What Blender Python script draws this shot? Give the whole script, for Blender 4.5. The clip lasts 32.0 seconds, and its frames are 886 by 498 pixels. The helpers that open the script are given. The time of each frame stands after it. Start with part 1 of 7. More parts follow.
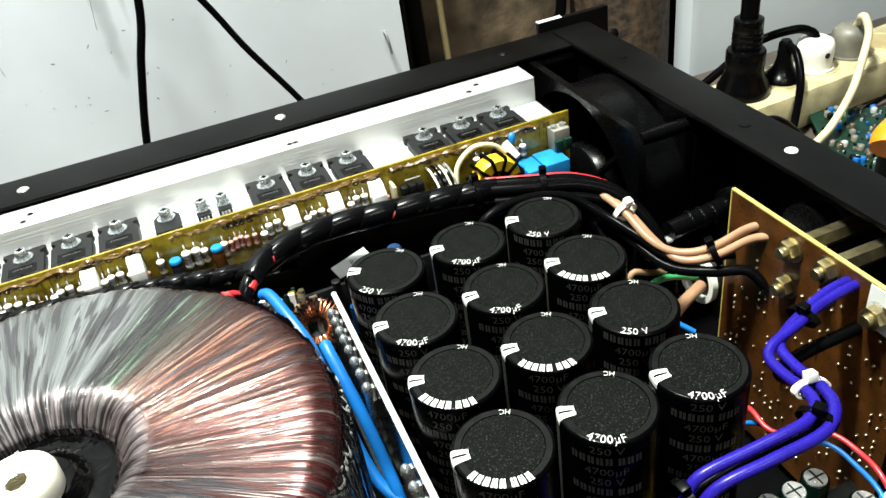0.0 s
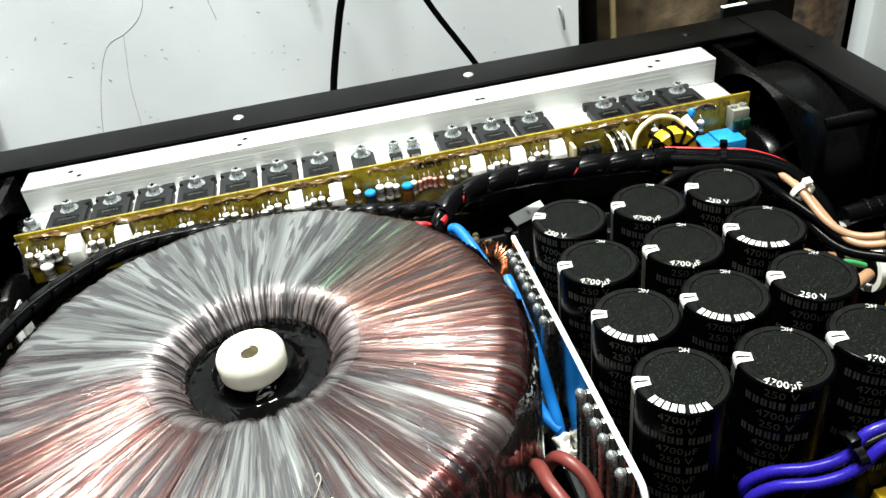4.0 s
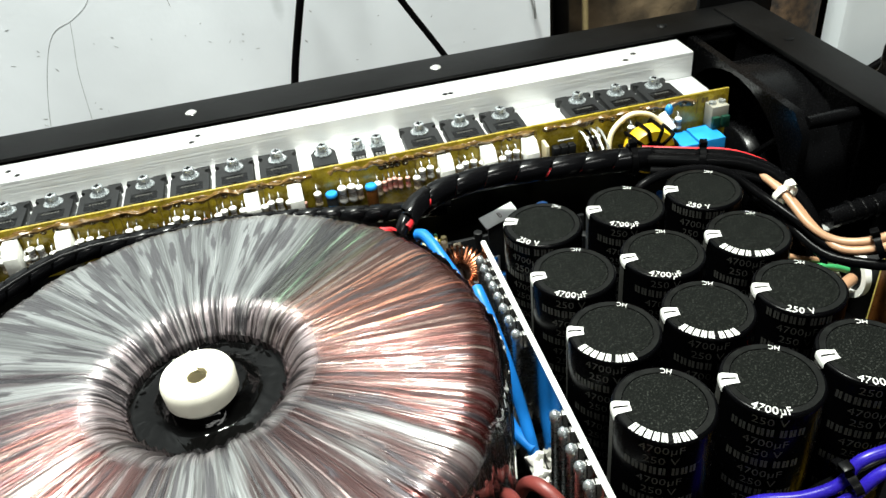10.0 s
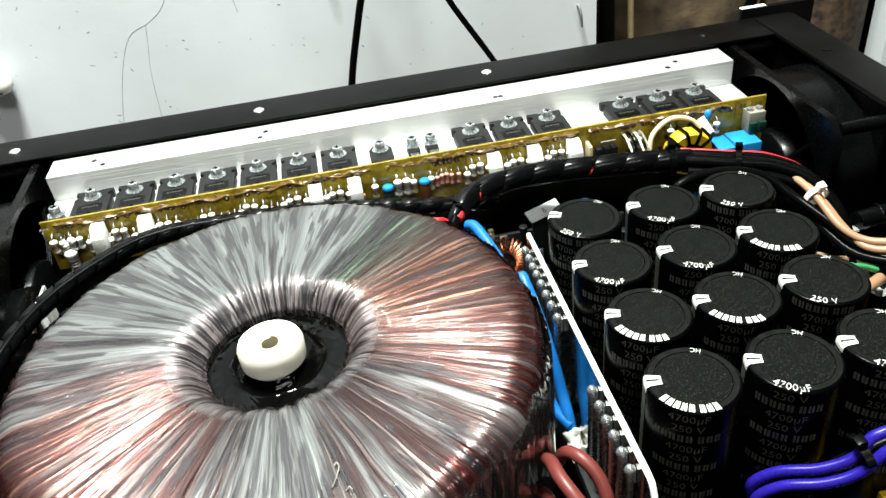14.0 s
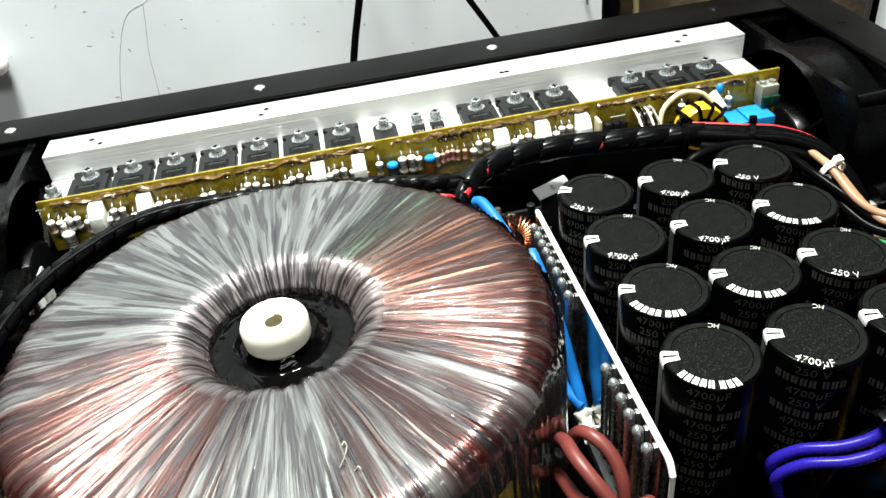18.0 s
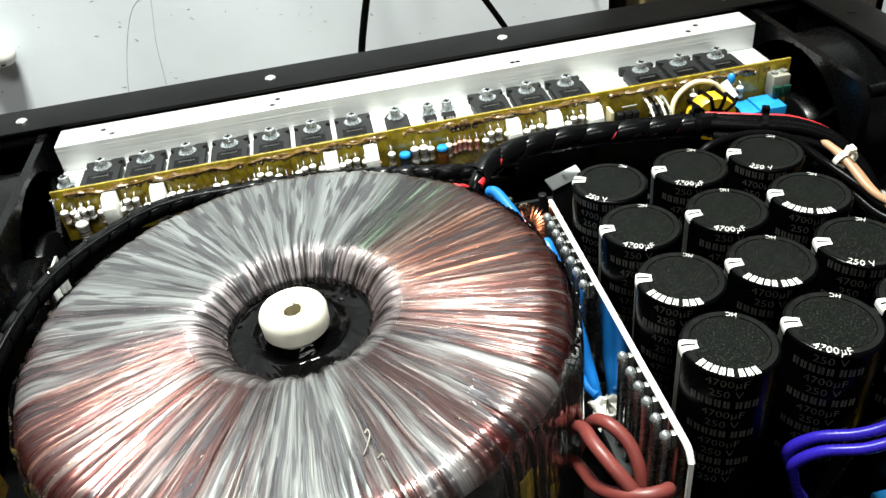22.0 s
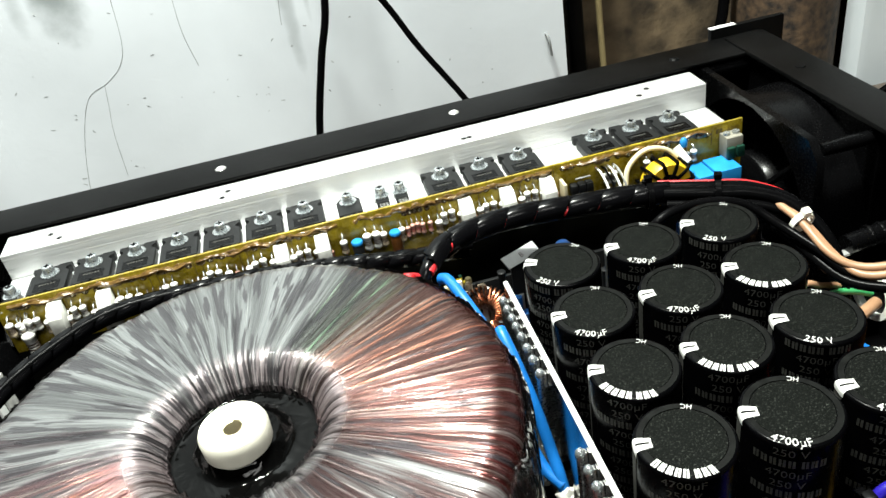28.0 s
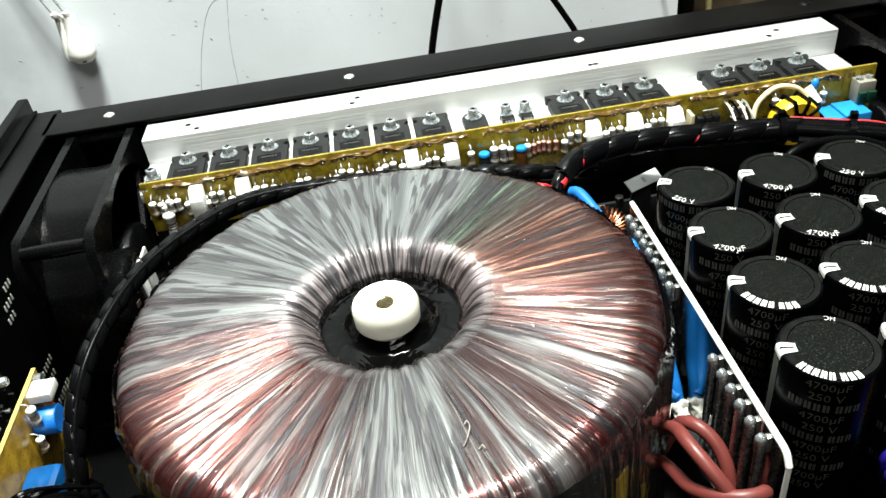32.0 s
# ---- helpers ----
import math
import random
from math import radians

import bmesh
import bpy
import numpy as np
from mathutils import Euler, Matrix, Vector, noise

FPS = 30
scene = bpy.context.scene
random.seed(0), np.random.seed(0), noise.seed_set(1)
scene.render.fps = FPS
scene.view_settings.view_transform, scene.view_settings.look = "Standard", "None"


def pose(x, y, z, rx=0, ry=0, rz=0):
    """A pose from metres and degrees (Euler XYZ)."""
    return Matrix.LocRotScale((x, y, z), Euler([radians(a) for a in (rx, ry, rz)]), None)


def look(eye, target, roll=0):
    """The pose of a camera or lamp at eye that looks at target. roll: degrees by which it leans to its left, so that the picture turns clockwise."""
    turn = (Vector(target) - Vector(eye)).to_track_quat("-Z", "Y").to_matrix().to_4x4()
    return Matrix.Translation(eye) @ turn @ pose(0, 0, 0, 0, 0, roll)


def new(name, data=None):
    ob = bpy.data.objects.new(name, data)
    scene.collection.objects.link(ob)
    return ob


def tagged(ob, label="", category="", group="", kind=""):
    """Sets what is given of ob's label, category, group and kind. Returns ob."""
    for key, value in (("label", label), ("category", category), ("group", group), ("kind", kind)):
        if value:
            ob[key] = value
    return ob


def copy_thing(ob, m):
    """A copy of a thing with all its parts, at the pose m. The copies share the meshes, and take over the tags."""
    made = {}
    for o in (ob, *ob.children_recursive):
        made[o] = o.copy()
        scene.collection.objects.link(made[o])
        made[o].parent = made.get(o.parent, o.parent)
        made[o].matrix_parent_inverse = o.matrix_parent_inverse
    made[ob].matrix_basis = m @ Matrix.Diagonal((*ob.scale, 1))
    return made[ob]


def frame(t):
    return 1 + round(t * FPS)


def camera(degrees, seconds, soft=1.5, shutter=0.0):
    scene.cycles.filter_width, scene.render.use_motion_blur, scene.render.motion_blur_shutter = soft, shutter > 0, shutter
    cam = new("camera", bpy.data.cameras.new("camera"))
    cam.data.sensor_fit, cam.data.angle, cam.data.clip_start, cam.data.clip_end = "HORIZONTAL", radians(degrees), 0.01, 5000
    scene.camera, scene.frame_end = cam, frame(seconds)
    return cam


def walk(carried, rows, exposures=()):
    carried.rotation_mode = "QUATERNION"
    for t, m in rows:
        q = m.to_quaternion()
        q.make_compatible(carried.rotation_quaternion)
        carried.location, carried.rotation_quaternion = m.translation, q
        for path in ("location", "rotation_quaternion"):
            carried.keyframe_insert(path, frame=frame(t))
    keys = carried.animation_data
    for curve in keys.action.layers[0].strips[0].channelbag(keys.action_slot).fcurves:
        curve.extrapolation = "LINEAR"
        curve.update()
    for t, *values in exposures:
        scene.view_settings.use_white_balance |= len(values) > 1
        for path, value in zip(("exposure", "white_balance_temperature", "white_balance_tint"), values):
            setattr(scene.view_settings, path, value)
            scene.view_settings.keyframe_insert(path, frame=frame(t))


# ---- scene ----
cam = camera(58.0, 32.0)
PATH = [
    (0, (-0.045, 0.036, 0.322), (0.436, 1.605, -0.821), -8.9),
    (0.5, (-0.041, 0.03, 0.323), (0.441, 1.598, -0.821), -9.1),
    (1, (-0.056, 0.028, 0.316), (0.387, 1.615, -0.817), -8.6),
    (1.5, (-0.095, 0.022, 0.305), (0.256, 1.62, -0.845), -5.5),
    (2, (-0.121, 0.02, 0.304), (0.172, 1.636, -0.838), -3.9),
    (2.5, (-0.142, 0.014, 0.312), (0.073, 1.649, -0.82), -3.3),
    (3, (-0.127, 0.009, 0.319), (0.057, 1.649, -0.81), -3.9),
    (3.5, (-0.087, 0.012, 0.326), (0.112, 1.652, -0.801), -6.8),
    (5.5, (-0.082, 0.017, 0.318), (0.143, 1.627, -0.847), -8.1),
    (6, (-0.094, 0.026, 0.314), (0.16, 1.637, -0.844), -5.9),
    (6.5, (-0.135, 0.027, 0.331), (0.084, 1.643, -0.827), -2.6),
    (7, (-0.113, 0.047, 0.311), (0.12, 1.644, -0.87), -2.3),
    (7.5, (-0.093, 0.047, 0.314), (0.163, 1.638, -0.871), -4.5),
    (8, (-0.08, 0.04, 0.324), (0.195, 1.637, -0.847), -5.6),
    (8.5, (-0.082, 0.039, 0.327), (0.195, 1.64, -0.838), -6.4),
    (9, (-0.083, 0.036, 0.326), (0.19, 1.64, -0.837), -6.5),
    (9.5, (-0.078, 0.037, 0.326), (0.192, 1.638, -0.841), -6.6),
    (10, (-0.078, 0.036, 0.321), (0.202, 1.632, -0.851), -6.4),
    (10.5, (-0.082, 0.041, 0.319), (0.198, 1.63, -0.862), -6.4),
    (11, (-0.078, 0.034, 0.324), (0.2, 1.625, -0.857), -6.4),
    (11.5, (-0.088, 0.024, 0.324), (0.17, 1.624, -0.848), -6.6),
    (12, (-0.094, 0.026, 0.32), (0.147, 1.632, -0.847), -6.5),
    (12.5, (-0.096, 0.024, 0.32), (0.129, 1.629, -0.852), -6.5),
    (13, (-0.095, 0.019, 0.323), (0.118, 1.627, -0.847), -6.4),
    (13.5, (-0.092, 0.014, 0.326), (0.107, 1.627, -0.84), -6.5),
    (14, (-0.087, 0.011, 0.331), (0.1, 1.637, -0.819), -6.9),
    (14.5, (-0.087, 0.01, 0.331), (0.097, 1.636, -0.819), -7.0),
    (16.5, (-0.079, 0.009, 0.33), (0.098, 1.634, -0.822), -7.5),
    (17, (-0.08, 0.01, 0.329), (0.1, 1.631, -0.828), -7.4),
    (17.5, (-0.088, 0.014, 0.325), (0.093, 1.629, -0.841), -7.4),
    (18, (-0.09, 0.016, 0.322), (0.091, 1.626, -0.85), -7.3),
    (18.5, (-0.085, 0.013, 0.325), (0.101, 1.617, -0.854), -7.2),
    (19, (-0.083, 0.012, 0.327), (0.105, 1.613, -0.856), -7.1),
    (19.5, (-0.088, 0.009, 0.328), (0.096, 1.61, -0.857), -7.2),
    (20, (-0.084, 0.008, 0.33), (0.097, 1.612, -0.851), -7.3),
    (20.5, (-0.087, 0.007, 0.328), (0.093, 1.611, -0.852), -7.3),
    (21, (-0.09, 0.009, 0.33), (0.089, 1.616, -0.847), -7.4),
    (21.5, (-0.093, 0.012, 0.325), (0.085, 1.614, -0.859), -7.4),
    (22, (-0.097, 0.016, 0.323), (0.084, 1.613, -0.868), -7.3),
    (22.5, (-0.096, 0.016, 0.324), (0.083, 1.607, -0.874), -7.3),
    (23, (-0.091, 0.016, 0.325), (0.085, 1.614, -0.864), -7.3),
    (23.5, (-0.092, 0.012, 0.326), (0.044, 1.637, -0.833), -6.8),
    (24, (-0.123, -0.009, 0.314), (-0.065, 1.607, -0.862), -4.3),
    (24.5, (-0.139, -0.03, 0.305), (-0.169, 1.587, -0.872), -3.0),
    (25, (-0.124, -0.026, 0.319), (-0.151, 1.616, -0.822), -5.2),
    (25.5, (-0.091, -0.009, 0.338), (-0.05, 1.659, -0.765), -9.1),
    (26, (-0.076, -0.001, 0.343), (0.022, 1.67, -0.752), -10.9),
    (26.5, (-0.063, 0.004, 0.346), (0.093, 1.676, -0.741), -11.3),
    (28.5, (-0.086, 0.039, 0.328), (0.126, 1.685, -0.789), -10.5),
    (29, (-0.105, 0.044, 0.329), (0.04, 1.681, -0.812), -9.3),
    (29.5, (-0.106, 0.043, 0.327), (-0.003, 1.682, -0.816), -8.9),
    (30, (-0.099, 0.035, 0.325), (0.012, 1.668, -0.823), -8.4),
    (30.5, (-0.093, 0.03, 0.327), (0.024, 1.659, -0.828), -8.2),
    (31, (-0.094, 0.027, 0.327), (0.031, 1.652, -0.833), -8.0),
    (31.5, (-0.107, 0.017, 0.324), (0.013, 1.636, -0.845), -8.0),
    (32, (-0.117, 0.015, 0.324), (-0.025, 1.635, -0.846), -7.8),
]
walk(cam, [(t, look(eye, target, roll)) for t, eye, target, roll in PATH])


# ---------------------------------------------------------------- room lights
world = bpy.data.worlds.new("room_world")
scene.world = world
world.use_nodes = True
world.node_tree.nodes["Background"].inputs[0].default_value = (0.80, 0.90, 1.0, 1)
world.node_tree.nodes["Background"].inputs[1].default_value = 0.035


def lamp(name, size_x, size_y, power, where, aim, colour):
    data = bpy.data.lights.new(name, "AREA")
    data.shape, data.size, data.size_y, data.energy, data.color = "RECTANGLE", size_x, size_y, power, colour
    ob = new(name, data)
    ob.matrix_world = look(where, aim)
    return ob


lamp("bench_lamp_light", 0.20, 0.07, 45, (-0.11, 0.345, 1.13), (-0.09, 0.28, 0.0), (0.955, 1.0, 0.915))
lamp("room_lamp_light", 0.90, 0.25, 18, (-0.02, -0.95, 1.80), (-0.08, 0.25, 0.1), (0.985, 1.0, 0.95))
scene.view_settings.exposure = 0.0

# ---------------------------------------------------------------- materials


def mat(name, colour, rough=0.5, metal=0.0, vary=0.15, scale=60.0, bump=0.05, fine=900.0, coat=0.0, tint=None, spec=0.5):
    """A surface with stains at one scale and grain at another."""
    m = bpy.data.materials.new(name)
    m.use_nodes = True
    nt = m.node_tree
    b = nt.nodes["Principled BSDF"]
    tc = nt.nodes.new("ShaderNodeTexCoord")
    n1 = nt.nodes.new("ShaderNodeTexNoise")
    n1.inputs["Scale"].default_value, n1.inputs["Detail"].default_value = scale, 4
    n2 = nt.nodes.new("ShaderNodeTexNoise")
    n2.inputs["Scale"].default_value, n2.inputs["Detail"].default_value = fine, 2
    for n in (n1, n2):
        nt.links.new(tc.outputs["Object"], n.inputs["Vector"])
    ramp = nt.nodes.new("ShaderNodeValToRGB")
    other = tint or tuple(c * (1 - vary * 1.6) for c in colour)
    ramp.color_ramp.elements[0].position, ramp.color_ramp.elements[1].position = 0.3, 0.68
    ramp.color_ramp.elements[0].color = (*other, 1)
    ramp.color_ramp.elements[1].color = (*colour, 1)
    nt.links.new(n1.outputs[0], ramp.inputs[0])
    nt.links.new(ramp.outputs[0], b.inputs["Base Color"])
    mr = nt.nodes.new("ShaderNodeMapRange")
    mr.inputs[3].default_value, mr.inputs[4].default_value = max(0.02, rough - 0.09), min(1, rough + 0.09)
    nt.links.new(n2.outputs[0], mr.inputs[0])
    nt.links.new(mr.outputs[0], b.inputs["Roughness"])
    b.inputs["Metallic"].default_value = metal
    b.inputs["Coat Weight"].default_value = coat
    b.inputs["Specular IOR Level"].default_value = spec
    if bump:
        bp = nt.nodes.new("ShaderNodeBump")
        bp.inputs["Strength"].default_value, bp.inputs["Distance"].default_value = bump, 0.0006
        nt.links.new(n2.outputs[0], bp.inputs["Height"])
        nt.links.new(bp.outputs[0], b.inputs["Normal"])
    return m


def polar(nt, x0, y0):
    """Angle and radius round an upright axis, in the object's own space."""
    tc = nt.nodes.new("ShaderNodeTexCoord")
    sep = nt.nodes.new("ShaderNodeSeparateXYZ")
    nt.links.new(tc.outputs["Object"], sep.inputs[0])
    an = nt.nodes.new("ShaderNodeMath")
    an.operation = "ARCTAN2"
    nt.links.new(sep.outputs[1], an.inputs[0])
    nt.links.new(sep.outputs[0], an.inputs[1])
    return sep, an


def winding_material():
    """Enamelled wire seen through clear film: colours change round the ring, detail runs along the turns."""
    m = bpy.data.materials.new("wound_copper_under_film")
    m.use_nodes = True
    nt = m.node_tree
    b = nt.nodes["Principled BSDF"]
    tc = nt.nodes.new("ShaderNodeTexCoord")
    sep, an0 = polar(nt, 0, 0)

    def link(src, dst, out=0):
        nt.links.new(src.outputs[out], dst)

    def math_node(op, x, y=None, z=None):
        n = nt.nodes.new("ShaderNodeMath")
        n.operation = op
        for i, v in enumerate((x, y, z)):
            if v is None:
                continue
            if isinstance(v, (int, float)):
                n.inputs[i].default_value = v
            else:
                link(v, n.inputs[i])
        return n

    def rng_map(src, lo, hi, to0=0.0, to1=1.0):
        n = nt.nodes.new("ShaderNodeMapRange")
        n.interpolation_type = "SMOOTHSTEP"
        for i, v in enumerate((lo, hi, to0, to1)):
            n.inputs[i + 1].default_value = v
        link(src, n.inputs[0])
        return n

    def mix(fac, x, y, how="MIX"):
        n = nt.nodes.new("ShaderNodeMix")
        n.data_type, n.blend_type = "RGBA", how
        for i, v in ((0, fac), (6, x), (7, y)):
            if isinstance(v, (int, float)):
                n.inputs[i].default_value = v
            elif isinstance(v, tuple):
                n.inputs[i].default_value = (*v, 1)
            else:
                link(v, n.inputs[i], 2 if v.bl_idname == "ShaderNodeMix" else 0)
        return n

    flat = nt.nodes.new("ShaderNodeVectorMath"); flat.operation = "MULTIPLY"
    flat.inputs[1].default_value = (1, 1, 0)
    link(tc, flat.inputs[0], 3)
    rad = nt.nodes.new("ShaderNodeVectorMath"); rad.operation = "LENGTH"
    link(flat, rad.inputs[0])
    run = nt.nodes.new("ShaderNodeVectorMath"); run.operation = "LENGTH"
    link(tc, run.inputs[0], 3)
    # the turns do not lie quite radially
    sway = nt.nodes.new("ShaderNodeTexNoise")
    sway.inputs["Scale"].default_value, sway.inputs["Detail"].default_value = 16.0, 2
    link(tc, sway.inputs["Vector"], 3)
    an = math_node("MULTIPLY_ADD", sway, 0.06, an0)
    cosine, sine = math_node("COSINE", an), math_node("SINE", an)

    def streak(k, kr, detail, distort=0.0):
        """Noise that is fine across the turns and slow along them."""
        co = nt.nodes.new("ShaderNodeCombineXYZ")
        along = nt.nodes.new("ShaderNodeMath"); along.operation = "MULTIPLY"
        nt.links.new(run.outputs["Value"], along.inputs[0])
        along.inputs[1].default_value = kr
        for i, src in enumerate((cosine, sine, along)):
            link(src, co.inputs[i])
        no = nt.nodes.new("ShaderNodeTexNoise")
        no.inputs["Scale"].default_value, no.inputs["Detail"].default_value, no.inputs["Distortion"].default_value = k, detail, distort
        link(co, no.inputs["Vector"])
        return no

    wide = streak(1.7, 5.0, 3)
    turn = math_node("ADD", math_node("MULTIPLY_ADD", wide, 0.07, -0.035), math_node("MULTIPLY_ADD", an, 0.5 / math.pi, 0.5 - 0.012))

    def around(stops):
        """A colour ramp round the ring, its stops in degrees from -180 to 180."""
        r = nt.nodes.new("ShaderNodeValToRGB")
        e = r.color_ramp.elements
        e[0].position, e[0].color = 0.0, (*stops[0][1], 1)
        e[1].position, e[1].color = 1.0, (*stops[-1][1], 1)
        for deg, col in stops[1:-1]:
            e.new((deg + 180) / 360).color = (*col, 1)
        link(turn, r.inputs[0])
        return r

    def grey(stops):
        return around([(d, (v, v, v)) for d, v in stops])

    # The pale stop at -138 carries a lamp highlight in the enamel colour.
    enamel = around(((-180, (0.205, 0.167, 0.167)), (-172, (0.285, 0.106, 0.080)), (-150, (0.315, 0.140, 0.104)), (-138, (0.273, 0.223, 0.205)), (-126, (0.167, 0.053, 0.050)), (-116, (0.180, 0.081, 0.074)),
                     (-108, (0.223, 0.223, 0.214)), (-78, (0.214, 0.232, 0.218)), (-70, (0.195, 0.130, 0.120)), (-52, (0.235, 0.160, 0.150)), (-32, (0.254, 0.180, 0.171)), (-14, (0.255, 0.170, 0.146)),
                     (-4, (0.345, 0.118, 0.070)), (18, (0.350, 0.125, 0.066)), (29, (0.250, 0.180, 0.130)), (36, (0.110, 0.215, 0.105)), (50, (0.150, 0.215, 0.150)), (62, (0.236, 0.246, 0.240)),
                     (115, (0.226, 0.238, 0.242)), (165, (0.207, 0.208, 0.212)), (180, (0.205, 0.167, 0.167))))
    # thin single turns, and bunches of them that sank; shade in the gaps is put into a darkened enamel
    fine, group, bunch = streak(150.0, 0.2, 2), streak(44.0, 1.0, 2, 0.04), streak(17.0, 1.6, 4, 0.08)
    thin = rng_map(fine, 0.38, 0.62, 0.20, 1.24)
    strand = rng_map(streak(84.0, 0.4, 2), 0.36, 0.62, 0.50, 1.18)
    silvery = math_node("MULTIPLY", rng_map(streak(64.0, 0.5, 3), 0.46, 0.60), 0.54)
    c0 = mix(1.0, mix(1.0, mix(silvery, enamel, (0.245, 0.240, 0.222)), thin, "MULTIPLY"), strand, "MULTIPLY")
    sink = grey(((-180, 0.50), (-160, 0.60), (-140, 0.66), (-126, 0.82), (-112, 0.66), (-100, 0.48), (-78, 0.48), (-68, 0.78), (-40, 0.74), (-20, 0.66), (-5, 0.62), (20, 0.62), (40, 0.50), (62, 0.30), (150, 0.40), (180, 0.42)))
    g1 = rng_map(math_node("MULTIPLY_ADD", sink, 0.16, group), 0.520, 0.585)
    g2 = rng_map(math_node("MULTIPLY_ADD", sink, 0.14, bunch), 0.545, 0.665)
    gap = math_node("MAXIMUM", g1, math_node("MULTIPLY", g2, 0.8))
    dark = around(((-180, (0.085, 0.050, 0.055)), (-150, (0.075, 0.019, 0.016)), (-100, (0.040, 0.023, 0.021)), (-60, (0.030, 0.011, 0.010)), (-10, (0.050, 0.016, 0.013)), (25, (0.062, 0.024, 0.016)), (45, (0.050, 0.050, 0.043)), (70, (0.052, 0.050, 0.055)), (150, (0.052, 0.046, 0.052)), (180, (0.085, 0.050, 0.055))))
    c1 = mix(gap, c0, dark)
    # bare red enamel where the turns bend over the rim
    rim = nt.nodes.new("ShaderNodeMapRange")
    rim.interpolation_type = "SMOOTHSTEP"
    rim.inputs[1].default_value, rim.inputs[2].default_value = 0.084, 0.0970
    nt.links.new(rad.outputs["Value"], rim.inputs[0])
    red = math_node("MULTIPLY", rng_map(streak(62.0, 0.5, 4), 0.60, 0.46), 0.80)
    c2 = mix(math_node("MULTIPLY", rim, red), c1, (0.070, 0.011, 0.011))
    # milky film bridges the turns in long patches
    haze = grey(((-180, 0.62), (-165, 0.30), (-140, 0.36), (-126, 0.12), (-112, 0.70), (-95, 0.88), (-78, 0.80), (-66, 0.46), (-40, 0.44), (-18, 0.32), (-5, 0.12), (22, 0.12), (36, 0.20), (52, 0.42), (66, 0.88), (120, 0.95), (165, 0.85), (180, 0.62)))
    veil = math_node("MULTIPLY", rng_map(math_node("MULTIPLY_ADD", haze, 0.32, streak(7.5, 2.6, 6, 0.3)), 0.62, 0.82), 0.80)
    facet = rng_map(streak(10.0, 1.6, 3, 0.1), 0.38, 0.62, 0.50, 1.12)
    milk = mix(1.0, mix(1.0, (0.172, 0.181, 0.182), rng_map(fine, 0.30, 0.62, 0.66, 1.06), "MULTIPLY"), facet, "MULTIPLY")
    # the film is drawn tight over the inner lip; its shade, glints and near glare are painted in
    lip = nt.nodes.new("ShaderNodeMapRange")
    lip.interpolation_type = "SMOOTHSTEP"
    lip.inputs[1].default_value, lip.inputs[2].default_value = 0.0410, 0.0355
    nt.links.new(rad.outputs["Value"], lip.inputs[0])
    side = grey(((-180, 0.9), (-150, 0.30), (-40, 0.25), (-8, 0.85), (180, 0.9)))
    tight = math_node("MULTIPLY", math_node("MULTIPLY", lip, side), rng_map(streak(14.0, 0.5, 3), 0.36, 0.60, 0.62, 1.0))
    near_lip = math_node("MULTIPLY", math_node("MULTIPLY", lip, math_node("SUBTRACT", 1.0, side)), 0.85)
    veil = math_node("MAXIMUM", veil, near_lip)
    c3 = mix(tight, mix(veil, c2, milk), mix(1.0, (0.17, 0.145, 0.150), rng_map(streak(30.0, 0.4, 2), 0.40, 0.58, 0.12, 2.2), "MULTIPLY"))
    # short slate creases in that film, their shade put into the colour
    fold = rng_map(math_node("MULTIPLY_ADD", haze, 0.12, streak(26.0, 3.2, 3, 0.08)), 0.600, 0.665)
    c4 = mix(math_node("MULTIPLY", fold, 0.85), c3, (0.030, 0.027, 0.031))
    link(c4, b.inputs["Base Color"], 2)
    rough = math_node("MULTIPLY_ADD", tight, 0.06, math_node("MULTIPLY_ADD", veil, 0.12, 0.25))
    link(rough, b.inputs["Roughness"])
    link(math_node("MAXIMUM", math_node("MULTIPLY_ADD", veil, -0.50, 0.82), math_node("MULTIPLY", tight, 0.7)), b.inputs["Metallic"])
    link(math_node("MULTIPLY_ADD", math_node("MAXIMUM", fold, gap), -0.4, 0.78), b.inputs["Coat Weight"])
    b.inputs["Coat Roughness"].default_value = 0.09
    relief = math_node("ADD", math_node("MULTIPLY", gap, -0.5), math_node("ADD", fine, group))
    bp = nt.nodes.new("ShaderNodeBump")
    bp.inputs["Strength"].default_value, bp.inputs["Distance"].default_value = 0.40, 0.0010
    link(relief, bp.inputs["Height"])
    link(bp, b.inputs["Normal"])
    bp2 = nt.nodes.new("ShaderNodeBump")
    bp2.inputs["Strength"].default_value, bp2.inputs["Distance"].default_value = 0.7, 0.0016
    link(math_node("ADD", group, math_node("MULTIPLY", fold, -0.4)), bp2.inputs["Height"])
    link(bp2, b.inputs["Coat Normal"])
    return m


def brushed(name, colour, along=(3, 900, 900), rough=0.3, metal=1.0):
    m = mat(name, colour, rough, metal, 0.06, 40, 0)
    nt = m.node_tree
    tc = nt.nodes.new("ShaderNodeTexCoord")
    mp = nt.nodes.new("ShaderNodeMapping")
    mp.inputs["Scale"].default_value = along
    no = nt.nodes.new("ShaderNodeTexNoise")
    no.inputs["Scale"].default_value, no.inputs["Detail"].default_value = 3.0, 4
    bp = nt.nodes.new("ShaderNodeBump")
    bp.inputs["Strength"].default_value, bp.inputs["Distance"].default_value = 0.62, 0.0006
    nt.links.new(tc.outputs["Object"], mp.inputs[0])
    nt.links.new(mp.outputs[0], no.inputs["Vector"])
    nt.links.new(no.outputs[0], bp.inputs["Height"])
    nt.links.new(bp.outputs[0], nt.nodes["Principled BSDF"].inputs["Normal"])
    return m


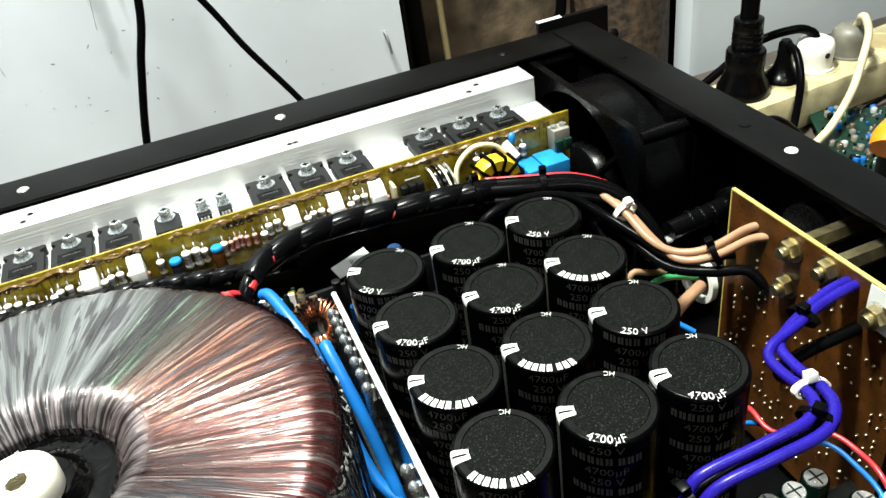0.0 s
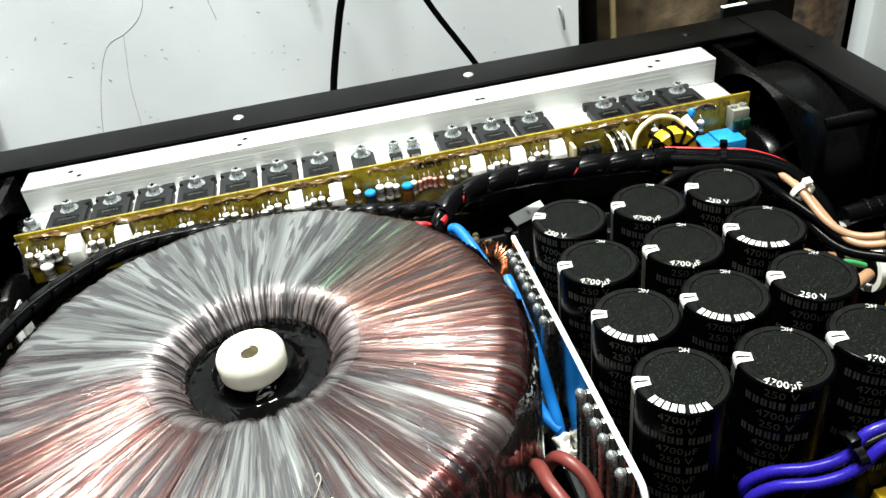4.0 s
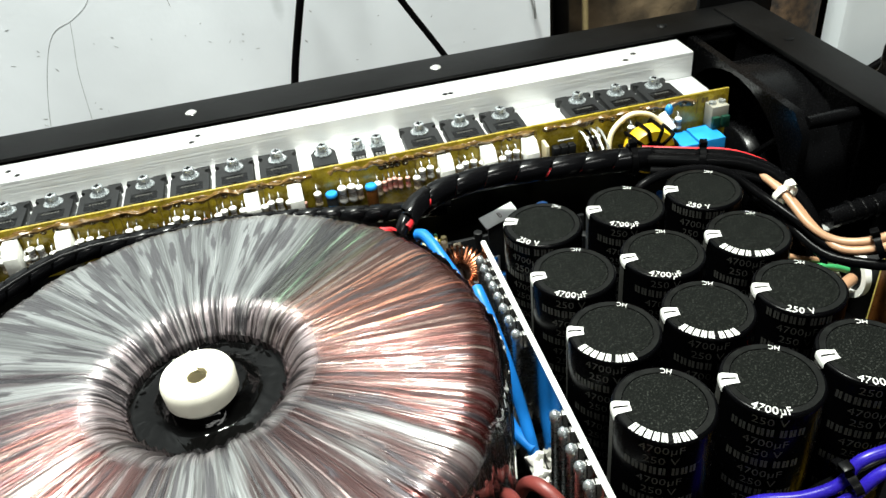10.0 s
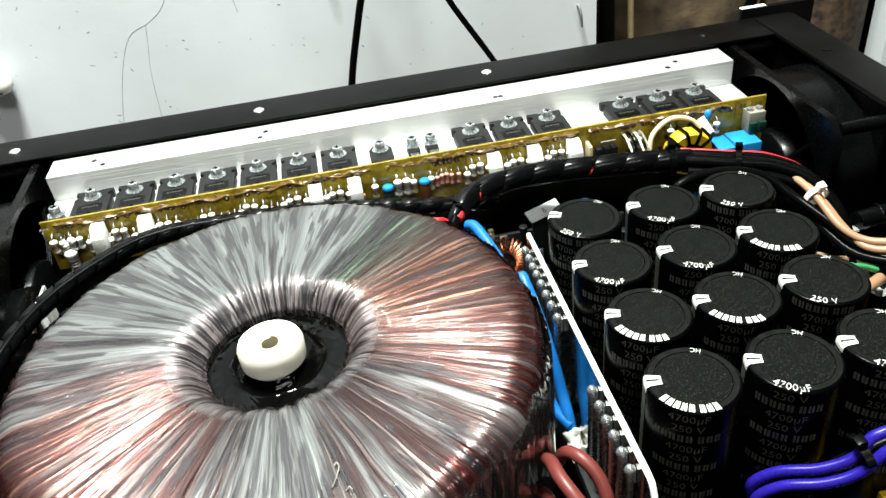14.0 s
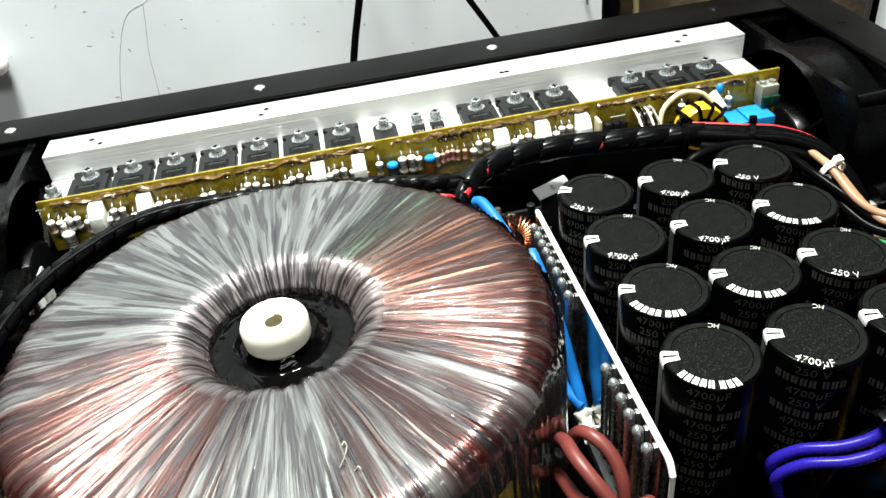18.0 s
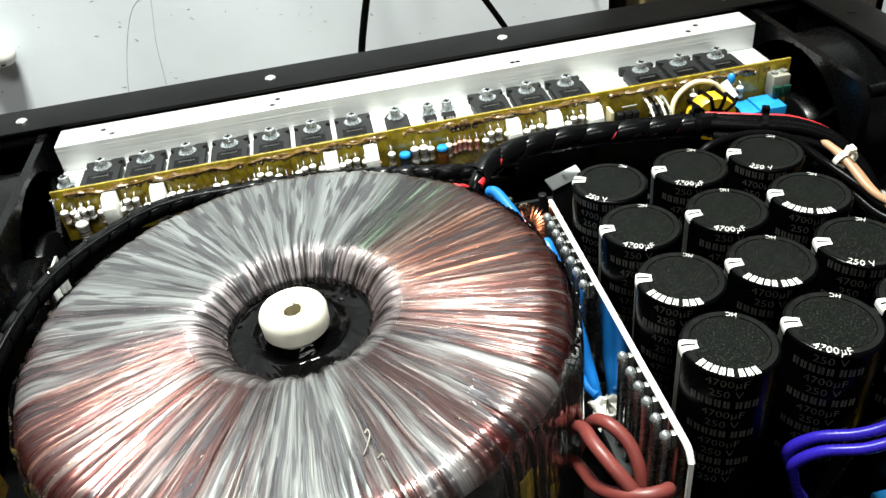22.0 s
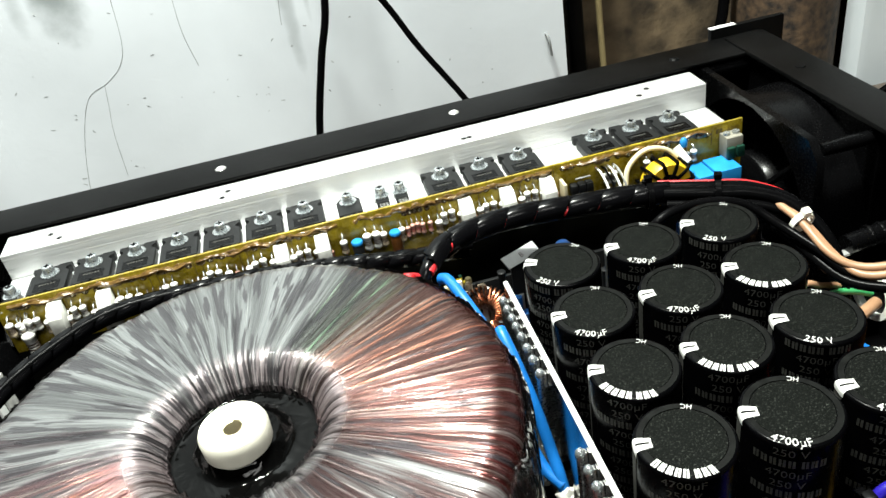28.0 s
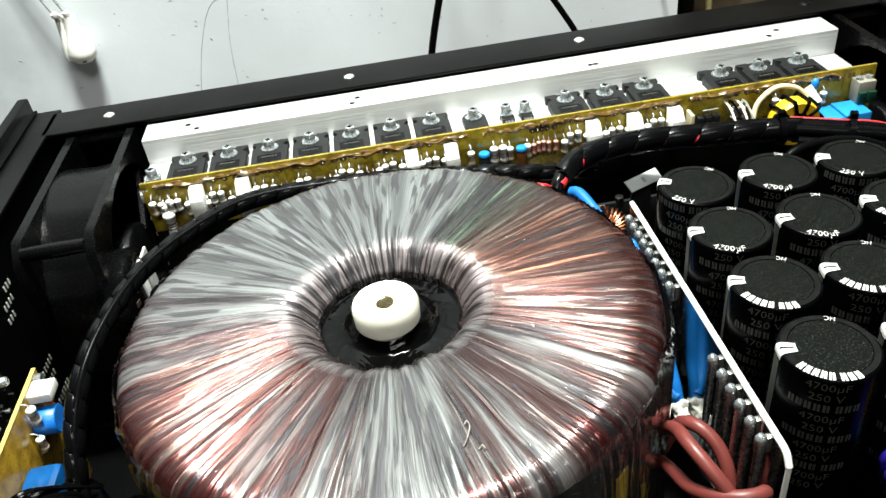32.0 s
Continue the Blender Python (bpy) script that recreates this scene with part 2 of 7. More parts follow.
WALL_PAINT = mat("white_wall_paint", (0.745, 0.785, 0.83), 0.6, 0, 0.12, 7, 0.12, 300)
wn = WALL_PAINT.node_tree
w_tc, w_sep = wn.nodes.new("ShaderNodeTexCoord"), wn.nodes.new("ShaderNodeSeparateXYZ")
w_no = wn.nodes.new("ShaderNodeTexNoise")
w_no.inputs["Scale"].default_value, w_no.inputs["Detail"].default_value = 38.0, 5
wn.links.new(w_tc.outputs["Object"], w_no.inputs["Vector"])
wn.links.new(w_tc.outputs["Object"], w_sep.inputs[0])


def wall_math(op, x, y=None):
    n = wn.nodes.new("ShaderNodeMath")
    n.operation = op
    for i, v in enumerate((x, y)):
        if isinstance(v, (int, float)):
            n.inputs[i].default_value = v
        elif v is not None:
            wn.links.new(v, n.inputs[i])
    return n.outputs[0]


def smear(x, z, wide, tall):
    """A rubbed grey patch round a point of the panel, its edge broken up by noise."""
    dx = wall_math("DIVIDE", wall_math("SUBTRACT", w_sep.outputs[0], x), wide)
    dz = wall_math("DIVIDE", wall_math("SUBTRACT", w_sep.outputs[2], z), tall)
    d = wall_math("ADD", wall_math("MULTIPLY", dx, dx), wall_math("MULTIPLY", dz, dz))
    m = wn.nodes.new("ShaderNodeMapRange")
    m.interpolation_type = "SMOOTHSTEP"
    m.inputs[1].default_value, m.inputs[2].default_value = 1.5, 0.1
    wn.links.new(wall_math("ADD", d, wall_math("MULTIPLY", wall_math("SUBTRACT", w_no.outputs[0], 0.5), 2.2)), m.inputs[0])
    return m.outputs[0]


# the panel's origin lies at its foot, half way along
PANEL_X, PANEL_Z = (-1.9 + 0.128) / 2, -0.75
dirt = smear(-0.222 - PANEL_X, 0.232 - PANEL_Z, 0.020, 0.045)
for sx, sz, sw, st, amount in ((-0.250, 0.236, 0.007, 0.040, 0.5), (-0.076, 0.200, 0.006, 0.060, 0.5), (-0.062, 0.215, 0.003, 0.050, 0.5), (0.090, 0.240, 0.020, 0.030, 0.35), (-0.40, 0.18, 0.05, 0.10, 0.35)):
    dirt = wall_math("MAXIMUM", dirt, wall_math("MULTIPLY", smear(sx - PANEL_X, sz - PANEL_Z, sw, st), amount))
w_mix = wn.nodes.new("ShaderNodeMix")
w_mix.data_type = "RGBA"
w_mix.inputs[7].default_value = (0.20, 0.225, 0.225, 1)
wn.links.new(wall_math("MULTIPLY", dirt, 0.85), w_mix.inputs[0])
wn.links.new(wn.nodes["Color Ramp"].outputs[0], w_mix.inputs[6])
wn.links.new(w_mix.outputs[2], wn.nodes["Principled BSDF"].inputs["Base Color"])
WALL_BLUISH = mat("bluish_wall_paint", (0.58, 0.62, 0.65), 0.6, 0, 0.12, 7, 0.12, 300)
CRACK = mat("wall_crack", (0.36, 0.38, 0.39), 0.9, 0, 0.4, 80, 0)
BROWN_BOARD = mat("old_brown_board", (0.165, 0.118, 0.068), 0.75, 0, 0.5, 34, 0.9, 200, tint=(0.020, 0.014, 0.008))
TABLE_WOOD = mat("stained_bench_top", (0.10, 0.08, 0.065), 0.6, 0, 0.4, 16, 0.3, 240)
# For the unseen walls and ceiling, darkened to hold ambient light down.
ROOM_DARK = mat("unseen_dark_room", (0.075, 0.078, 0.08), 0.8, 0, 0.1, 5, 0.2, 80)
FLOOR_GREY = mat("room_floor", (0.18, 0.17, 0.16), 0.7, 0, 0.3, 4, 0.2, 60)
CHASSIS = mat("black_powder_coat", (0.0033, 0.0033, 0.0034), 0.42, 0, 0.6, 22, 0.25, 1500, spec=0.08)
CHASSIS_IN = mat("black_sheet_inside", (0.0011, 0.0011, 0.0013), 0.5, 0, 0.3, 50, 0.1, 1500, spec=0.03)
FAN_BLACK = mat("black_fan_plastic", (0.0016, 0.0016, 0.0018), 0.26, 0, 0.3, 70, 0.06, 1200, spec=0.12)
STEEL = mat("zinc_steel", (0.62, 0.66, 0.68), 0.28, 0.80, 0.35, 350, 0.08)
ALU = brushed("brushed_aluminium", (0.71, 0.72, 0.72), along=(4, 260, 260), rough=0.33, metal=0.55)
PCB_Y = mat("yellow_circuit_board", (0.30, 0.225, 0.016), 0.28, 0, 0.4, 160, 0.05, 600, coat=0.35, tint=(0.10, 0.068, 0.006))
PCB_EDGE = mat("yellow_board_edge", (0.50, 0.40, 0.10), 0.5, 0, 0.2, 200, 0.05)
PCB_BROWN = mat("brown_circuit_board", (0.085, 0.030, 0.006), 0.3, 0, 0.4, 90, 0.05, 600, coat=0.1, tint=(0.030, 0.011, 0.003), spec=0.3)
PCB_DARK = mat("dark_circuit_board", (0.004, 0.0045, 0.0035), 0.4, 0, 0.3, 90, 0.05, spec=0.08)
PCB_GREEN = mat("green_circuit_board", (0.005, 0.034, 0.021), 0.4, 0, 0.4, 150, 0.1, spec=0.3)
EPOXY = mat("black_epoxy", (0.008, 0.0085, 0.009), 0.45, 0, 0.25, 400, 0.05, spec=0.22)
SLEEVE = mat("black_shrink_sleeve", (0.0008, 0.0008, 0.0010), 0.24, 0, 0.2, 60, 0.03, 500, spec=0.04)
SLEEVE_LIP = mat("lighter_sleeve_lip", (0.0050, 0.0054, 0.0050), 0.40, 0, 0.4, 200, 0.03, 500, spec=0.07)
CAP_TOP = mat("black_grained_disc", (0.050, 0.054, 0.047), 0.55, 0, 0.35, 1700, 0.5, 2600, spec=0.03, tint=(0.0022, 0.0026, 0.0022))
grain = CAP_TOP.node_tree.nodes["Color Ramp"].color_ramp
grain.elements[0].position, grain.elements[1].position = 0.58, 0.80
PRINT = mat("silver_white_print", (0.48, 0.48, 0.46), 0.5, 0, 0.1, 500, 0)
# Faint transistor marks, and capacitor wall print with shade in the colour.
PRINT_DIM = mat("faint_and_shaded_print", (0.042, 0.042, 0.038), 0.5, 0, 0.25, 500, 0, spec=0.12)
WHITE_CEMENT = mat("white_cement", (0.60, 0.60, 0.56), 0.7, 0, 0.1, 300, 0.1)
NYLON = mat("cream_nylon", (0.80, 0.77, 0.66), 0.35, 0, 0.1, 90, 0.05)
POTTING = mat("black_potting", (0.0012, 0.0012, 0.0012), 0.05, 0, 0.2, 60, 0.0, spec=0.07)
pn = POTTING.node_tree
pc, pw, pb_ = pn.nodes.new("ShaderNodeTexCoord"), pn.nodes.new("ShaderNodeTexNoise"), pn.nodes.new("ShaderNodeBump")
pw.inputs["Scale"].default_value, pw.inputs["Detail"].default_value, pw.inputs["Distortion"].default_value = 75.0, 2, 1.2
pb_.inputs["Strength"].default_value, pb_.inputs["Distance"].default_value = 0.8, 0.0012
pn.links.new(pc.outputs["Object"], pw.inputs["Vector"])
pn.links.new(pw.outputs[0], pb_.inputs["Height"])
pn.links.new(pb_.outputs[0], pn.nodes["Principled BSDF"].inputs["Normal"])
WINDING = winding_material()
# Winding side: shade and pale film reflections are put into its near-black colour.
SIDE_FILM = mat("shaded_film_side", (0.010, 0.0105, 0.009), 0.22, 0.1, 0.5, 60, 0, 300, coat=0.2, spec=0.25)
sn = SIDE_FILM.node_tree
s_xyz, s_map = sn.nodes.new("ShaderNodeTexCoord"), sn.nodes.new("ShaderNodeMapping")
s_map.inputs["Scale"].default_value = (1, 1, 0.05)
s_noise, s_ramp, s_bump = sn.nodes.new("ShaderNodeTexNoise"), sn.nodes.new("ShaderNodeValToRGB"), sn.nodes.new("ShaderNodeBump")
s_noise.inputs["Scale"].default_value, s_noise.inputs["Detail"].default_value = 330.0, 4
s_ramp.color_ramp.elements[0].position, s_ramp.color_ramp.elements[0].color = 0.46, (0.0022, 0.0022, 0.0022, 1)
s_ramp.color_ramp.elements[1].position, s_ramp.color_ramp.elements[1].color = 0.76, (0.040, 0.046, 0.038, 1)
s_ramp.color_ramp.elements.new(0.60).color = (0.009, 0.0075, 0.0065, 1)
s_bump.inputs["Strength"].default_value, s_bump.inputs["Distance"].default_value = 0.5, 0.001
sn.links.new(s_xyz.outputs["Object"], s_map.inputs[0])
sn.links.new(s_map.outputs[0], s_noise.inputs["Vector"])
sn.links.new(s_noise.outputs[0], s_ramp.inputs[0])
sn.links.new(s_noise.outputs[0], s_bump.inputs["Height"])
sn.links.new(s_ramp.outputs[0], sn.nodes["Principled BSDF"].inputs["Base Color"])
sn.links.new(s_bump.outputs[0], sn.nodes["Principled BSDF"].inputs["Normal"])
CLEAR_FILM = bpy.data.materials.new("clear_polyester_film")
CLEAR_FILM.use_nodes = True
pf = CLEAR_FILM.node_tree.nodes["Principled BSDF"]
pf.inputs["Transmission Weight"].default_value, pf.inputs["Roughness"].default_value, pf.inputs["IOR"].default_value = 0.985, 0.025, 1.32
pf.inputs["Coat Weight"].default_value, pf.inputs["Coat Roughness"].default_value = 0.55, 0.05
WIRE_BLACK = mat("black_wire", (0.0018, 0.0018, 0.002), 0.26, 0, 0.2, 90, 0.02, spec=0.035)
WRAP_BLACK = mat("black_spiral_wrap", (0.0022, 0.0022, 0.0026), 0.20, 0, 0.2, 90, 0.02, spec=0.11)
WIRE_RED = mat("red_wire", (0.50, 0.02, 0.025), 0.35, 0, 0.2, 90, 0.02)
WIRE_DULLRED = mat("dull_red_sleeve", (0.130, 0.027, 0.023), 0.42, 0, 0.2, 90, 0.05, spec=0.35)
WIRE_BLUE = mat("blue_wire", (0.006, 0.12, 0.40), 0.36, 0, 0.15, 90, 0.02, spec=0.35)
WIRE_VIOLET = mat("violet_blue_wire", (0.014, 0.008, 0.20), 0.28, 0, 0.15, 90, 0.02, spec=0.16)
WIRE_TAN = mat("tan_wire", (0.33, 0.185, 0.105), 0.4, 0, 0.15, 90, 0.02, spec=0.3)
WIRE_CREAM = mat("cream_cord", (0.62, 0.55, 0.36), 0.5, 0, 0.15, 60, 0.05)
WIRE_GREEN = mat("green_wire", (0.05, 0.35, 0.12), 0.4, 0, 0.15, 60, 0.02)
WIRE_YELLOW = mat("yellow_wire", (0.75, 0.42, 0.02), 0.4, 0, 0.15, 60, 0.02)
COVERED_YELLOW = mat("dull_yellow_tape", (0.24, 0.17, 0.022), 0.5, 0, 0.5, 120, 0.02, spec=0.2)
COVERED_RED = mat("dull_red_lead", (0.050, 0.008, 0.008), 0.5, 0, 0.5, 120, 0.02, spec=0.2)
CURL_FILM = mat("film_scrap", (0.30, 0.27, 0.23), 0.2, 0, 0.4, 400, 0.02)
TIE_WHITE = mat("white_tie", (0.80, 0.78, 0.70), 0.4, 0, 0.1, 90, 0.02)
BLUE_FILM = mat("blue_film_box", (0.012, 0.20, 0.50), 0.35, 0, 0.15, 120, 0.02)
TRIM_BLUE = mat("blue_trimmer", (0.01, 0.16, 0.60), 0.35, 0, 0.15, 120, 0.02)
YELLOW_CORE = mat("yellow_core", (0.80, 0.50, 0.015), 0.4, 0, 0.2, 120, 0.05)
COPPER = mat("copper_wire", (0.33, 0.12, 0.06), 0.28, 1.0, 0.3, 300, 0.02)
BRASS = mat("dull_brass", (0.52, 0.44, 0.24), 0.35, 1.0, 0.3, 200, 0.05)
RES_BODY = mat("resistor_body", (0.42, 0.34, 0.24), 0.45, 0, 0.3, 300, 0.02)
RES_GREY = mat("grey_resistor", (0.50, 0.50, 0.48), 0.4, 0, 0.3, 300, 0.02)
SOLDER = mat("solder", (0.72, 0.72, 0.70), 0.24, 0.7, 0.2, 500, 0.02)
STRIP_CREAM = mat("yellowed_socket_plastic", (0.60, 0.53, 0.30), 0.5, 0, 0.3, 60, 0.08, 500)
PLUG_WHITE = mat("white_plug", (0.80, 0.79, 0.74), 0.45, 0, 0.1, 60, 0.05)
ORANGE = mat("orange_plastic", (0.80, 0.27, 0.01), 0.4, 0, 0.1, 60, 0.05)
PLATE_WHITE = mat("white_board_edge", (0.74, 0.75, 0.74), 0.4, 0, 0.12, 60, 0.02)
TAG_GREY = mat("grey_tag", (0.40, 0.41, 0.41), 0.4, 0, 0.15, 90, 0.02)
THIN_BLACK = mat("thin_black_wire", (0.002, 0.002, 0.0022), 0.15, 0, 0.2, 90, 0.02, spec=0.35)
FILTER_Y = mat("brownish_yellow_board", (0.30, 0.18, 0.018), 0.3, 0, 0.4, 160, 0.05, 600, tint=(0.12, 0.068, 0.006), coat=0.3)
PAD_METAL = mat("resin_stained_solder", (0.40, 0.35, 0.24), 0.22, 0.8, 0.4, 500, 0.05)
GREY_PLUG = mat("worn_grey_plug", (0.20, 0.19, 0.155), 0.45, 0, 0.25, 60, 0.05)
DARK_RED = mat("dark_red_plug", (0.080, 0.006, 0.010), 0.30, 0, 0.2, 100, 0)

# ---------------------------------------------------------------- building helpers
BASE = {}


def thing(name, base, label, category, group="", kind=""):
    ob = new(name)
    ob.empty_display_size = 0.01
    ob.location = base
    BASE[ob] = Vector(base)
    return tagged(ob, label, category, group, kind)


def mesh_of(name, bm, material, smooth=True):
    me = bpy.data.meshes.new(name)
    bmesh.ops.recalc_face_normals(bm, faces=bm.faces)
    if smooth:
        for f in bm.faces:
            f.smooth = True
        for e in bm.edges:
            if len(e.link_faces) == 2 and e.calc_face_angle(0) > 0.8:
                e.smooth = False
    bm.to_mesh(me)
    bm.free()
    me.materials.append(material)
    return me


def part(name, bm, material, parent, label=""):
    """One mesh under a thing or a part; bm is in the world's metres."""
    o = BASE[parent]
    bmesh.ops.translate(bm, verts=bm.verts, vec=-o)
    ob = new(name, mesh_of(name, bm, material))
    ob.parent = parent
    BASE[ob] = o
    return tagged(ob, label)


def solo(name, bm, material, label, category, group="", kind=""):
    """A thing that is one mesh; its origin lies under its middle."""
    xs = [v.co for v in bm.verts]
    lo = Vector([min(c[i] for c in xs) for i in range(3)])
    hi = Vector([max(c[i] for c in xs) for i in range(3)])
    o = Vector(((lo.x + hi.x) / 2, (lo.y + hi.y) / 2, lo.z))
    bmesh.ops.translate(bm, verts=bm.verts, vec=-o)
    ob = new(name, mesh_of(name, bm, material))
    ob.location = o
    BASE[ob] = o
    return tagged(ob, label, category, group, kind)


def box(bm, x0, y0, z0, x1, y1, z1, bev=0.0, taper=0.0):
    vs = [bm.verts.new((x, y, z)) for z in (z0, z1) for y in (y0, y1) for x in (x0, x1)]
    if taper:
        cx, cy = (x0 + x1) / 2, (y0 + y1) / 2
        for v in vs[4:]:
            v.co.x, v.co.y = cx + (v.co.x - cx) * (1 - taper), cy + (v.co.y - cy) * (1 - taper)
    fs = [bm.faces.new([vs[i] for i in q]) for q in ((0, 2, 3, 1), (4, 5, 7, 6), (0, 1, 5, 4), (2, 6, 7, 3), (0, 4, 6, 2), (1, 3, 7, 5))]
    if bev:
        es = list({e for f in fs for e in f.edges})
        bmesh.ops.bevel(bm, geom=es, offset=bev, segments=2, affect="EDGES", profile=0.6)
    return bm


def nbox(*a, **k):
    return box(bmesh.new(), *a, **k)


def lathe(bm, prof, seg=32, at=(0, 0, 0), axis="z", close=False):
    """Turns (radius, height) pairs round an axis through at."""
    at = Vector(at)
    rings = []
    for r, h in prof:
        ring = []
        for i in range(seg):
            a = 2 * math.pi * i / seg
            c, s = r * math.cos(a), r * math.sin(a)
            p = {"z": (c, s, h), "y": (c, h, s), "x": (h, c, s)}[axis]
            ring.append(bm.verts.new(at + Vector(p)))
        rings.append(ring)
    pairs = list(zip(rings, rings[1:])) + ([(rings[-1], rings[0])] if close else [])
    for a, b in pairs:
        for i in range(seg):
            j = (i + 1) % seg
            bm.faces.new((a[i], a[j], b[j], b[i]))
    if not close:
        bm.faces.new(rings[0][::-1])
        bm.faces.new(rings[-1])
    return bm


def nlathe(*a, **k):
    return lathe(bmesh.new(), *a, **k)


def smooth_line(pts, n=6):
    """A Catmull-Rom line through the points."""
    P = [Vector(p) for p in pts]
    P = [P[0] * 2 - P[1], *P, P[-1] * 2 - P[-2]]
    out = []
    for a, b, c, d in zip(P, P[1:], P[2:], P[3:]):
        for k in range(n):
            t = k / n
            out.append(0.5 * ((2 * b) + (c - a) * t + (2 * a - 5 * b + 4 * c - d) * t * t + (3 * b - a - 3 * c + d) * t ** 3))
    out.append(P[-2])
    return out


def tube(bm, pts, r, seg=12, n=6, ends=True):
    """A round wire through the points."""
    L = smooth_line(pts, n) if len(pts) > 2 else [Vector(p) for p in pts]
    up = Vector((0.13, 0.27, 1))
    rings = []
    for i, p in enumerate(L):
        d = (L[min(i + 1, len(L) - 1)] - L[max(i - 1, 0)]).normalized()
        u = d.cross(up)
        if u.length < 1e-4:
            u = d.cross(Vector((1, 0, 0)))
        u.normalize()
        up = u.cross(d).normalized()
        rr = r(i / (len(L) - 1)) if callable(r) else r
        rings.append([bm.verts.new(p + rr * (math.cos(2 * math.pi * k / seg) * u + math.sin(2 * math.pi * k / seg) * up)) for k in range(seg)])
    for a, b in zip(rings, rings[1:]):
        for i in range(seg):
            j = (i + 1) % seg
            bm.faces.new((a[i], a[j], b[j], b[i]))
    if ends:
        bm.faces.new(rings[0][::-1])
        bm.faces.new(rings[-1])
    return bm


def ntube(*a, **k):
    return tube(bmesh.new(), *a, **k)


def wire(name, pts, r, material, label, category="wire", group="", seg=14):
    return solo(name, ntube(pts, r, seg), material, label, category, group)


def letters(text, size):
    """A flat bmesh of built-in lettering, its middle at x = 0, its foot at y = 0."""
    cu = bpy.data.curves.new("lettering", "FONT")
    cu.body, cu.size, cu.align_x, cu.resolution_u = text, size, "CENTER", 2
    ob = bpy.data.objects.new("lettering", cu)
    me = ob.to_mesh()
    bm = bmesh.new()
    bm.from_mesh(me)
    ob.to_mesh_clear()
    bpy.data.objects.remove(ob)
    bpy.data.curves.remove(cu)
    return bm


def flat_join(bm, other, f):
    """Adds other's faces to bm, each corner moved by f."""
    m = {v: bm.verts.new(f(v.co)) for v in other.verts}
    for face in other.faces:
        bm.faces.new([m[v] for v in face.verts])
    other.free()
    return bm


def bars(widths, height, gap=0.0004):
    """Plain upright bars in a row, where a trade name would stand."""
    bm = bmesh.new()
    total = sum(abs(w) for w in widths) + gap * (len(widths) - 1)
    x = -total / 2
    for w in widths:
        if w > 0:
            vs = [bm.verts.new(c) for c in ((x, 0, 0), (x + w, 0, 0), (x + w, height, 0), (x, height, 0))]
            bm.faces.new(vs)
        x += abs(w) + gap
    return bm

# ---------------------------------------------------------------- the room
WALL_Y, TABLE_Z = 0.612, 0.0


def structure(name, bm, material, label, category):
    return solo(name, bm, material, label, category, kind="structure")


structure("floor", nbox(-2.6, -2.6, -0.80, 2.6, 1.4, -0.75), FLOOR_GREY, "grey workshop floor under the bench", "floor")
structure("ceiling", nbox(-2.6, -2.6, 2.0, 2.6, 1.4, 2.05), ROOM_DARK, "unseen dark ceiling, added to keep ambient light low", "ceiling")
structure("wall_south", nbox(-2.6, -2.65, -0.75, 2.6, -2.6, 2.0), ROOM_DARK, "unseen dark room wall, added to keep ambient light low", "wall")
structure("wall_west", nbox(-2.65, -2.6, -0.75, -2.6, 1.4, 2.0), ROOM_DARK, "unseen dark room wall, added to keep ambient light low", "wall")
structure("wall_east", nbox(2.6, -2.6, -0.75, 2.65, 1.4, 2.0), ROOM_DARK, "unseen dark room wall, added to keep ambient light low", "wall")
structure("wall_north", nbox(-2.6, 1.4, -0.75, 2.6, 1.45, 2.0), ROOM_DARK, "unseen dark room wall, added to keep ambient light low", "wall")
wall_panel = structure("wall_panel", nbox(-1.9, WALL_Y, -0.75, 0.128, WALL_Y + 0.03, 1.99, 0.002), WALL_PAINT, "scuffed white painted wall panel behind the bench", "wall")
structure("wall_panel", nbox(0.408, WALL_Y + 0.02, -0.75, 2.2, WALL_Y + 0.05, 1.99, 0.012), WALL_BLUISH, "bluish white painted wall panel behind the sockets", "wall")
structure("wall_board", nbox(0.08, 0.745, -0.75, 0.50, 0.765, 1.99, 0.001), BROWN_BOARD, "dark brown mottled old wooden board in a gap", "board")
for x in (-0.28, 1.44):
    for y in (-0.46, 0.57):
        structure("bench_leg", nbox(x - 0.03, y - 0.03, -0.7499, x + 0.03, y + 0.03, -0.0401, 0.003), TABLE_WOOD, "square dark wooden workbench leg", "workbench")
structure("bench_top", nbox(-0.315, -0.5, -0.04, 1.5, WALL_Y - 0.002, TABLE_Z, 0.003), TABLE_WOOD, "dark stained wooden workbench top", "workbench")

# ---------------------------------------------------------------- the amplifier's case
XF, XR = -0.297, 0.170          # inner edges of the front and rear rims
YN, YT = 0.0235, 0.4545           # outer faces of the two side panels
ZT = 0.1455                     # top of the rims
case = thing("amplifier_case", (-0.06, 0.239, TABLE_Z), "black powder-coated steel amplifier case with its lid off", "case")
part("base_plate", nbox(-0.318, YN, 0.012, 0.196, YT, 0.014), CHASSIS_IN, case)
for x in (-0.285, 0.165):
    for y in (0.060, 0.418):
        part("rubber_foot", nlathe([(0.0100, TABLE_Z), (0.0110, TABLE_Z + 0.001), (0.0095, 0.0119)], 20, (x, y, 0)), FAN_BLACK, case)
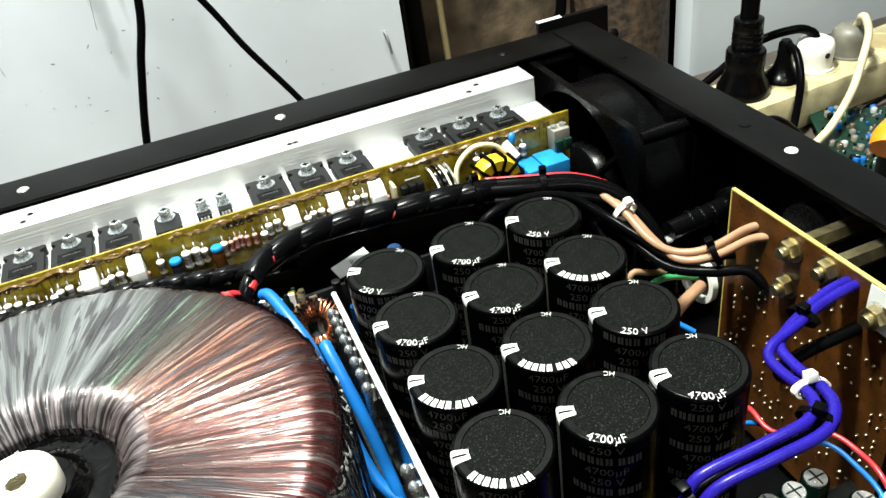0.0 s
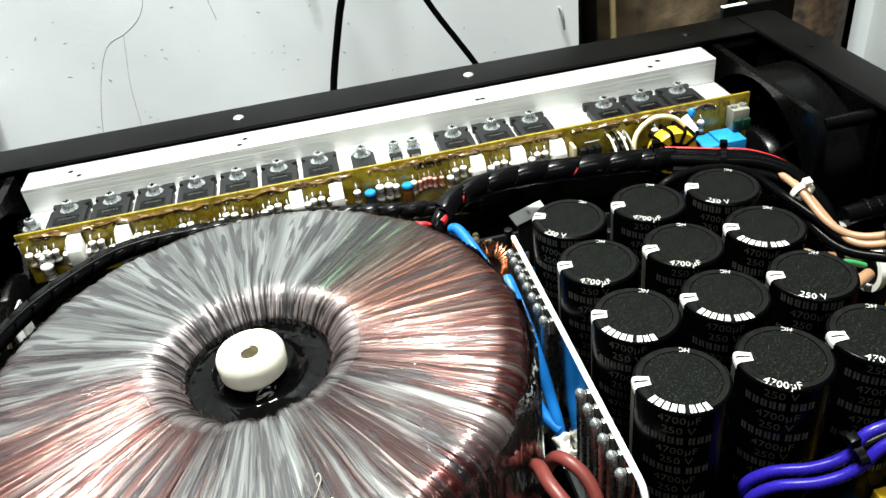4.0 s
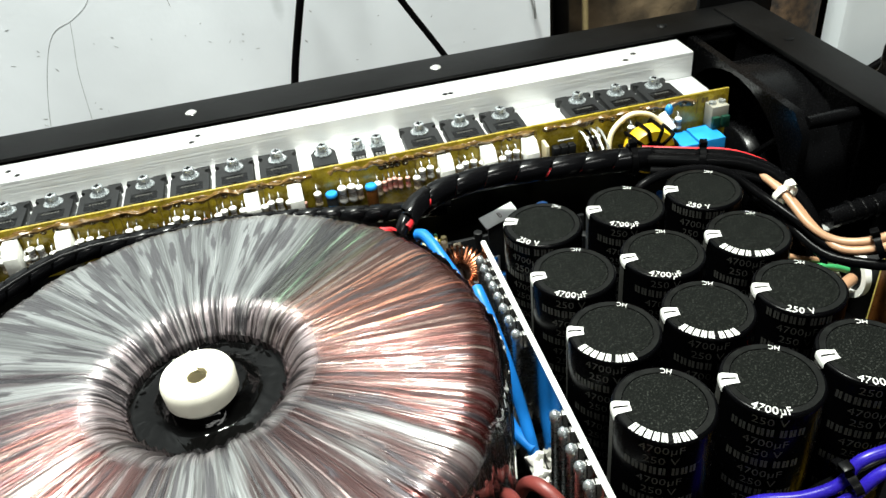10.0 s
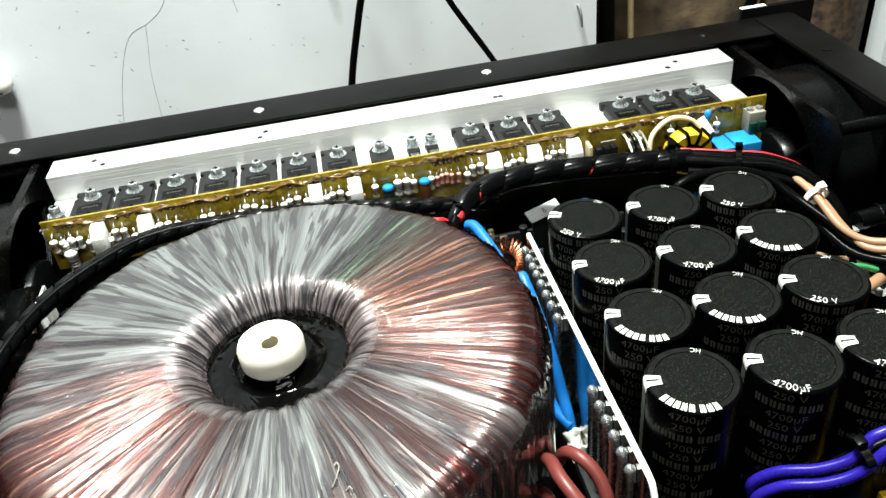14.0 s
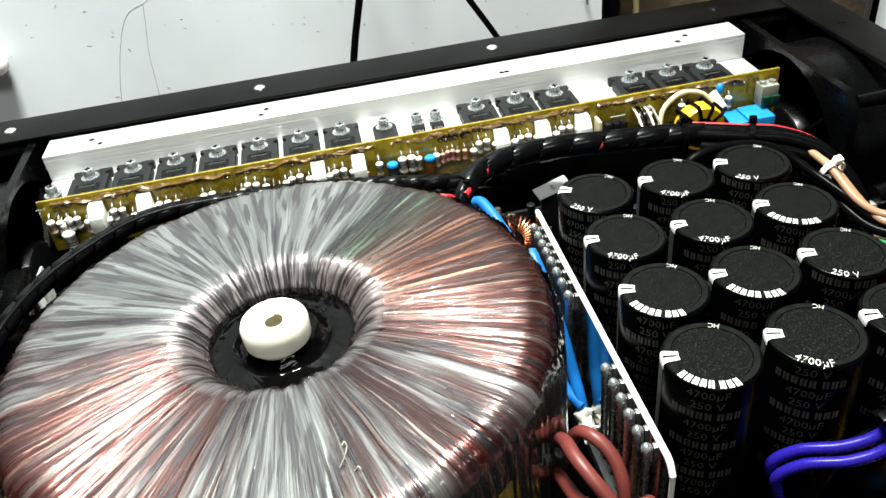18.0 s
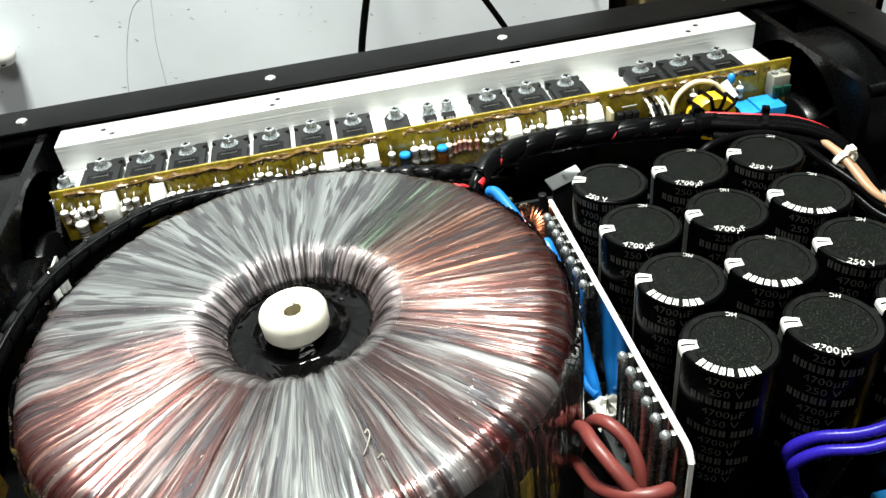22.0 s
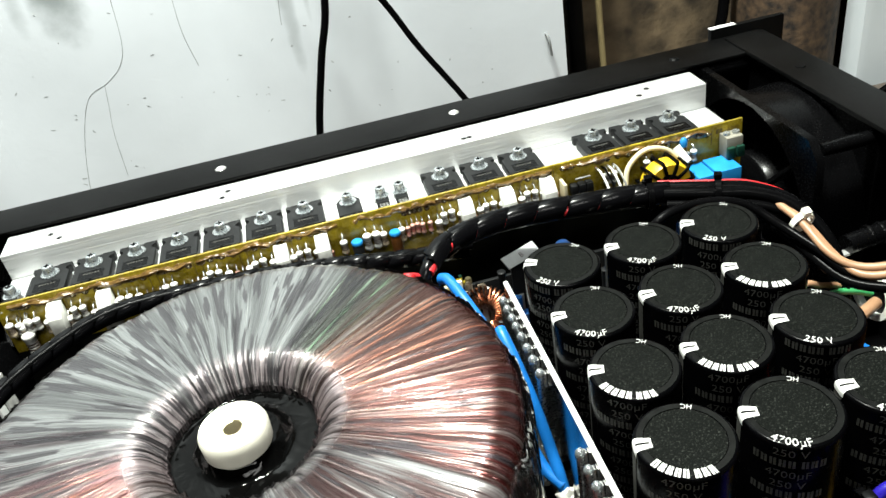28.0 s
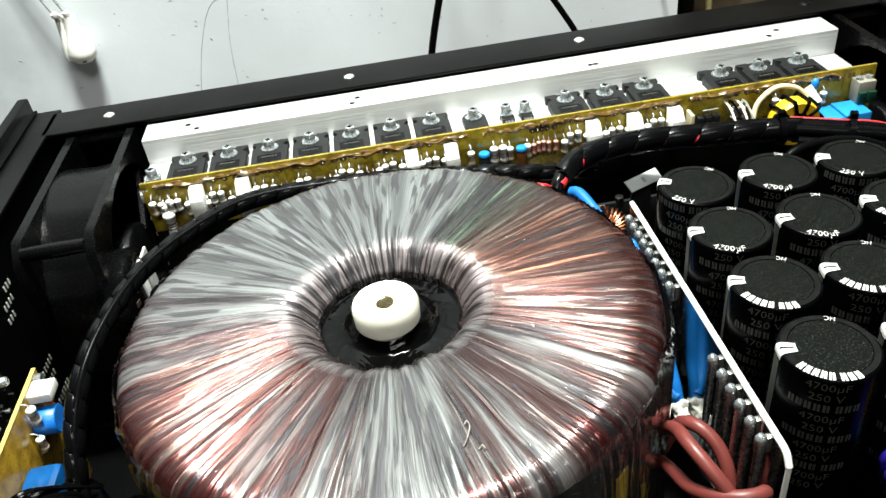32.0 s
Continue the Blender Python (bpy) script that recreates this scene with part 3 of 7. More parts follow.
for s, y0, y1 in (("far", 0.4525, YT), ("near", YN, 0.0255)):
    sp = part("side_panel", nbox(-0.300, y0, 0.0142, 0.194, y1, ZT - 0.0022, 0.0004), CHASSIS, case)
    a, b = (0.4260, YT) if s == "far" else (YN, 0.0520)
    part("side_rim", nbox(-0.3005, a, ZT - 0.002, 0.1945, b, ZT, 0.0008), CHASSIS, sp)
    for x in (-0.266, -0.132, 0.0, 0.133):
        y = 0.440 if s == "far" else 0.038
        part("rivet", nlathe([(0.0001, ZT + 0.0012), (0.0016, ZT + 0.0010), (0.0028, ZT + 0.0004), (0.0031, ZT - 0.0001)][::-1], 16, (x, y, 0)),
             SOLDER if x < 0.1 else CHASSIS, sp, "bright zinc rivet head" if x < 0.1 else "black screw head")
rp = part("rear_panel", nbox(0.1925, YN + 0.004, 0.0142, 0.1945, YT - 0.004, ZT - 0.0025), CHASSIS, case)
part("rear_rim", nbox(XR, YN + 0.037, ZT - 0.0015, 0.1947, 0.4500, ZT + 0.0012, 0.0008), CHASSIS, rp)
for y in (0.391, 0.292, 0.263, 0.15, 0.08):
    white = abs(y - 0.263) < 0.01
    part("rim_screw", nlathe([(0.0028, ZT + 0.0011), (0.0026, ZT + 0.0016), (0.0012, ZT + 0.0017)], 16, (0.181, y, 0)), PLATE_WHITE if white else CHASSIS, rp)
part("worn_edge", nbox(0.164, 0.4551, ZT + 0.0056, 0.180, 0.4586, ZT + 0.0060), PLATE_WHITE, case, "bright worn edge of the corner")
corner = part("corner_lug", nbox(0.164, 0.4550, 0.10, 0.212, 0.4590, ZT + 0.0055, 0.0012), CHASSIS, case, "black rack corner bracket with worn bright edge")
fp = part("front_panel", nbox(-0.3245, 0.006, 0.012, -0.3185, 0.474, ZT + 0.004, 0.0012), CHASSIS, case, "black anodised front plate")
part("front_rim", nbox(-0.3180, 0.020, ZT - 0.002, XF, 0.4590, ZT, 0.0006), CHASSIS, fp)
part("rim_groove", nbox(-0.3120, 0.020, ZT + 0.0003, -0.3100, 0.4590, ZT + 0.0016, 0.0004), CHASSIS_IN, fp)
part("inner_front_plate", nbox(-0.3005, 0.020, 0.0145, -0.2990, 0.4590, ZT - 0.0024), CHASSIS_IN, fp)

# ---------------------------------------------------------------- heat sinks, power boards
QX = [-0.2203 + 0.0213 * i for i in range(7)]
QX2 = [-0.0205, 0.0008, 0.0222, 0.0640, 0.0852, 0.1065]
MID = 0.239


def channel(far):
    """A power channel; the near one is the far one's mirror image."""
    def Y(y):
        return y if far else 2 * MID - y

    def B(x0, y0, z0, x1, y1, z1, bev=0.0, taper=0.0):
        a, b = sorted((Y(y0), Y(y1)))
        return nbox(x0, a, z0, x1, b, z1, bev, taper)

    hs = thing("heat_sink", (-0.054, Y(0.41), 0.0142), "long brushed aluminium heat sink with a raised back bar", "heat sink", "heat sinks")
    part("flange", B(-0.2435, 0.3745, 0.1235, 0.1350, 0.4056, 0.1285, 0.0004), ALU, hs)
    part("bar", B(-0.2435, 0.4060, 0.0300, 0.1350, 0.4255, 0.1425, 0.0005), ALU, hs)
    for k in range(9):
        part("fin", B(-0.2430, 0.3760, 0.034 + k * 0.0098, 0.1345, 0.4058, 0.036 + k * 0.0098), ALU, hs)
    for x in (-0.2203, -0.2150, -0.132, -0.129, -0.002, 0.001, 0.098, 0.105):
        part("hole_rim", nlathe([(0.0021, 0.1424), (0.0019, 0.1426), (0.0010, 0.1426)], 12, (x, Y(0.417 if x < -0.218 or -0.1315 < x < -0.1 or x > 0.1 else 0.411), 0)), SOLDER, hs)
        part("tapped_hole", nlathe([(0.0013, 0.1424), (0.0013, 0.1427), (0.0008, 0.1427)], 10, (x, Y(0.417 if x < -0.218 or -0.1315 < x < -0.1 or x > 0.1 else 0.411), 0)), CHASSIS_IN, hs)
    return hs, Y, B


def bolt(parent, x, y, z, r=0.0028):
    b = part("bolt", nlathe([(r, z + 0.0014), (r * 1.02, z + 0.0036), (r * 0.88, z + 0.0046), (r * 0.5, z + 0.0048), (r * 0.35, z + 0.0042)], 14, (x, y, 0)), STEEL, parent, "zinc cross-head bolt")
    part("spring_washer", nlathe([(r * 1.16, z + 0.0005), (r * 1.16, z + 0.0013), (r * 0.5, z + 0.0013)], 18, (x, y, 0)), STEEL, b)
    part("washer", nlathe([(r * 1.62, z), (r * 1.62, z + 0.0005), (r * 0.5, z + 0.0005)], 22, (x, y, 0)), STEEL, b)
    part("cross_slot", nbox(x - r * 0.55, y - 0.0003, z + 0.0046, x + r * 0.55, y + 0.0003, z + 0.0050), CHASSIS_IN, b)
    part("cross_slot", nbox(x - 0.0003, y - r * 0.55, z + 0.0046, x + 0.0003, y + r * 0.55, z + 0.00505), CHASSIS_IN, b)
    return b


def transistor():
    """A flat power package at the origin, its leads towards -y."""
    t = thing("power_transistor", (0, 0, 0), "black power transistor bolted to the aluminium heat sink", "transistor", "power transistors")
    bm = bmesh.new()
    W, D0, D1, Z0, Z1 = 0.0094, -0.0130, 0.0108, 0.0002, 0.0046
    outline = [(-W, D0), (-0.0050, D0), (-0.0045, D0 + 0.0006), (0.0045, D0 + 0.0006), (0.0050, D0), (W, D0), (W, 0.0036), (W - 0.0016, 0.0044), (W - 0.0022, 0.0058), (W - 0.0016, 0.0072), (W, 0.0080),
               (W, D1), (0.0036, D1), (0.0030, D1 - 0.0008), (-0.0030, D1 - 0.0008), (-0.0036, D1), (-W, D1), (-W, 0.0080), (-W + 0.0016, 0.0072), (-W + 0.0022, 0.0058), (-W + 0.0016, 0.0044), (-W, 0.0036)]
    rings = [[bm.verts.new((x * k, y * k, z)) for x, y in outline] for k, z in ((1, Z0), (1, Z1 - 0.0006), (0.97, Z1))]
    for a, b in zip(rings, rings[1:]):
        for i in range(len(outline)):
            j = (i + 1) % len(outline)
            bm.faces.new((a[i], a[j], b[j], b[i]))
    bm.faces.new(rings[0][::-1])
    bm.faces.new(rings[-1])
    part("body", bm, EPOXY, t)
    bolt(t, 0, 0.0030, Z1)
    part("marking_field", nbox(-0.0062, -0.0112, Z1, 0.0062, -0.0040, Z1 + 0.00012), FAN_BLACK, t)
    part("type_mark", flat_join(bmesh.new(), bars([0.0011, 0.0010, 0.0012, 0.0010, 0.0011, 0.0010], 0.0013, 0.0003), lambda p: Vector((p.x, -0.0072 + p.y, Z1 + 0.0002))), PRINT_DIM, t)
    part("index_dot", nlathe([(0.0008, Z1), (0.0008, Z1 + 0.0001), (0.0002, Z1 + 0.0001)], 10, (0, -0.0119, 0)), CHASSIS_IN, t)
    for x in (-0.00545, 0, 0.00545):
        bm = bmesh.new()
        prev = None
        for y, z, w in ((-0.0128, 0.0021, 0.0016), (-0.0148, 0.0021, 0.0016), (-0.0151, 0.0021, 0.0008), (-0.0205, 0.0056, 0.0008), (-0.0208, 0.0058, 0.0004), (-0.0256, 0.0068, 0.0004)):
            ring = [bm.verts.new((x + dx, y, z + dz)) for dx, dz in ((-w, 0), (w, 0), (w, 0.0006), (-w, 0.0006))]
            if prev:
                for i in range(4):
                    bm.faces.new((prev[i], prev[(i + 1) % 4], ring[(i + 1) % 4], ring[i]))
            else:
                bm.faces.new(ring[::-1])
            prev = ring
        bm.faces.new(prev)
        part("lead", bm, SOLDER, t)
    return t


def small_transistor(w, l, label):
    t = thing("small_transistor", (0, 0, 0), label, "transistor", "small transistors")
    bm = bmesh.new()
    pts = [(-w, -l), (w, -l), (w, l * 0.55), (w * 0.62, l), (-w * 0.62, l), (-w, l * 0.55)]
    lo, hi = [[bm.verts.new((x, y, z)) for x, y in pts] for z in (0.0002, 0.0030)]
    for i in range(6):
        bm.faces.new((lo[i], lo[(i + 1) % 6], hi[(i + 1) % 6], hi[i]))
    bm.faces.new(lo[::-1])
    bm.faces.new(hi)
    part("body", bm, EPOXY, t)
    bolt(t, 0, l * 0.45, 0.0030, 0.0027)
    for x in (-w * 0.5, 0, w * 0.5):
        part("lead", ntube([(x, -l, 0.002), (x, -l - 0.004, 0.003), (x, -l - 0.014, 0.0075)], 0.0005, 5, 3), SOLDER, t)
    return t


far_hs, FY, FB = channel(True)
near_hs, NY, NB = channel(False)
q0 = transistor()
poses = []
NEAR_Y = 0.0910
for x in QX + QX2:
    poses.append((pose(x, 0.391, 0.1285), pose(x + 0.0076, NEAR_Y, 0.1285, 0, 0, 180)))
q0.matrix_basis = poses[0][0]
for a, b in poses[1:]:
    copy_thing(q0, a)
for a, b in poses:
    copy_thing(q0, b)
for w, l, xs in ((0.0062, 0.0085, (-0.0700,)), (0.0032, 0.0052, (-0.0528, -0.0428)), (0.0034, 0.0052, (-0.2375,))):
    t0 = small_transistor(w, l, "small black chamfered transistor bolted to the heat sink" if w > 0.005 else "tiny black driver transistor under a zinc bolt")
    for k, x in enumerate(xs):
        if k == 0:
            t0.matrix_basis = pose(x, 0.3905 if x > -0.2 else 0.383, 0.1285)
        else:
            copy_thing(t0, pose(x, 0.3905, 0.1285))
        twin = copy_thing(t0, pose(x + 0.0055, NEAR_Y + 0.0020, 0.1285, 0, 0, 180))
        if w > 0.005:
            for text, y in (("A2151A", -0.0025), ("Y  92", -0.0060)):
                line = new("type_line", mesh_of("type_line", flat_join(bmesh.new(), letters(text, 0.0026), lambda p: Vector((p.x, y + p.y, 0.00312))), PRINT))
                line.parent = twin

# ---------------------------------------------------------------- the toroid
TX, TY = -0.1268, 0.2425


def toroid():
    t = thing("toroidal_transformer", (TX, TY, 0.0142), "large toroidal transformer wound with copper wire under clear film", "transformer")
    prof = [(0.0262, 0.040), (0.0264, 0.1260), (0.0268, 0.1305), (0.0278, 0.1322), (0.0283, 0.1336), (0.0296, 0.1352), (0.0318, 0.1380), (0.0350, 0.1403), (0.0398, 0.1416), (0.0500, 0.1420), (0.0650, 0.1420), (0.0790, 0.1417), (0.0880, 0.1414), (0.0925, 0.1406), (0.0960, 0.1388), (0.0980, 0.1358), (0.0987, 0.1315), (0.0988, 0.1250), (0.0987, 0.1100), (0.0987, 0.0900), (0.0987, 0.0200), (0.0950, 0.0150)]
    line = smooth_line([(r, 0, z) for r, z in prof], 3)
    seg = 720
    cut = next(i for i, p in enumerate(line) if p.x > 0.09 and p.z < 0.1350) + 1
    rng = random.Random(4)
    lift = [rng.uniform(-1, 1) for _ in range(seg)]
    soft = [0.55 * (lift[i] + lift[i - 1] + lift[i - 2]) / 3 + 0.35 * math.sin(i * 0.13) * math.sin(i * 0.031 + 1) for i in range(seg)]
    knots = [rng.uniform(-1, 1) for _ in range(96)]
    pleat = [knots[int(i / 7.5)] * (1 - (i / 7.5) % 1) + knots[(int(i / 7.5) + 1) % 96] * ((i / 7.5) % 1) for i in range(seg)]
    bm = bmesh.new()
    rings = []
    for p in line:
        ring = []
        for i in range(seg):
            a = 2 * math.pi * i / seg
            d = (0.3 * lift[i] * 0.0003 + soft[i] * 0.0006)
            r = p.x + (d if p.x > 0.09 else (-d if p.x < 0.036 else 0))
            z = p.z + (d if p.z > 0.12 else 0)
            if p.x < 0.047 and p.z > 0.120:
                f = min(1.0, (0.047 - p.x) / 0.010) * (0.0007 * pleat[i] + 0.00035 * lift[i // 3 * 3])
                r, z = r + f, z - f * 0.8
            ring.append(bm.verts.new((TX + r * math.cos(a), TY + r * math.sin(a), z)))
        rings.append(ring)
    for a, b in zip(rings[:cut], rings[1:cut]):
        for i in range(seg):
            j = (i + 1) % seg
            bm.faces.new((a[i], a[j], b[j], b[i]))
    low = bmesh.new()
    rings = [[low.verts.new(v.co) for v in ring] for ring in rings[cut - 1:]]
    bmesh.ops.delete(bm, geom=[v for v in bm.verts if not v.link_faces], context="VERTS")
    for a, b in zip(rings, rings[1:]):
        for i in range(seg):
            j = (i + 1) % seg
            low.faces.new((a[i], a[j], b[j], b[i]))
    part("side_winding", low, SIDE_FILM, t, "winding side, shade and reflections in its colour, under loose clear film")
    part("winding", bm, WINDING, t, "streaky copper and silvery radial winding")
    part("potting", nlathe([(0.0272, 0.060), (0.0272, 0.1316), (0.0262, 0.1307), (0.0250, 0.1302), (0.0238, 0.1305), (0.0222, 0.1301), (0.0205, 0.1305), (0.0190, 0.1304), (0.0175, 0.1309), (0.0160, 0.1318), (0.0142, 0.1342), (0.0128, 0.1352), (0.002, 0.1352)], 64, (TX, TY, 0)), POTTING, t, "glossy black poured potting")
    bush = part("bush", nlathe([(0.0106, 0.1350), (0.0120, 0.1362), (0.0122, 0.1425), (0.0114, 0.1442), (0.0050, 0.1444), (0.0040, 0.1434), (0.0040, 0.126), (0.0106, 0.126)], 40, (TX - 0.0008, TY - 0.0035, 0), close=True), NYLON, t, "cream nylon threaded centre bush")
    helix = [(TX - 0.0008 + 0.0039 * math.cos(k * 0.7), TY - 0.0035 + 0.0039 * math.sin(k * 0.7), 0.1368 + k * 0.0001) for k in range(66)]
    part("thread", ntube(helix, 0.00055, 5, 1), WIRE_CREAM, bush)
    film = bmesh.new()
    waves = [rng.uniform(-1, 1) for _ in range(80)]
    fold = [rng.uniform(-1, 1) for _ in range(640)]
    rows = []
    levels = (0.030, 0.045, 0.060, 0.075, 0.090, 0.104, 0.116, 0.126, 0.1325, 0.1372)
    for n, z in enumerate(levels):
        row = []
        drift = 3.0 * math.sin(n * 0.9)
        for i in range(640):
            u = (i + drift * math.sin(i * 0.05)) / 8 % 80
            w = waves[int(u) % 80] * (1 - u % 1) + waves[(int(u) + 1) % 80] * (u % 1)
            r = 0.1004 + 0.0013 * w + 0.0007 * fold[(i + n // 3) % 640] - (0.0016 if z > 0.136 else 0.0004 if z > 0.132 else 0)
            row.append(film.verts.new((TX + r * math.cos(2 * math.pi * i / 640), TY + r * math.sin(2 * math.pi * i / 640), z)))
        rows.append(row)
    for a, b in zip(rows, rows[1:]):
        for i in range(640):
            j = (i + 1) % 640
            film.faces.new((a[i], a[j], b[j], b[i]))
    sheet = part("clear_film", film, CLEAR_FILM, t, "loose wrinkled clear film round the side")
    sheet.visible_shadow = False
    for pts in ([(-0.1100, 0.1690, 0.1422), (-0.1085, 0.1715, 0.1428), (-0.1072, 0.1750, 0.1434), (-0.1078, 0.1772, 0.1434), (-0.1086, 0.1765, 0.1428)], [(-0.1060, 0.1668, 0.1422), (-0.1048, 0.1676, 0.1428), (-0.1040, 0.1668, 0.1424)]):
        part("film_curl", ntube(pts, 0.00022, 6, 4), CURL_FILM, t, "loose curl of film")
    # leads and tape that show through the film
    for deg, wide, z0, z1, m, label in ((-50.5, 0.0034, 0.055, 0.121, COVERED_YELLOW, "yellow tape under the film"), (-66.5, 0.0016, 0.060, 0.128, COVERED_RED, "dark red lead under the film"), (-73.0, 0.0012, 0.060, 0.112, COVERED_RED, "dark red lead under the film"), (-42.0, 0.0014, 0.050, 0.100, COVERED_YELLOW, "yellow lead under the film")):
        strip = bmesh.new()
        half = wide / 0.099
        c = radians(deg)
        grid = [[strip.verts.new((TX + r * math.cos(c + half * (k / 4 - 1)), TY + r * math.sin(c + half * (k / 4 - 1)), z)) for k in range(9)] for z, r in ((z0, 0.0989), (z0, 0.0994), (z1, 0.0994), (z1, 0.0989))]
        for p, q in zip(grid, grid[1:]):
            for k in range(8):
                strip.faces.new((p[k], p[k + 1], q[k + 1], q[k]))
        part("covered_lead", strip, m, t, label)
    return t


toroid()

# ---------------------------------------------------------------- reservoir capacitors
CR, CZ = 0.0157, 0.1387
CAN_AT = (((0.0095, 0.1850), (0.0445, 0.1842), (0.0781, 0.1851)), ((0.0086, 0.2194), (0.0424, 0.2192), (0.0768, 0.2196)),
          ((0.0074, 0.2536), (0.0424, 0.2530), (0.0773, 0.2533)), ((0.0073, 0.2868), (0.0427, 0.2868), (0.0770, 0.2871)))      # row by row, nearest first
RIM = 0.0013


def on_can(u, v, lift=0.00012):
    """A point of the sleeve: u metres round it from the front, v metres up over the rounded rim from the wall's top."""
    arc = RIM * math.pi / 2
    if v <= 0:
        r, z = CR, v - RIM
    elif v < arc:
        a = v / RIM
        r, z = CR - RIM + RIM * math.cos(a), -RIM + RIM * math.sin(a)
    else:
        r, z = CR - RIM - (v - arc), 0.0
    out = min(max(v / RIM, 0), math.pi / 2)
    r, z = r + lift * math.cos(out), z + lift * math.sin(out)
    th = -math.pi / 2 + u / CR
    return Vector((r * math.cos(th), r * math.sin(th), z))


def patch(u0, u1, v0, v1, nu, nv, lift=0.00012):
    """A sheet of print on the sleeve."""
    bm = bmesh.new()
    g = [[bm.verts.new(on_can(u0 + (u1 - u0) * i / nu, v0 + (v1 - v0) * j / nv, lift)) for i in range(nu + 1)] for j in range(nv + 1)]
    for j in range(nv):
        for i in range(nu):
            bm.faces.new((g[j][i], g[j][i + 1], g[j + 1][i + 1], g[j + 1][i]))
    return bm


def cap(phase):
    H = 0.105
    c = thing("electrolytic_capacitor", (0, 0, 0), "tall black snap-in electrolytic capacitor with silver lettering", "capacitor", "reservoir capacitors")
    prof = [(CR - 0.003, -H), (CR, -H + 0.002), (CR, -RIM)] + [(CR - RIM + RIM * math.cos(k * math.pi / 10), -RIM + RIM * math.sin(k * math.pi / 10)) for k in range(1, 6)]
    prof += [(CR - 0.0030, 0.0), (CR - 0.0032, -0.0003), (0.001, -0.0003)]
    part("sleeve", nlathe(prof, 48), SLEEVE, c)
    part("end_disc", nlathe([(CR - 0.0033, -0.0006), (CR - 0.0034, -0.0001), (0.001, -0.0001)], 40), CAP_TOP, c, "grained black end disc")
    part("sleeve_lip", nlathe([(CR - RIM + 0.0001, -0.0001), (CR - RIM + 0.0001, 0.00004), (CR - 0.0031, 0.00004), (CR - 0.0031, -0.0002)], 48, close=True), SLEEVE_LIP, c, "greyish lip of the sleeve, lighter than its wall")
    rows = ("name", "4700\u00b5F", "250 V")
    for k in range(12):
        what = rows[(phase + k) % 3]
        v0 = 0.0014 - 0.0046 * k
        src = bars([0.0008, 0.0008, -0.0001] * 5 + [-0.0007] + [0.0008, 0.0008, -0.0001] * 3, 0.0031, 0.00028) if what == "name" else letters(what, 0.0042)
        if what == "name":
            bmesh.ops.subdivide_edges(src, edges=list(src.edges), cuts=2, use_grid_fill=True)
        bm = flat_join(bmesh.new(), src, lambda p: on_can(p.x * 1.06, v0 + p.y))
        # Rows below the rim use the dim print: wall shade put into their colour.
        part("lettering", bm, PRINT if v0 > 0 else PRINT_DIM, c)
    part("lettering", flat_join(bmesh.new(), letters("HC", 0.0030), lambda p: on_can(p.x + math.pi * CR, 0.0022 + p.y, 0.0002)), PRINT, c)
    q = -radians(73) * CR
    part("polarity_mark", patch(q - 0.0028, q + 0.0028, -0.0014, 0.0062, 6, 10), PRINT, c, "white polarity block over the rim")
    part("polarity_minus", patch(q - 0.0004, q + 0.0004, 0.0012, 0.0056, 1, 5, 0.00022), SLEEVE, c)
    part("polarity_stripe", patch(q - 0.0022, q + 0.0022, -0.098, -0.0020, 4, 3), PRINT_DIM, c, "polarity stripe down the wall, its grey darkened as shade")
    return c


cans = [cap(p) for p in range(3)]
PHASE = ((0, 1, 1), (0, 0, 2), (1, 1, 0), (2, 1, 2))      # row by row, nearest first
TURN_Z = ((2, -3, 4), (-4, 3, -2), (5, 8, -3), (-14, 4, -6))
used = set()
for r, row in enumerate(CAN_AT):
    for k, (x, y) in enumerate(row):
        p, m = PHASE[r][k], pose(x, y, CZ, 0, 0, TURN_Z[r][k] - 30)
        if p in used:
            copy_thing(cans[p], m)
        else:
            cans[p].matrix_basis = m
            used.add(p)
cb = thing("capacitor_board", (0.043, 0.235, 0.0142), "dark circuit board under the reservoir capacitors", "circuit board")
part("board", nbox(-0.0105, 0.160, 0.0320, 0.098, 0.308, 0.0338), PCB_DARK, cb)
for x in (-0.004, 0.092):
    for y in (0.166, 0.302):
        part("standoff", nlathe([(0.003, 0.0142), (0.003, 0.032)], 6, (x, y, 0)), STEEL, cb)

# ---------------------------------------------------------------- fans


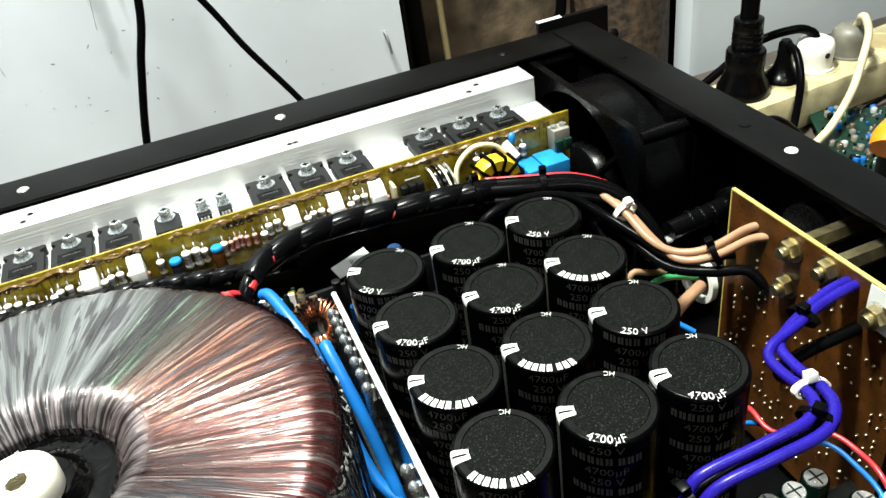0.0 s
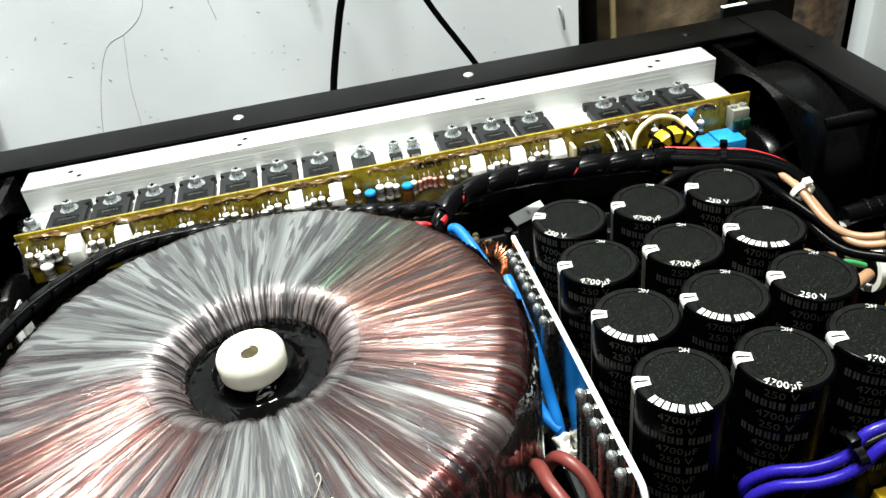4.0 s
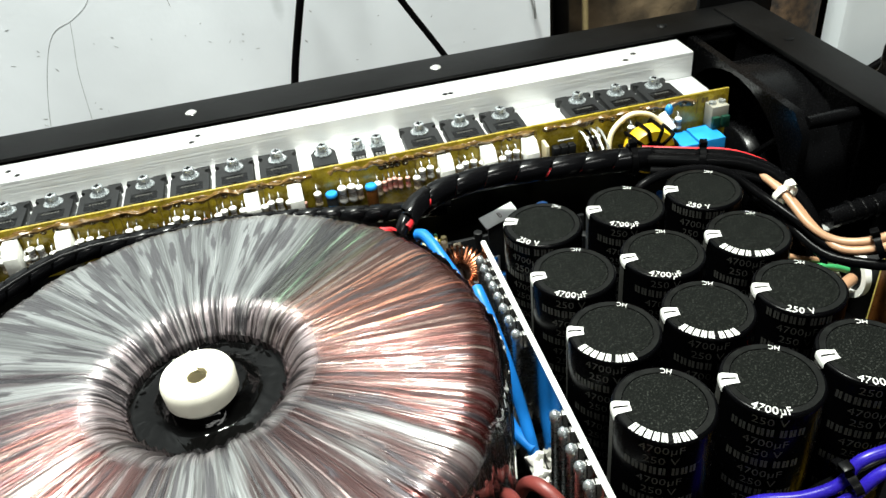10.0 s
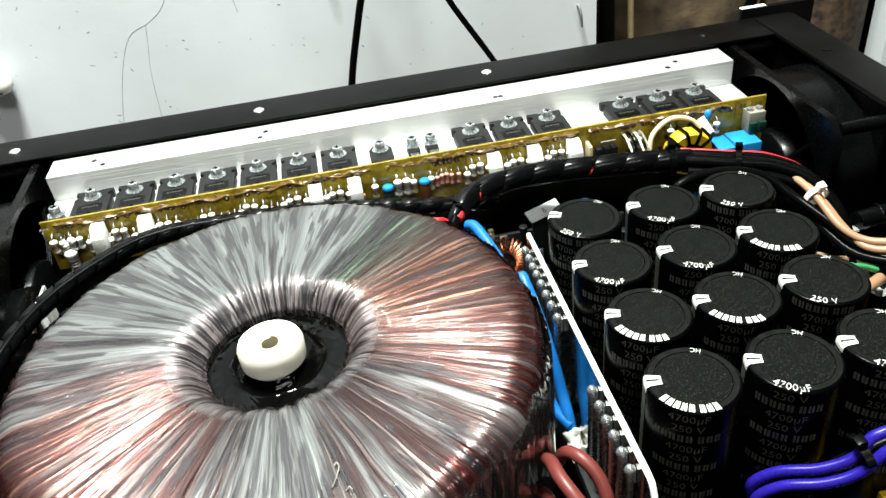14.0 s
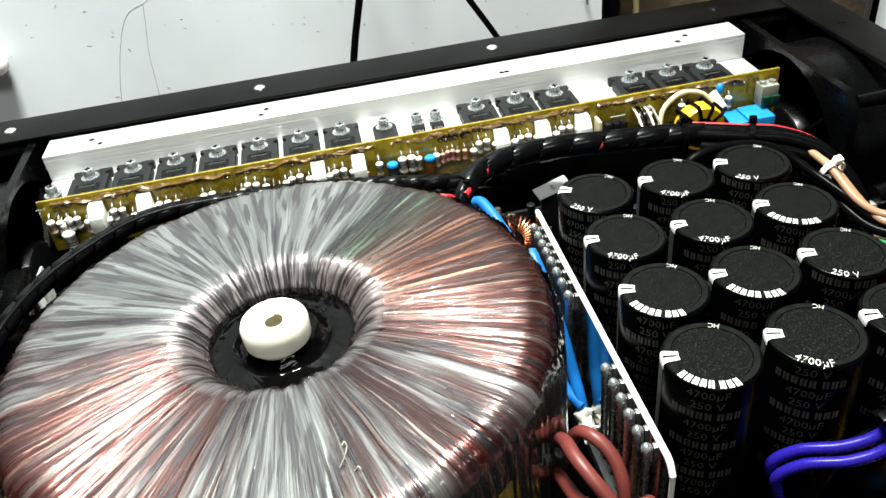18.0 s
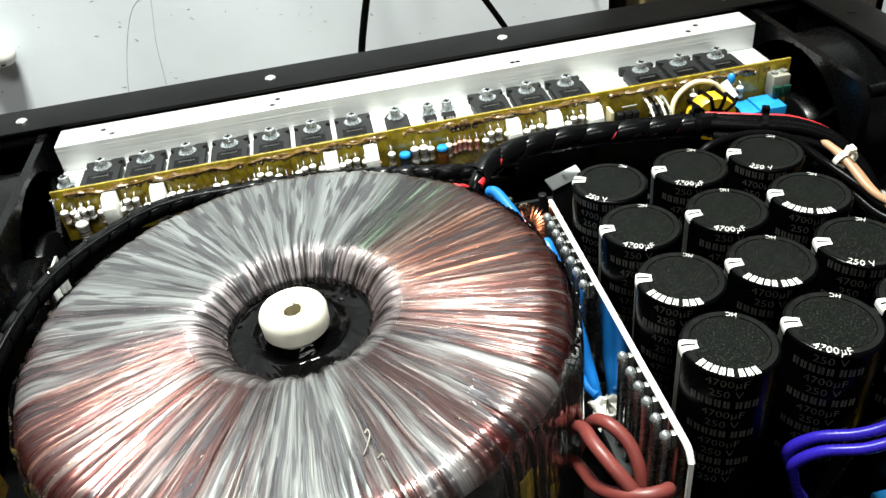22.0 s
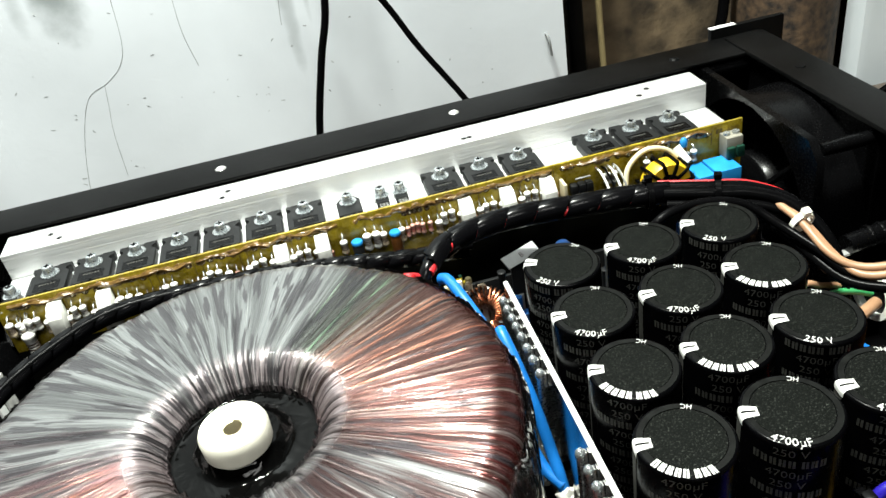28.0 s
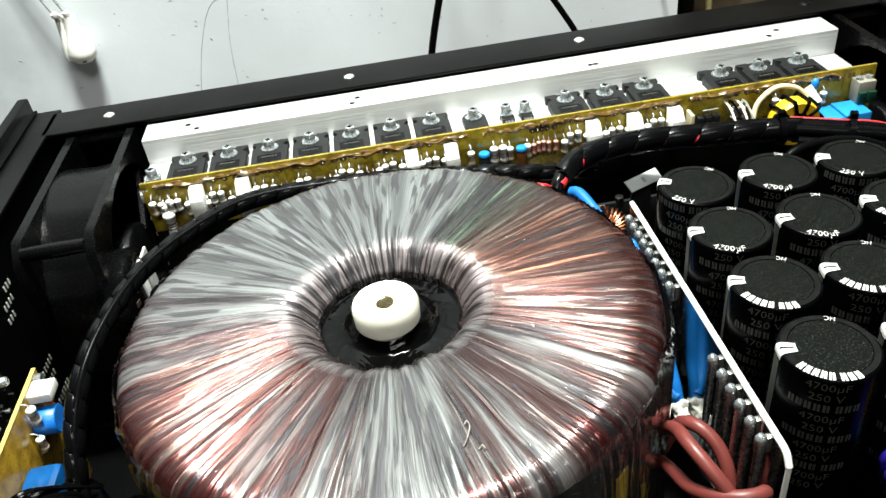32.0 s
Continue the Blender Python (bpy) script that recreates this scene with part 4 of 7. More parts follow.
def fan(label):
    """A 120 mm axial fan, 38 mm deep along x, standing on the origin's edge."""
    f = thing("cooling_fan", (0, 0, 0), label, "fan", "cooling fans")
    S, D, T = 0.059, 0.036, 0.0042
    for x0 in (-D / 2, D / 2 - T):
        bm = bmesh.new()
        ring = 40
        inner, outer = [], []
        for side in (x0, x0 + T):
            ii, oo = [], []
            for k in range(ring):
                a = 2 * math.pi * (k + 0.5) / ring
                c, s = math.cos(a), math.sin(a)
                q = min(S / max(abs(c), 1e-6), S / max(abs(s), 1e-6))
                q = min(q, S * 1.40)
                oo.append(bm.verts.new((side, q * c, q * s + S)))
                ii.append(bm.verts.new((side, 0.0565 * c, 0.0565 * s + S)))
            inner.append(ii)
            outer.append(oo)
        for k in range(ring):
            j = (k + 1) % ring
            bm.faces.new((outer[0][k], outer[0][j], inner[0][j], inner[0][k]))
            bm.faces.new((outer[1][k], inner[1][k], inner[1][j], outer[1][j]))
            bm.faces.new((outer[0][k], outer[1][k], outer[1][j], outer[0][j]))
            bm.faces.new((inner[0][k], inner[0][j], inner[1][j], inner[1][k]))
        part("flange", bm, FAN_BLACK, f)
    part("barrel", nlathe([(0.0568, -D / 2 + 0.004), (0.0584, -D / 2 + 0.0042), (0.0575, 0), (0.0584, D / 2 - 0.0042), (0.0568, D / 2 - 0.004), (0.0560, 0)], 64, (0, 0, S), "x", True), FAN_BLACK, f)
    for sy in (-1, 1):
        for h in (0.0045, 2 * S - 0.0045):
            part("corner_post", nlathe([(0.0032, -D / 2 + T), (0.0036, 0.0), (0.0032, D / 2 - T)], 12, (0, sy * (S - 0.0045), h), "x"), FAN_BLACK, f)
    part("hub", nlathe([(0.024, -D / 2 + 0.001), (0.026, -D / 2 + 0.003), (0.026, D / 2 - 0.004), (0.024, D / 2 - 0.002)], 32, (0, 0, S), "x"), FAN_BLACK, f)
    for k in range(5):
        bm = bmesh.new()
        rows = []
        for i in range(7):
            r = 0.0255 + i * 0.0050
            a = 2 * math.pi * k / 5
            w = 0.42
            rows.append([bm.verts.new((xx, r * math.cos(a + aa), S + r * math.sin(a + aa))) for xx, aa in ((-0.012, -w), (-0.003, 0), (0.010, w), (0.0112, w), (-0.002, 0.01), (-0.0108, -w))])
        for p, q in zip(rows, rows[1:]):
            for i in range(6):
                j = (i + 1) % 6
                bm.faces.new((p[i], p[j], q[j], q[i]))
        part("blade", bm, FAN_BLACK, f)
    for k in range(4):
        a = math.pi / 4 + k * math.pi / 2
        part("strut", ntube([(D / 2 - 0.003, 0.022 * math.cos(a), S + 0.022 * math.sin(a)), (D / 2 - 0.003, 0.058 * math.cos(a), S + 0.058 * math.sin(a))], 0.0022, 6), FAN_BLACK, f)
    return f


fan0 = fan("black plastic cooling fan at the end of a heat sink")
fan0.matrix_basis = pose(-0.2685, 0.375, 0.0245)
near_fan = copy_thing(fan0, pose(-0.2685, 2 * MID - 0.375, 0.0245))
gone = [p for p in near_fan.children if p.name.startswith("corner_post")][-1]
bpy.data.objects.remove(gone)
copy_thing(fan0, pose(0.1600, 0.375, 0.0245, 0, 0, 180))
copy_thing(fan0, pose(0.1600, 2 * MID - 0.375, 0.0245, 0, 0, 180))


# ---------------------------------------------------------------- power boards and what is soldered to them


def blend(*pairs):
    """One mesh out of several bmeshes, each in its own material."""
    me = bpy.data.meshes.new("component")
    out = bmesh.new()
    for k, (bm, material) in enumerate(pairs):
        bmesh.ops.recalc_face_normals(bm, faces=bm.faces)
        m = {v: out.verts.new(v.co) for v in bm.verts}
        for f in bm.faces:
            g = out.faces.new([m[v] for v in f.verts])
            g.material_index, g.smooth = k, True
        bm.free()
        me.materials.append(material)
    for e in out.edges:
        if len(e.link_faces) == 2 and e.calc_face_angle(0) > 0.7:
            e.smooth = False
    out.to_mesh(me)
    out.free()
    return me


def put(name, mesh, parent, m, label=""):
    ob = new(name, mesh)
    ob.parent = parent
    ob.matrix_basis = Matrix.Translation(-BASE[parent]) @ m
    BASE[ob] = BASE[parent]
    return tagged(ob, label)


def axial(body, band, cap_m, r, h):
    """A resistor that stands along z against the board, which lies at y = 0."""
    y = -r - 0.0012
    core = nlathe([(r * 0.5, 0), (r, h * 0.06), (r, h * 0.22), (r * 0.86, h * 0.28), (r * 0.86, h * 0.72), (r, h * 0.78), (r, h * 0.94), (r * 0.5, h)], 12, (0, y, 0))
    rings = bmesh.new()
    for k in (0.36, 0.47, 0.58):
        lathe(rings, [(r * 0.8, h * k), (r * 0.92, h * k), (r * 0.92, h * (k + 0.05)), (r * 0.8, h * (k + 0.05))], 12, (0, y, 0))
    top = nlathe([(r * 1.02, h * 0.80), (r * 1.04, h * 0.96), (r * 0.6, h * 1.06), (r * 0.1, h * 1.08)], 12, (0, y, 0))
    leads = ntube([(0, y, h), (0, y, h + 0.0014), (0, y * 0.5, h + 0.0026), (0, 0, h + 0.0028)], 0.00035, 5, 3)
    tube(leads, [(0, y, 0), (0, y, -0.0012), (0, 0, -0.0024)], 0.00035, 5, 3)
    return blend((core, body), (rings, band), (top, cap_m), (leads, SOLDER))


BAND_DARK = mat("dark_band", (0.05, 0.03, 0.02), 0.5, 0, 0.2, 300, 0)
BAND_RED = mat("red_band", (0.35, 0.04, 0.03), 0.5, 0, 0.2, 300, 0)
PINK_BODY = mat("pink_resistor", (0.55, 0.30, 0.24), 0.45, 0, 0.2, 300, 0)
WHITE_CAPM = mat("white_resistor_end", (0.75, 0.74, 0.70), 0.5, 0, 0.1, 300, 0)
VARNISH = mat("amber_varnish", (0.17, 0.10, 0.030), 0.08, 0.1, 0.6, 420, 0.3, coat=0.6, tint=(0.05, 0.026, 0.010))
TRACE = mat("dark_trace_line", (0.13, 0.085, 0.012), 0.5, 0, 0.2, 300, 0)
R_GREY = axial(RES_GREY, BAND_DARK, WHITE_CAPM, 0.0021, 0.0085)
R_BIG = axial(RES_GREY, BAND_DARK, WHITE_CAPM, 0.0030, 0.0130)
R_TAN = axial(RES_BODY, BAND_DARK, WHITE_CAPM, 0.0018, 0.0070)
R_PINK = axial(PINK_BODY, BAND_RED, PINK_BODY, 0.00125, 0.0056)
R_WHITE = axial(RES_GREY, BAND_DARK, WHITE_CAPM, 0.0017, 0.0060)


def cement_mesh():
    bm = bmesh.new()
    w = 0.0032
    side = [(-0.0010, 0), (-0.0105, 0.0), (-0.0105, 0.0145), (-0.0060, 0.0190), (-0.0010, 0.0190)]
    lo, hi = [[bm.verts.new((x, y, z)) for y, z in side] for x in (-w, w)]
    for i in range(5):
        j = (i + 1) % 5
        bm.faces.new((lo[i], lo[j], hi[j], hi[i]))
    bm.faces.new(lo[::-1])
    bm.faces.new(hi)
    bmesh.ops.bevel(bm, geom=list(bm.edges), offset=0.00018, segments=1, affect="EDGES")
    return bm


CEMENT = blend((cement_mesh(), WHITE_CEMENT))


def pad_mesh():
    dome = nlathe([(0.0012, 0.0), (0.00115, -0.0004), (0.0007, -0.0009), (0.00045, -0.0016), (0.0001, -0.0018)], 10, (0, 0, 0), "y")
    ring = nlathe([(0.0017, 0.0), (0.0017, -0.0002), (0.0009, -0.0002)], 12, (0, 0, 0), "y")
    return blend((dome, PAD_METAL), (ring, VARNISH))


PAD = pad_mesh()
PAD_RING = blend((nlathe([(0.0016, 0), (0.0016, -0.0003), (0.0008, -0.0003), (0.0008, 0)], 14, (0, 0, 0), "y", True), PLATE_WHITE), (nlathe([(0.0008, -0.0001), (0.0008, -0.0002), (0.0001, -0.0002)], 8, (0, 0, 0), "y"), CHASSIS_IN))
BLOB = blend((nlathe([(0.0030, 0), (0.0028, -0.0006), (0.0016, -0.0011), (0.0002, -0.0012)], 10, (0, 0, 0), "y"), VARNISH))
rng = random.Random(11)
WX = [-0.2120, -0.1895, -0.1680, -0.1470, -0.1265, -0.1065, -0.0868, -0.0155, 0.0055, 0.0262]

for far in (True, False):
    Yf, Bf = (FY, FB) if far else (NY, NB)
    face = 0.3640 if far else 2 * MID - 0.3640
    turn = 0 if far else 180
    pb = thing("power_board", (-0.053, Yf(0.365), 0.0142), "upright yellow amplifier circuit board beside the heat sink", "circuit board", "power boards")
    bd = part("board", Bf(-0.2385 if far else -0.2330, 0.3640, 0.1120, 0.1325, 0.3656, 0.1400, 0.0006), PCB_Y, pb)
    # The board stays yellow below; this dark piece puts its shade into the colour.
    part("shaded_lower_board", Bf(-0.2385 if far else -0.2330, 0.3640, 0.030, 0.1325, 0.3656, 0.1118), PCB_DARK, pb, "lower part of the yellow board, darkened as shade")

    def at(x, z, y=0.0):
        return pose(x, face + (-y if not far else y), z, 0, 0, turn)
    for x in ([x for x in WX if x < -0.18 or x > -0.11] if far else [-0.2125, -0.1945, -0.1738, -0.1540, -0.1320, -0.1127, -0.0925, -0.0155, 0.0055, 0.0262]):
        put("cement_resistor", CEMENT, pb, at(x, 0.1168 if far else 0.1210), "white cement power resistor")
    for x in QX + QX2:
        for dx in (-0.0055, 0, 0.0055):
            put("solder_pad", PAD, pb, at(x + dx + 0.001, 0.1362 - 0.0006 * (dx > 0)))
        if far:
            for dx in (-0.009, -0.006, -0.003, 0.0, 0.003, 0.006):
                m = at(x + dx + rng.uniform(-0.001, 0.001), 0.1368 + rng.uniform(-0.0014, 0.0012)) @ Matrix.Diagonal((rng.uniform(0.5, 1.3), rng.uniform(0.3, 0.8), rng.uniform(0.25, 0.5), 1))
                put("varnish_drop", BLOB, pb, m)
            for dx, w, z0, z1 in ((-0.0088, 0.0004, 0.1290, 0.1382), (-0.0085, 0.0030, 0.1288, 0.1292), (0.0088, 0.0004, 0.1290, 0.1375)):
                part("trace_line", Bf(x + dx, 0.3638, z0, x + dx + w, 0.3641, z1), TRACE, pb)
        for dx, ms in ((0.0022, R_TAN), (0.0060, R_PINK), (0.0088, R_PINK), (-0.0092, R_TAN)) if x < 0.03 else ():
            put("resistor", ms, pb, at(x + dx, 0.1205 + rng.uniform(-0.0015, 0.0015)))
        for dx, ms in ((-0.0062, R_WHITE), (-0.0022, R_WHITE)):
            put("resistor", ms, pb, at(x + dx, 0.1245 + rng.uniform(-0.001, 0.001)))
    if far:
        bead = bmesh.new()
        for x0, x1 in ((-0.232, -0.150), (-0.146, -0.078), (-0.070, -0.030), (-0.026, 0.030), (0.036, 0.112)):
            lump = [rng.uniform(0.0004, 0.0017) for _ in range(30)]
            tube(bead, [(x0 + (x1 - x0) * k / 14, 0.3636 - rng.uniform(0, 0.0008), 0.1372 + rng.uniform(-0.0010, 0.0012)) for k in range(15)], lambda u: lump[int(u * 29)], 7, 3)
        part("varnish_bead", bead, VARNISH, pb, "lumpy amber varnish along the edge")
    # driver stage
    put("resistor", R_TAN, pb, at(-0.0770, 0.1225))
    for x, ms in ((-0.0655, R_GREY), (-0.0610, R_GREY), (-0.0575, R_TAN), (-0.0485, R_TAN)):
        put("resistor", ms, pb, at(x, 0.1215))
    for x in (-0.0452, -0.0427, -0.0402, -0.0377, -0.0340):
        put("resistor", R_PINK, pb, at(x, 0.1228 + rng.uniform(-0.0006, 0.0008)))
        put("solder_pad", PAD, pb, at(x, 0.1345))
    for x in (-0.2345, -0.2305, -0.2260):
        put("resistor", R_WHITE if x > -0.232 else R_TAN, pb, at(x, 0.1235))
    put("resistor", R_BIG, pb, at(-0.2285, 0.1110), "large banded grey resistor")
    for x, lab, body in ((-0.0708, "blue-topped black capacitor", EPOXY), (-0.0520, "blue-topped amber capacitor", PCB_BROWN)):
        c = part("drum_capacitor", nlathe([(0.0026, 0.116), (0.0027, 0.117), (0.0027, 0.1265), (0.0024, 0.1270)], 16, (x, Yf(0.3595), 0)), body, pb, lab)
        part("end_disc", nlathe([(0.0028, 0.1271), (0.0029, 0.1282), (0.0025, 0.1288), (0.0004, 0.1289)], 16, (x, Yf(0.3595), 0)), BLUE_FILM, c)
    for k in range(3):
        put("solder_pad", PAD, pb, at(0.0360 + 0.0046 * k, 0.1372))
    part("wire_link", Bf(0.0405, 0.3590, 0.1315, 0.0485, 0.3600, 0.1322, 0.0003), SOLDER, pb)
    part("ceramic_strip", Bf(0.0335, 0.3560, 0.1200, 0.0352, 0.3635, 0.1320, 0.0004), WIRE_CREAM, pb, "cream ceramic strip")
    for k, x in enumerate((0.0400, 0.0440, 0.0480)):
        part("signal_transistor", Bf(x - 0.0018, 0.3585, 0.1225, x + 0.0018, 0.3630, 0.1285, 0.0008), EPOXY, pb)
    for k, x in enumerate((0.0530, 0.0560, 0.0590, 0.0620)):
        part("wire_tail", ntube([(x, Yf(0.3635), 0.1330), (x + 0.001, Yf(0.3590), 0.1320), (x + 0.002, Yf(0.3520), 0.1260), (x + 0.002, Yf(0.3480), 0.1180)], 0.0006, 6, 3), (WHITE_CAPM, WIRE_BLACK, WHITE_CAPM, SOLDER)[k], pb)
    # output coil
    if far:
        cx, cy, cz = 0.0835, 0.3500, 0.1235
        coil = part("output_coil", nlathe([(0.0062, -0.0045), (0.0112, -0.0045), (0.0120, -0.003), (0.0120, 0.003), (0.0112, 0.0045), (0.0062, 0.0045), (0.0056, 0.003), (0.0056, -0.003)], 36, (cx, Yf(cy), cz), "y", True), YELLOW_CORE, pb, "yellow ring core with black wire turns")
        for k in range(8):
            a = math.pi * (k / 7) * 1.25 - 0.35
            c, sn = math.cos(a), math.sin(a)
            loop = [(cx + r * c - t * sn, Yf(cy + h), cz + r * sn + t * c) for r, h, t in ((0.0128, -0.0042, -0.0011), (0.0128, 0.0042, 0.0), (0.0120, 0.0054, 0.0004), (0.0062, 0.0054, 0.001), (0.0050, 0.0042, 0.001), (0.0050, -0.0042, 0.0), (0.0062, -0.0054, -0.0005), (0.0120, -0.0054, -0.001), (0.0128, -0.0042, -0.0011))]
            part("turn", ntube(loop, 0.0009, 6, 2), WIRE_BLACK, coil)
    part("cream_sleeve", ntube([(0.0640, Yf(0.353), 0.1230), (0.0670, Yf(0.356), 0.1330), (0.0760, Yf(0.3575), 0.1392), (0.0860, Yf(0.357), 0.1380), (0.0930, Yf(0.355), 0.1320)], 0.0013, 8), WIRE_CREAM, pb)
    part("white_resistor", ntube([(0.0930, Yf(0.358), 0.1365), (0.0965, Yf(0.352), 0.1300)], 0.0023, 12), WHITE_CAPM, pb)
    part("blue_drop", nlathe([(0.0004, 0.1335), (0.0018, 0.1345), (0.0020, 0.1370), (0.0012, 0.1388), (0.0002, 0.1392)], 10, (0.0985, Yf(0.3605), 0)), BLUE_FILM, pb)
    part("film_capacitor", Bf(0.0995, 0.3460, 0.1060, 0.1085, 0.3610, 0.1228, 0.0006), BLUE_FILM, pb, "sky-blue boxed film capacitor")
    part("film_capacitor", Bf(0.1090, 0.3460, 0.1060, 0.1225, 0.3610, 0.1235, 0.0006), BLUE_FILM, pb, "sky-blue boxed film capacitor")
    tb = part("screw_terminal", Bf(0.1195, 0.3560, 0.1230, 0.1285, 0.3636, 0.1350, 0.0006), GREY_PLUG, pb, "grey two-way screw terminal")
    for x in (0.1215, 0.1265):
        part("clamp", Bf(x - 0.0020, 0.3540, 0.1240, x + 0.0020, 0.3562, 0.1300, 0.0004), PCB_GREEN, tb)
        part("clamp_screw", nlathe([(0.0018, 0.1350), (0.0018, 0.1362), (0.0004, 0.1362)], 12, (x, Yf(0.360), 0)), STEEL, tb)
    if far:
        name = flat_join(bmesh.new(), letters("-AMP", 0.0036), lambda p: Vector((0.1265 + p.x, 0.36385, 0.1345 + p.y)))
        flat_join(name, bars([0.0016, 0.0016], 0.0026, 0.0004), lambda p: Vector((0.1195 + p.x, 0.36385, 0.1345 + p.y)))
        part("board_print", name, TRACE, pb)
    else:
        for k in range(60):
            x = -0.213 + 0.00578 * k
            o = new("through_hole", PAD_RING)
            o.parent = pb
            o.matrix_basis = Matrix.Translation(-BASE[pb]) @ pose(x, 2 * MID - 0.3657, 0.1374 + 0.0003 * (k % 2))
        band = bmesh.new()
        box(band, -0.2100, 0.11215, 0.1386, 0.1300, 0.11238, 0.1394)
        part("trace_line", band, RES_BODY, pb)
        for x in QX:
            for dx in (-0.0055, 0, 0.0055):
                put("solder_joint", PAD, pb, pose(x + 0.0076 + dx, 0.1123, 0.1346))
            for dx in (-0.0082, 0.0085):
                put("flux_drop", BLOB, pb, pose(x + 0.0076 + dx, 0.1123, 0.1312) @ Matrix.Diagonal((0.5, 0.6, 0.5, 1)))
        glass = part("glass_diode", ntube([(-0.0485, 0.102, 0.1330), (-0.0470, 0.098, 0.1310)], 0.0019, 10), SOLDER, pb)
        part("end_disc", nlathe([(0.0019, 0.1290), (0.0019, 0.1300), (0.0003, 0.1300)], 12, (-0.0470, 0.0975, 0)), BLUE_FILM, glass)

# ---------------------------------------------------------------- cable harnesses


def spiral(pts, r, pitch, cover, start=0.0):
    """A ribbon wound round a line: cover is the share of each turn that it hides."""
    L = smooth_line(pts, 14)
    run = [0.0]
    for a, b in zip(L, L[1:]):
        run.append(run[-1] + (b - a).length)
    bm = bmesh.new()
    seg = 14
    up = Vector((0.13, 0.27, 1))
    frames = []
    for i, p in enumerate(L):
        d = (L[min(i + 1, len(L) - 1)] - L[max(i - 1, 0)]).normalized()
        u = d.cross(up).normalized()
        up = u.cross(d).normalized()
        frames.append((p, d, u, up.copy()))

    def on(s, a, rr):
        s = min(max(s, 0), run[-1] - 1e-6)
        k = max(i for i in range(0, len(run), 1) if run[i] <= s)
        f = (s - run[k]) / (run[k + 1] - run[k])
        p = frames[k][0].lerp(frames[k + 1][0], f)
        u, w = frames[k][2].lerp(frames[k + 1][2], f), frames[k][3].lerp(frames[k + 1][3], f)
        return p + rr * (math.cos(a) * u + math.sin(a) * w)
    turns = int(run[-1] / pitch)
    prev = None
    edge = 0.14 if r < 0.005 else 0.07
    gaps = [1.0 if r < 0.005 or g % 4 else 0.945 for g in range(turns + 2)]
    for k in range(turns * seg + 1):
        share = cover * (gaps[k // seg] + (gaps[k // seg + 1] - gaps[k // seg]) * (k % seg) / seg)
        s0, a = start + k * pitch / seg, 2 * math.pi * k / seg
        row = [bm.verts.new(on(s0 + pitch * share * q, a, r * (1.0 + h))) for q, h in ((0, -edge), (0.06, -0.01), (0.5, 0.012), (0.94, -0.01), (1.0, -edge))]
        if prev:
            for i in range(4):
                bm.faces.new((prev[i], prev[i + 1], row[i + 1], row[i]))
        prev = row
    return bm


def harness(pts, r, pitch, inner, label):
    base = Vector(pts[0])
    h = thing("cable_harness", base, label, "cable harness", "wrapped harnesses")
    n = len(inner)
    for k, m in enumerate(inner):
        a = 2 * math.pi * k / n
        off = Vector((0.3 * math.sin(a), 0.55 * math.cos(a), 0.55 * math.sin(a))) * r
        part("wire", ntube([Vector(p) + off for p in (pts if m is not WIRE_RED else pts[:-1])], r * (0.46 if m is not WIRE_RED else 0.38), 8, 8), m, h)
    part("spiral_wrap", spiral(pts, r, pitch, 0.955 if r < 0.005 else 0.995), WRAP_BLACK, h, "glossy black spiral wrap")
    return h


harness([(-0.254, 0.200, 0.045), (-0.2535, 0.225, 0.090), (-0.2500, 0.2500, 0.1155), (-0.2415, 0.280, 0.1262), (-0.2260, 0.3110, 0.1305), (-0.200, 0.336, 0.1325), (-0.180, 0.3465, 0.1320), (-0.155, 0.3505, 0.1300), (-0.12, 0.3500, 0.1290), (-0.085, 0.3455, 0.1275), (-0.052, 0.3400, 0.1250), (-0.020, 0.3420, 0.1200)],
        0.0042, 0.0105, (WIRE_BLACK, WIRE_BLACK, WIRE_BLACK), "black spiral-wrapped cable harness curving round the transformer")
wire("black_lead", [(-0.0450, 0.3100, 0.070), (-0.0482, 0.3080, 0.100), (-0.0490, 0.3085, 0.1200), (-0.0455, 0.3140, 0.1320), (-0.0380, 0.3220, 0.1350), (-0.0250, 0.3290, 0.1355)], 0.0030, WRAP_BLACK, "thick black lead bending down out of the harness")
harness([(-0.0440, 0.3160, 0.1325), (-0.0360, 0.3245, 0.1350), (-0.022, 0.3310, 0.1360), (0.002, 0.3345, 0.1355), (0.030, 0.3320, 0.1345), (0.055, 0.3290, 0.1340), (0.072, 0.3260, 0.1330)],
        0.0056, 0.0150, (WIRE_BLACK, WIRE_BLACK, WIRE_RED, WIRE_BLACK), "thick black spiral-wrapped harness with red wires showing")
LOOM = [(0.070, 0.3265, 0.1335), (0.088, 0.3185, 0.1330), (0.108, 0.3110, 0.1310), (0.124, 0.3000, 0.1230), (0.132, 0.2850, 0.1050), (0.134, 0.2750, 0.0700)]
for k, (dy, dz, r, m) in enumerate(((0.0036, 0.0036, 0.0009, WIRE_RED), (0.0022, 0.0012, 0.0031, WIRE_BLACK), (-0.0028, 0.0008, 0.0031, WIRE_BLACK), (-0.0060, -0.0035, 0.0024, WIRE_BLACK), (0.0000, -0.0038, 0.0031, WIRE_BLACK))):
    wire("loom_wire", [(x, y + dy, z + dz) for x, y, z in LOOM], r, m, "red wire in the loom beside the fan" if m is WIRE_RED else "thick black wire in the loom beside the fan", "wire", "loom wires")


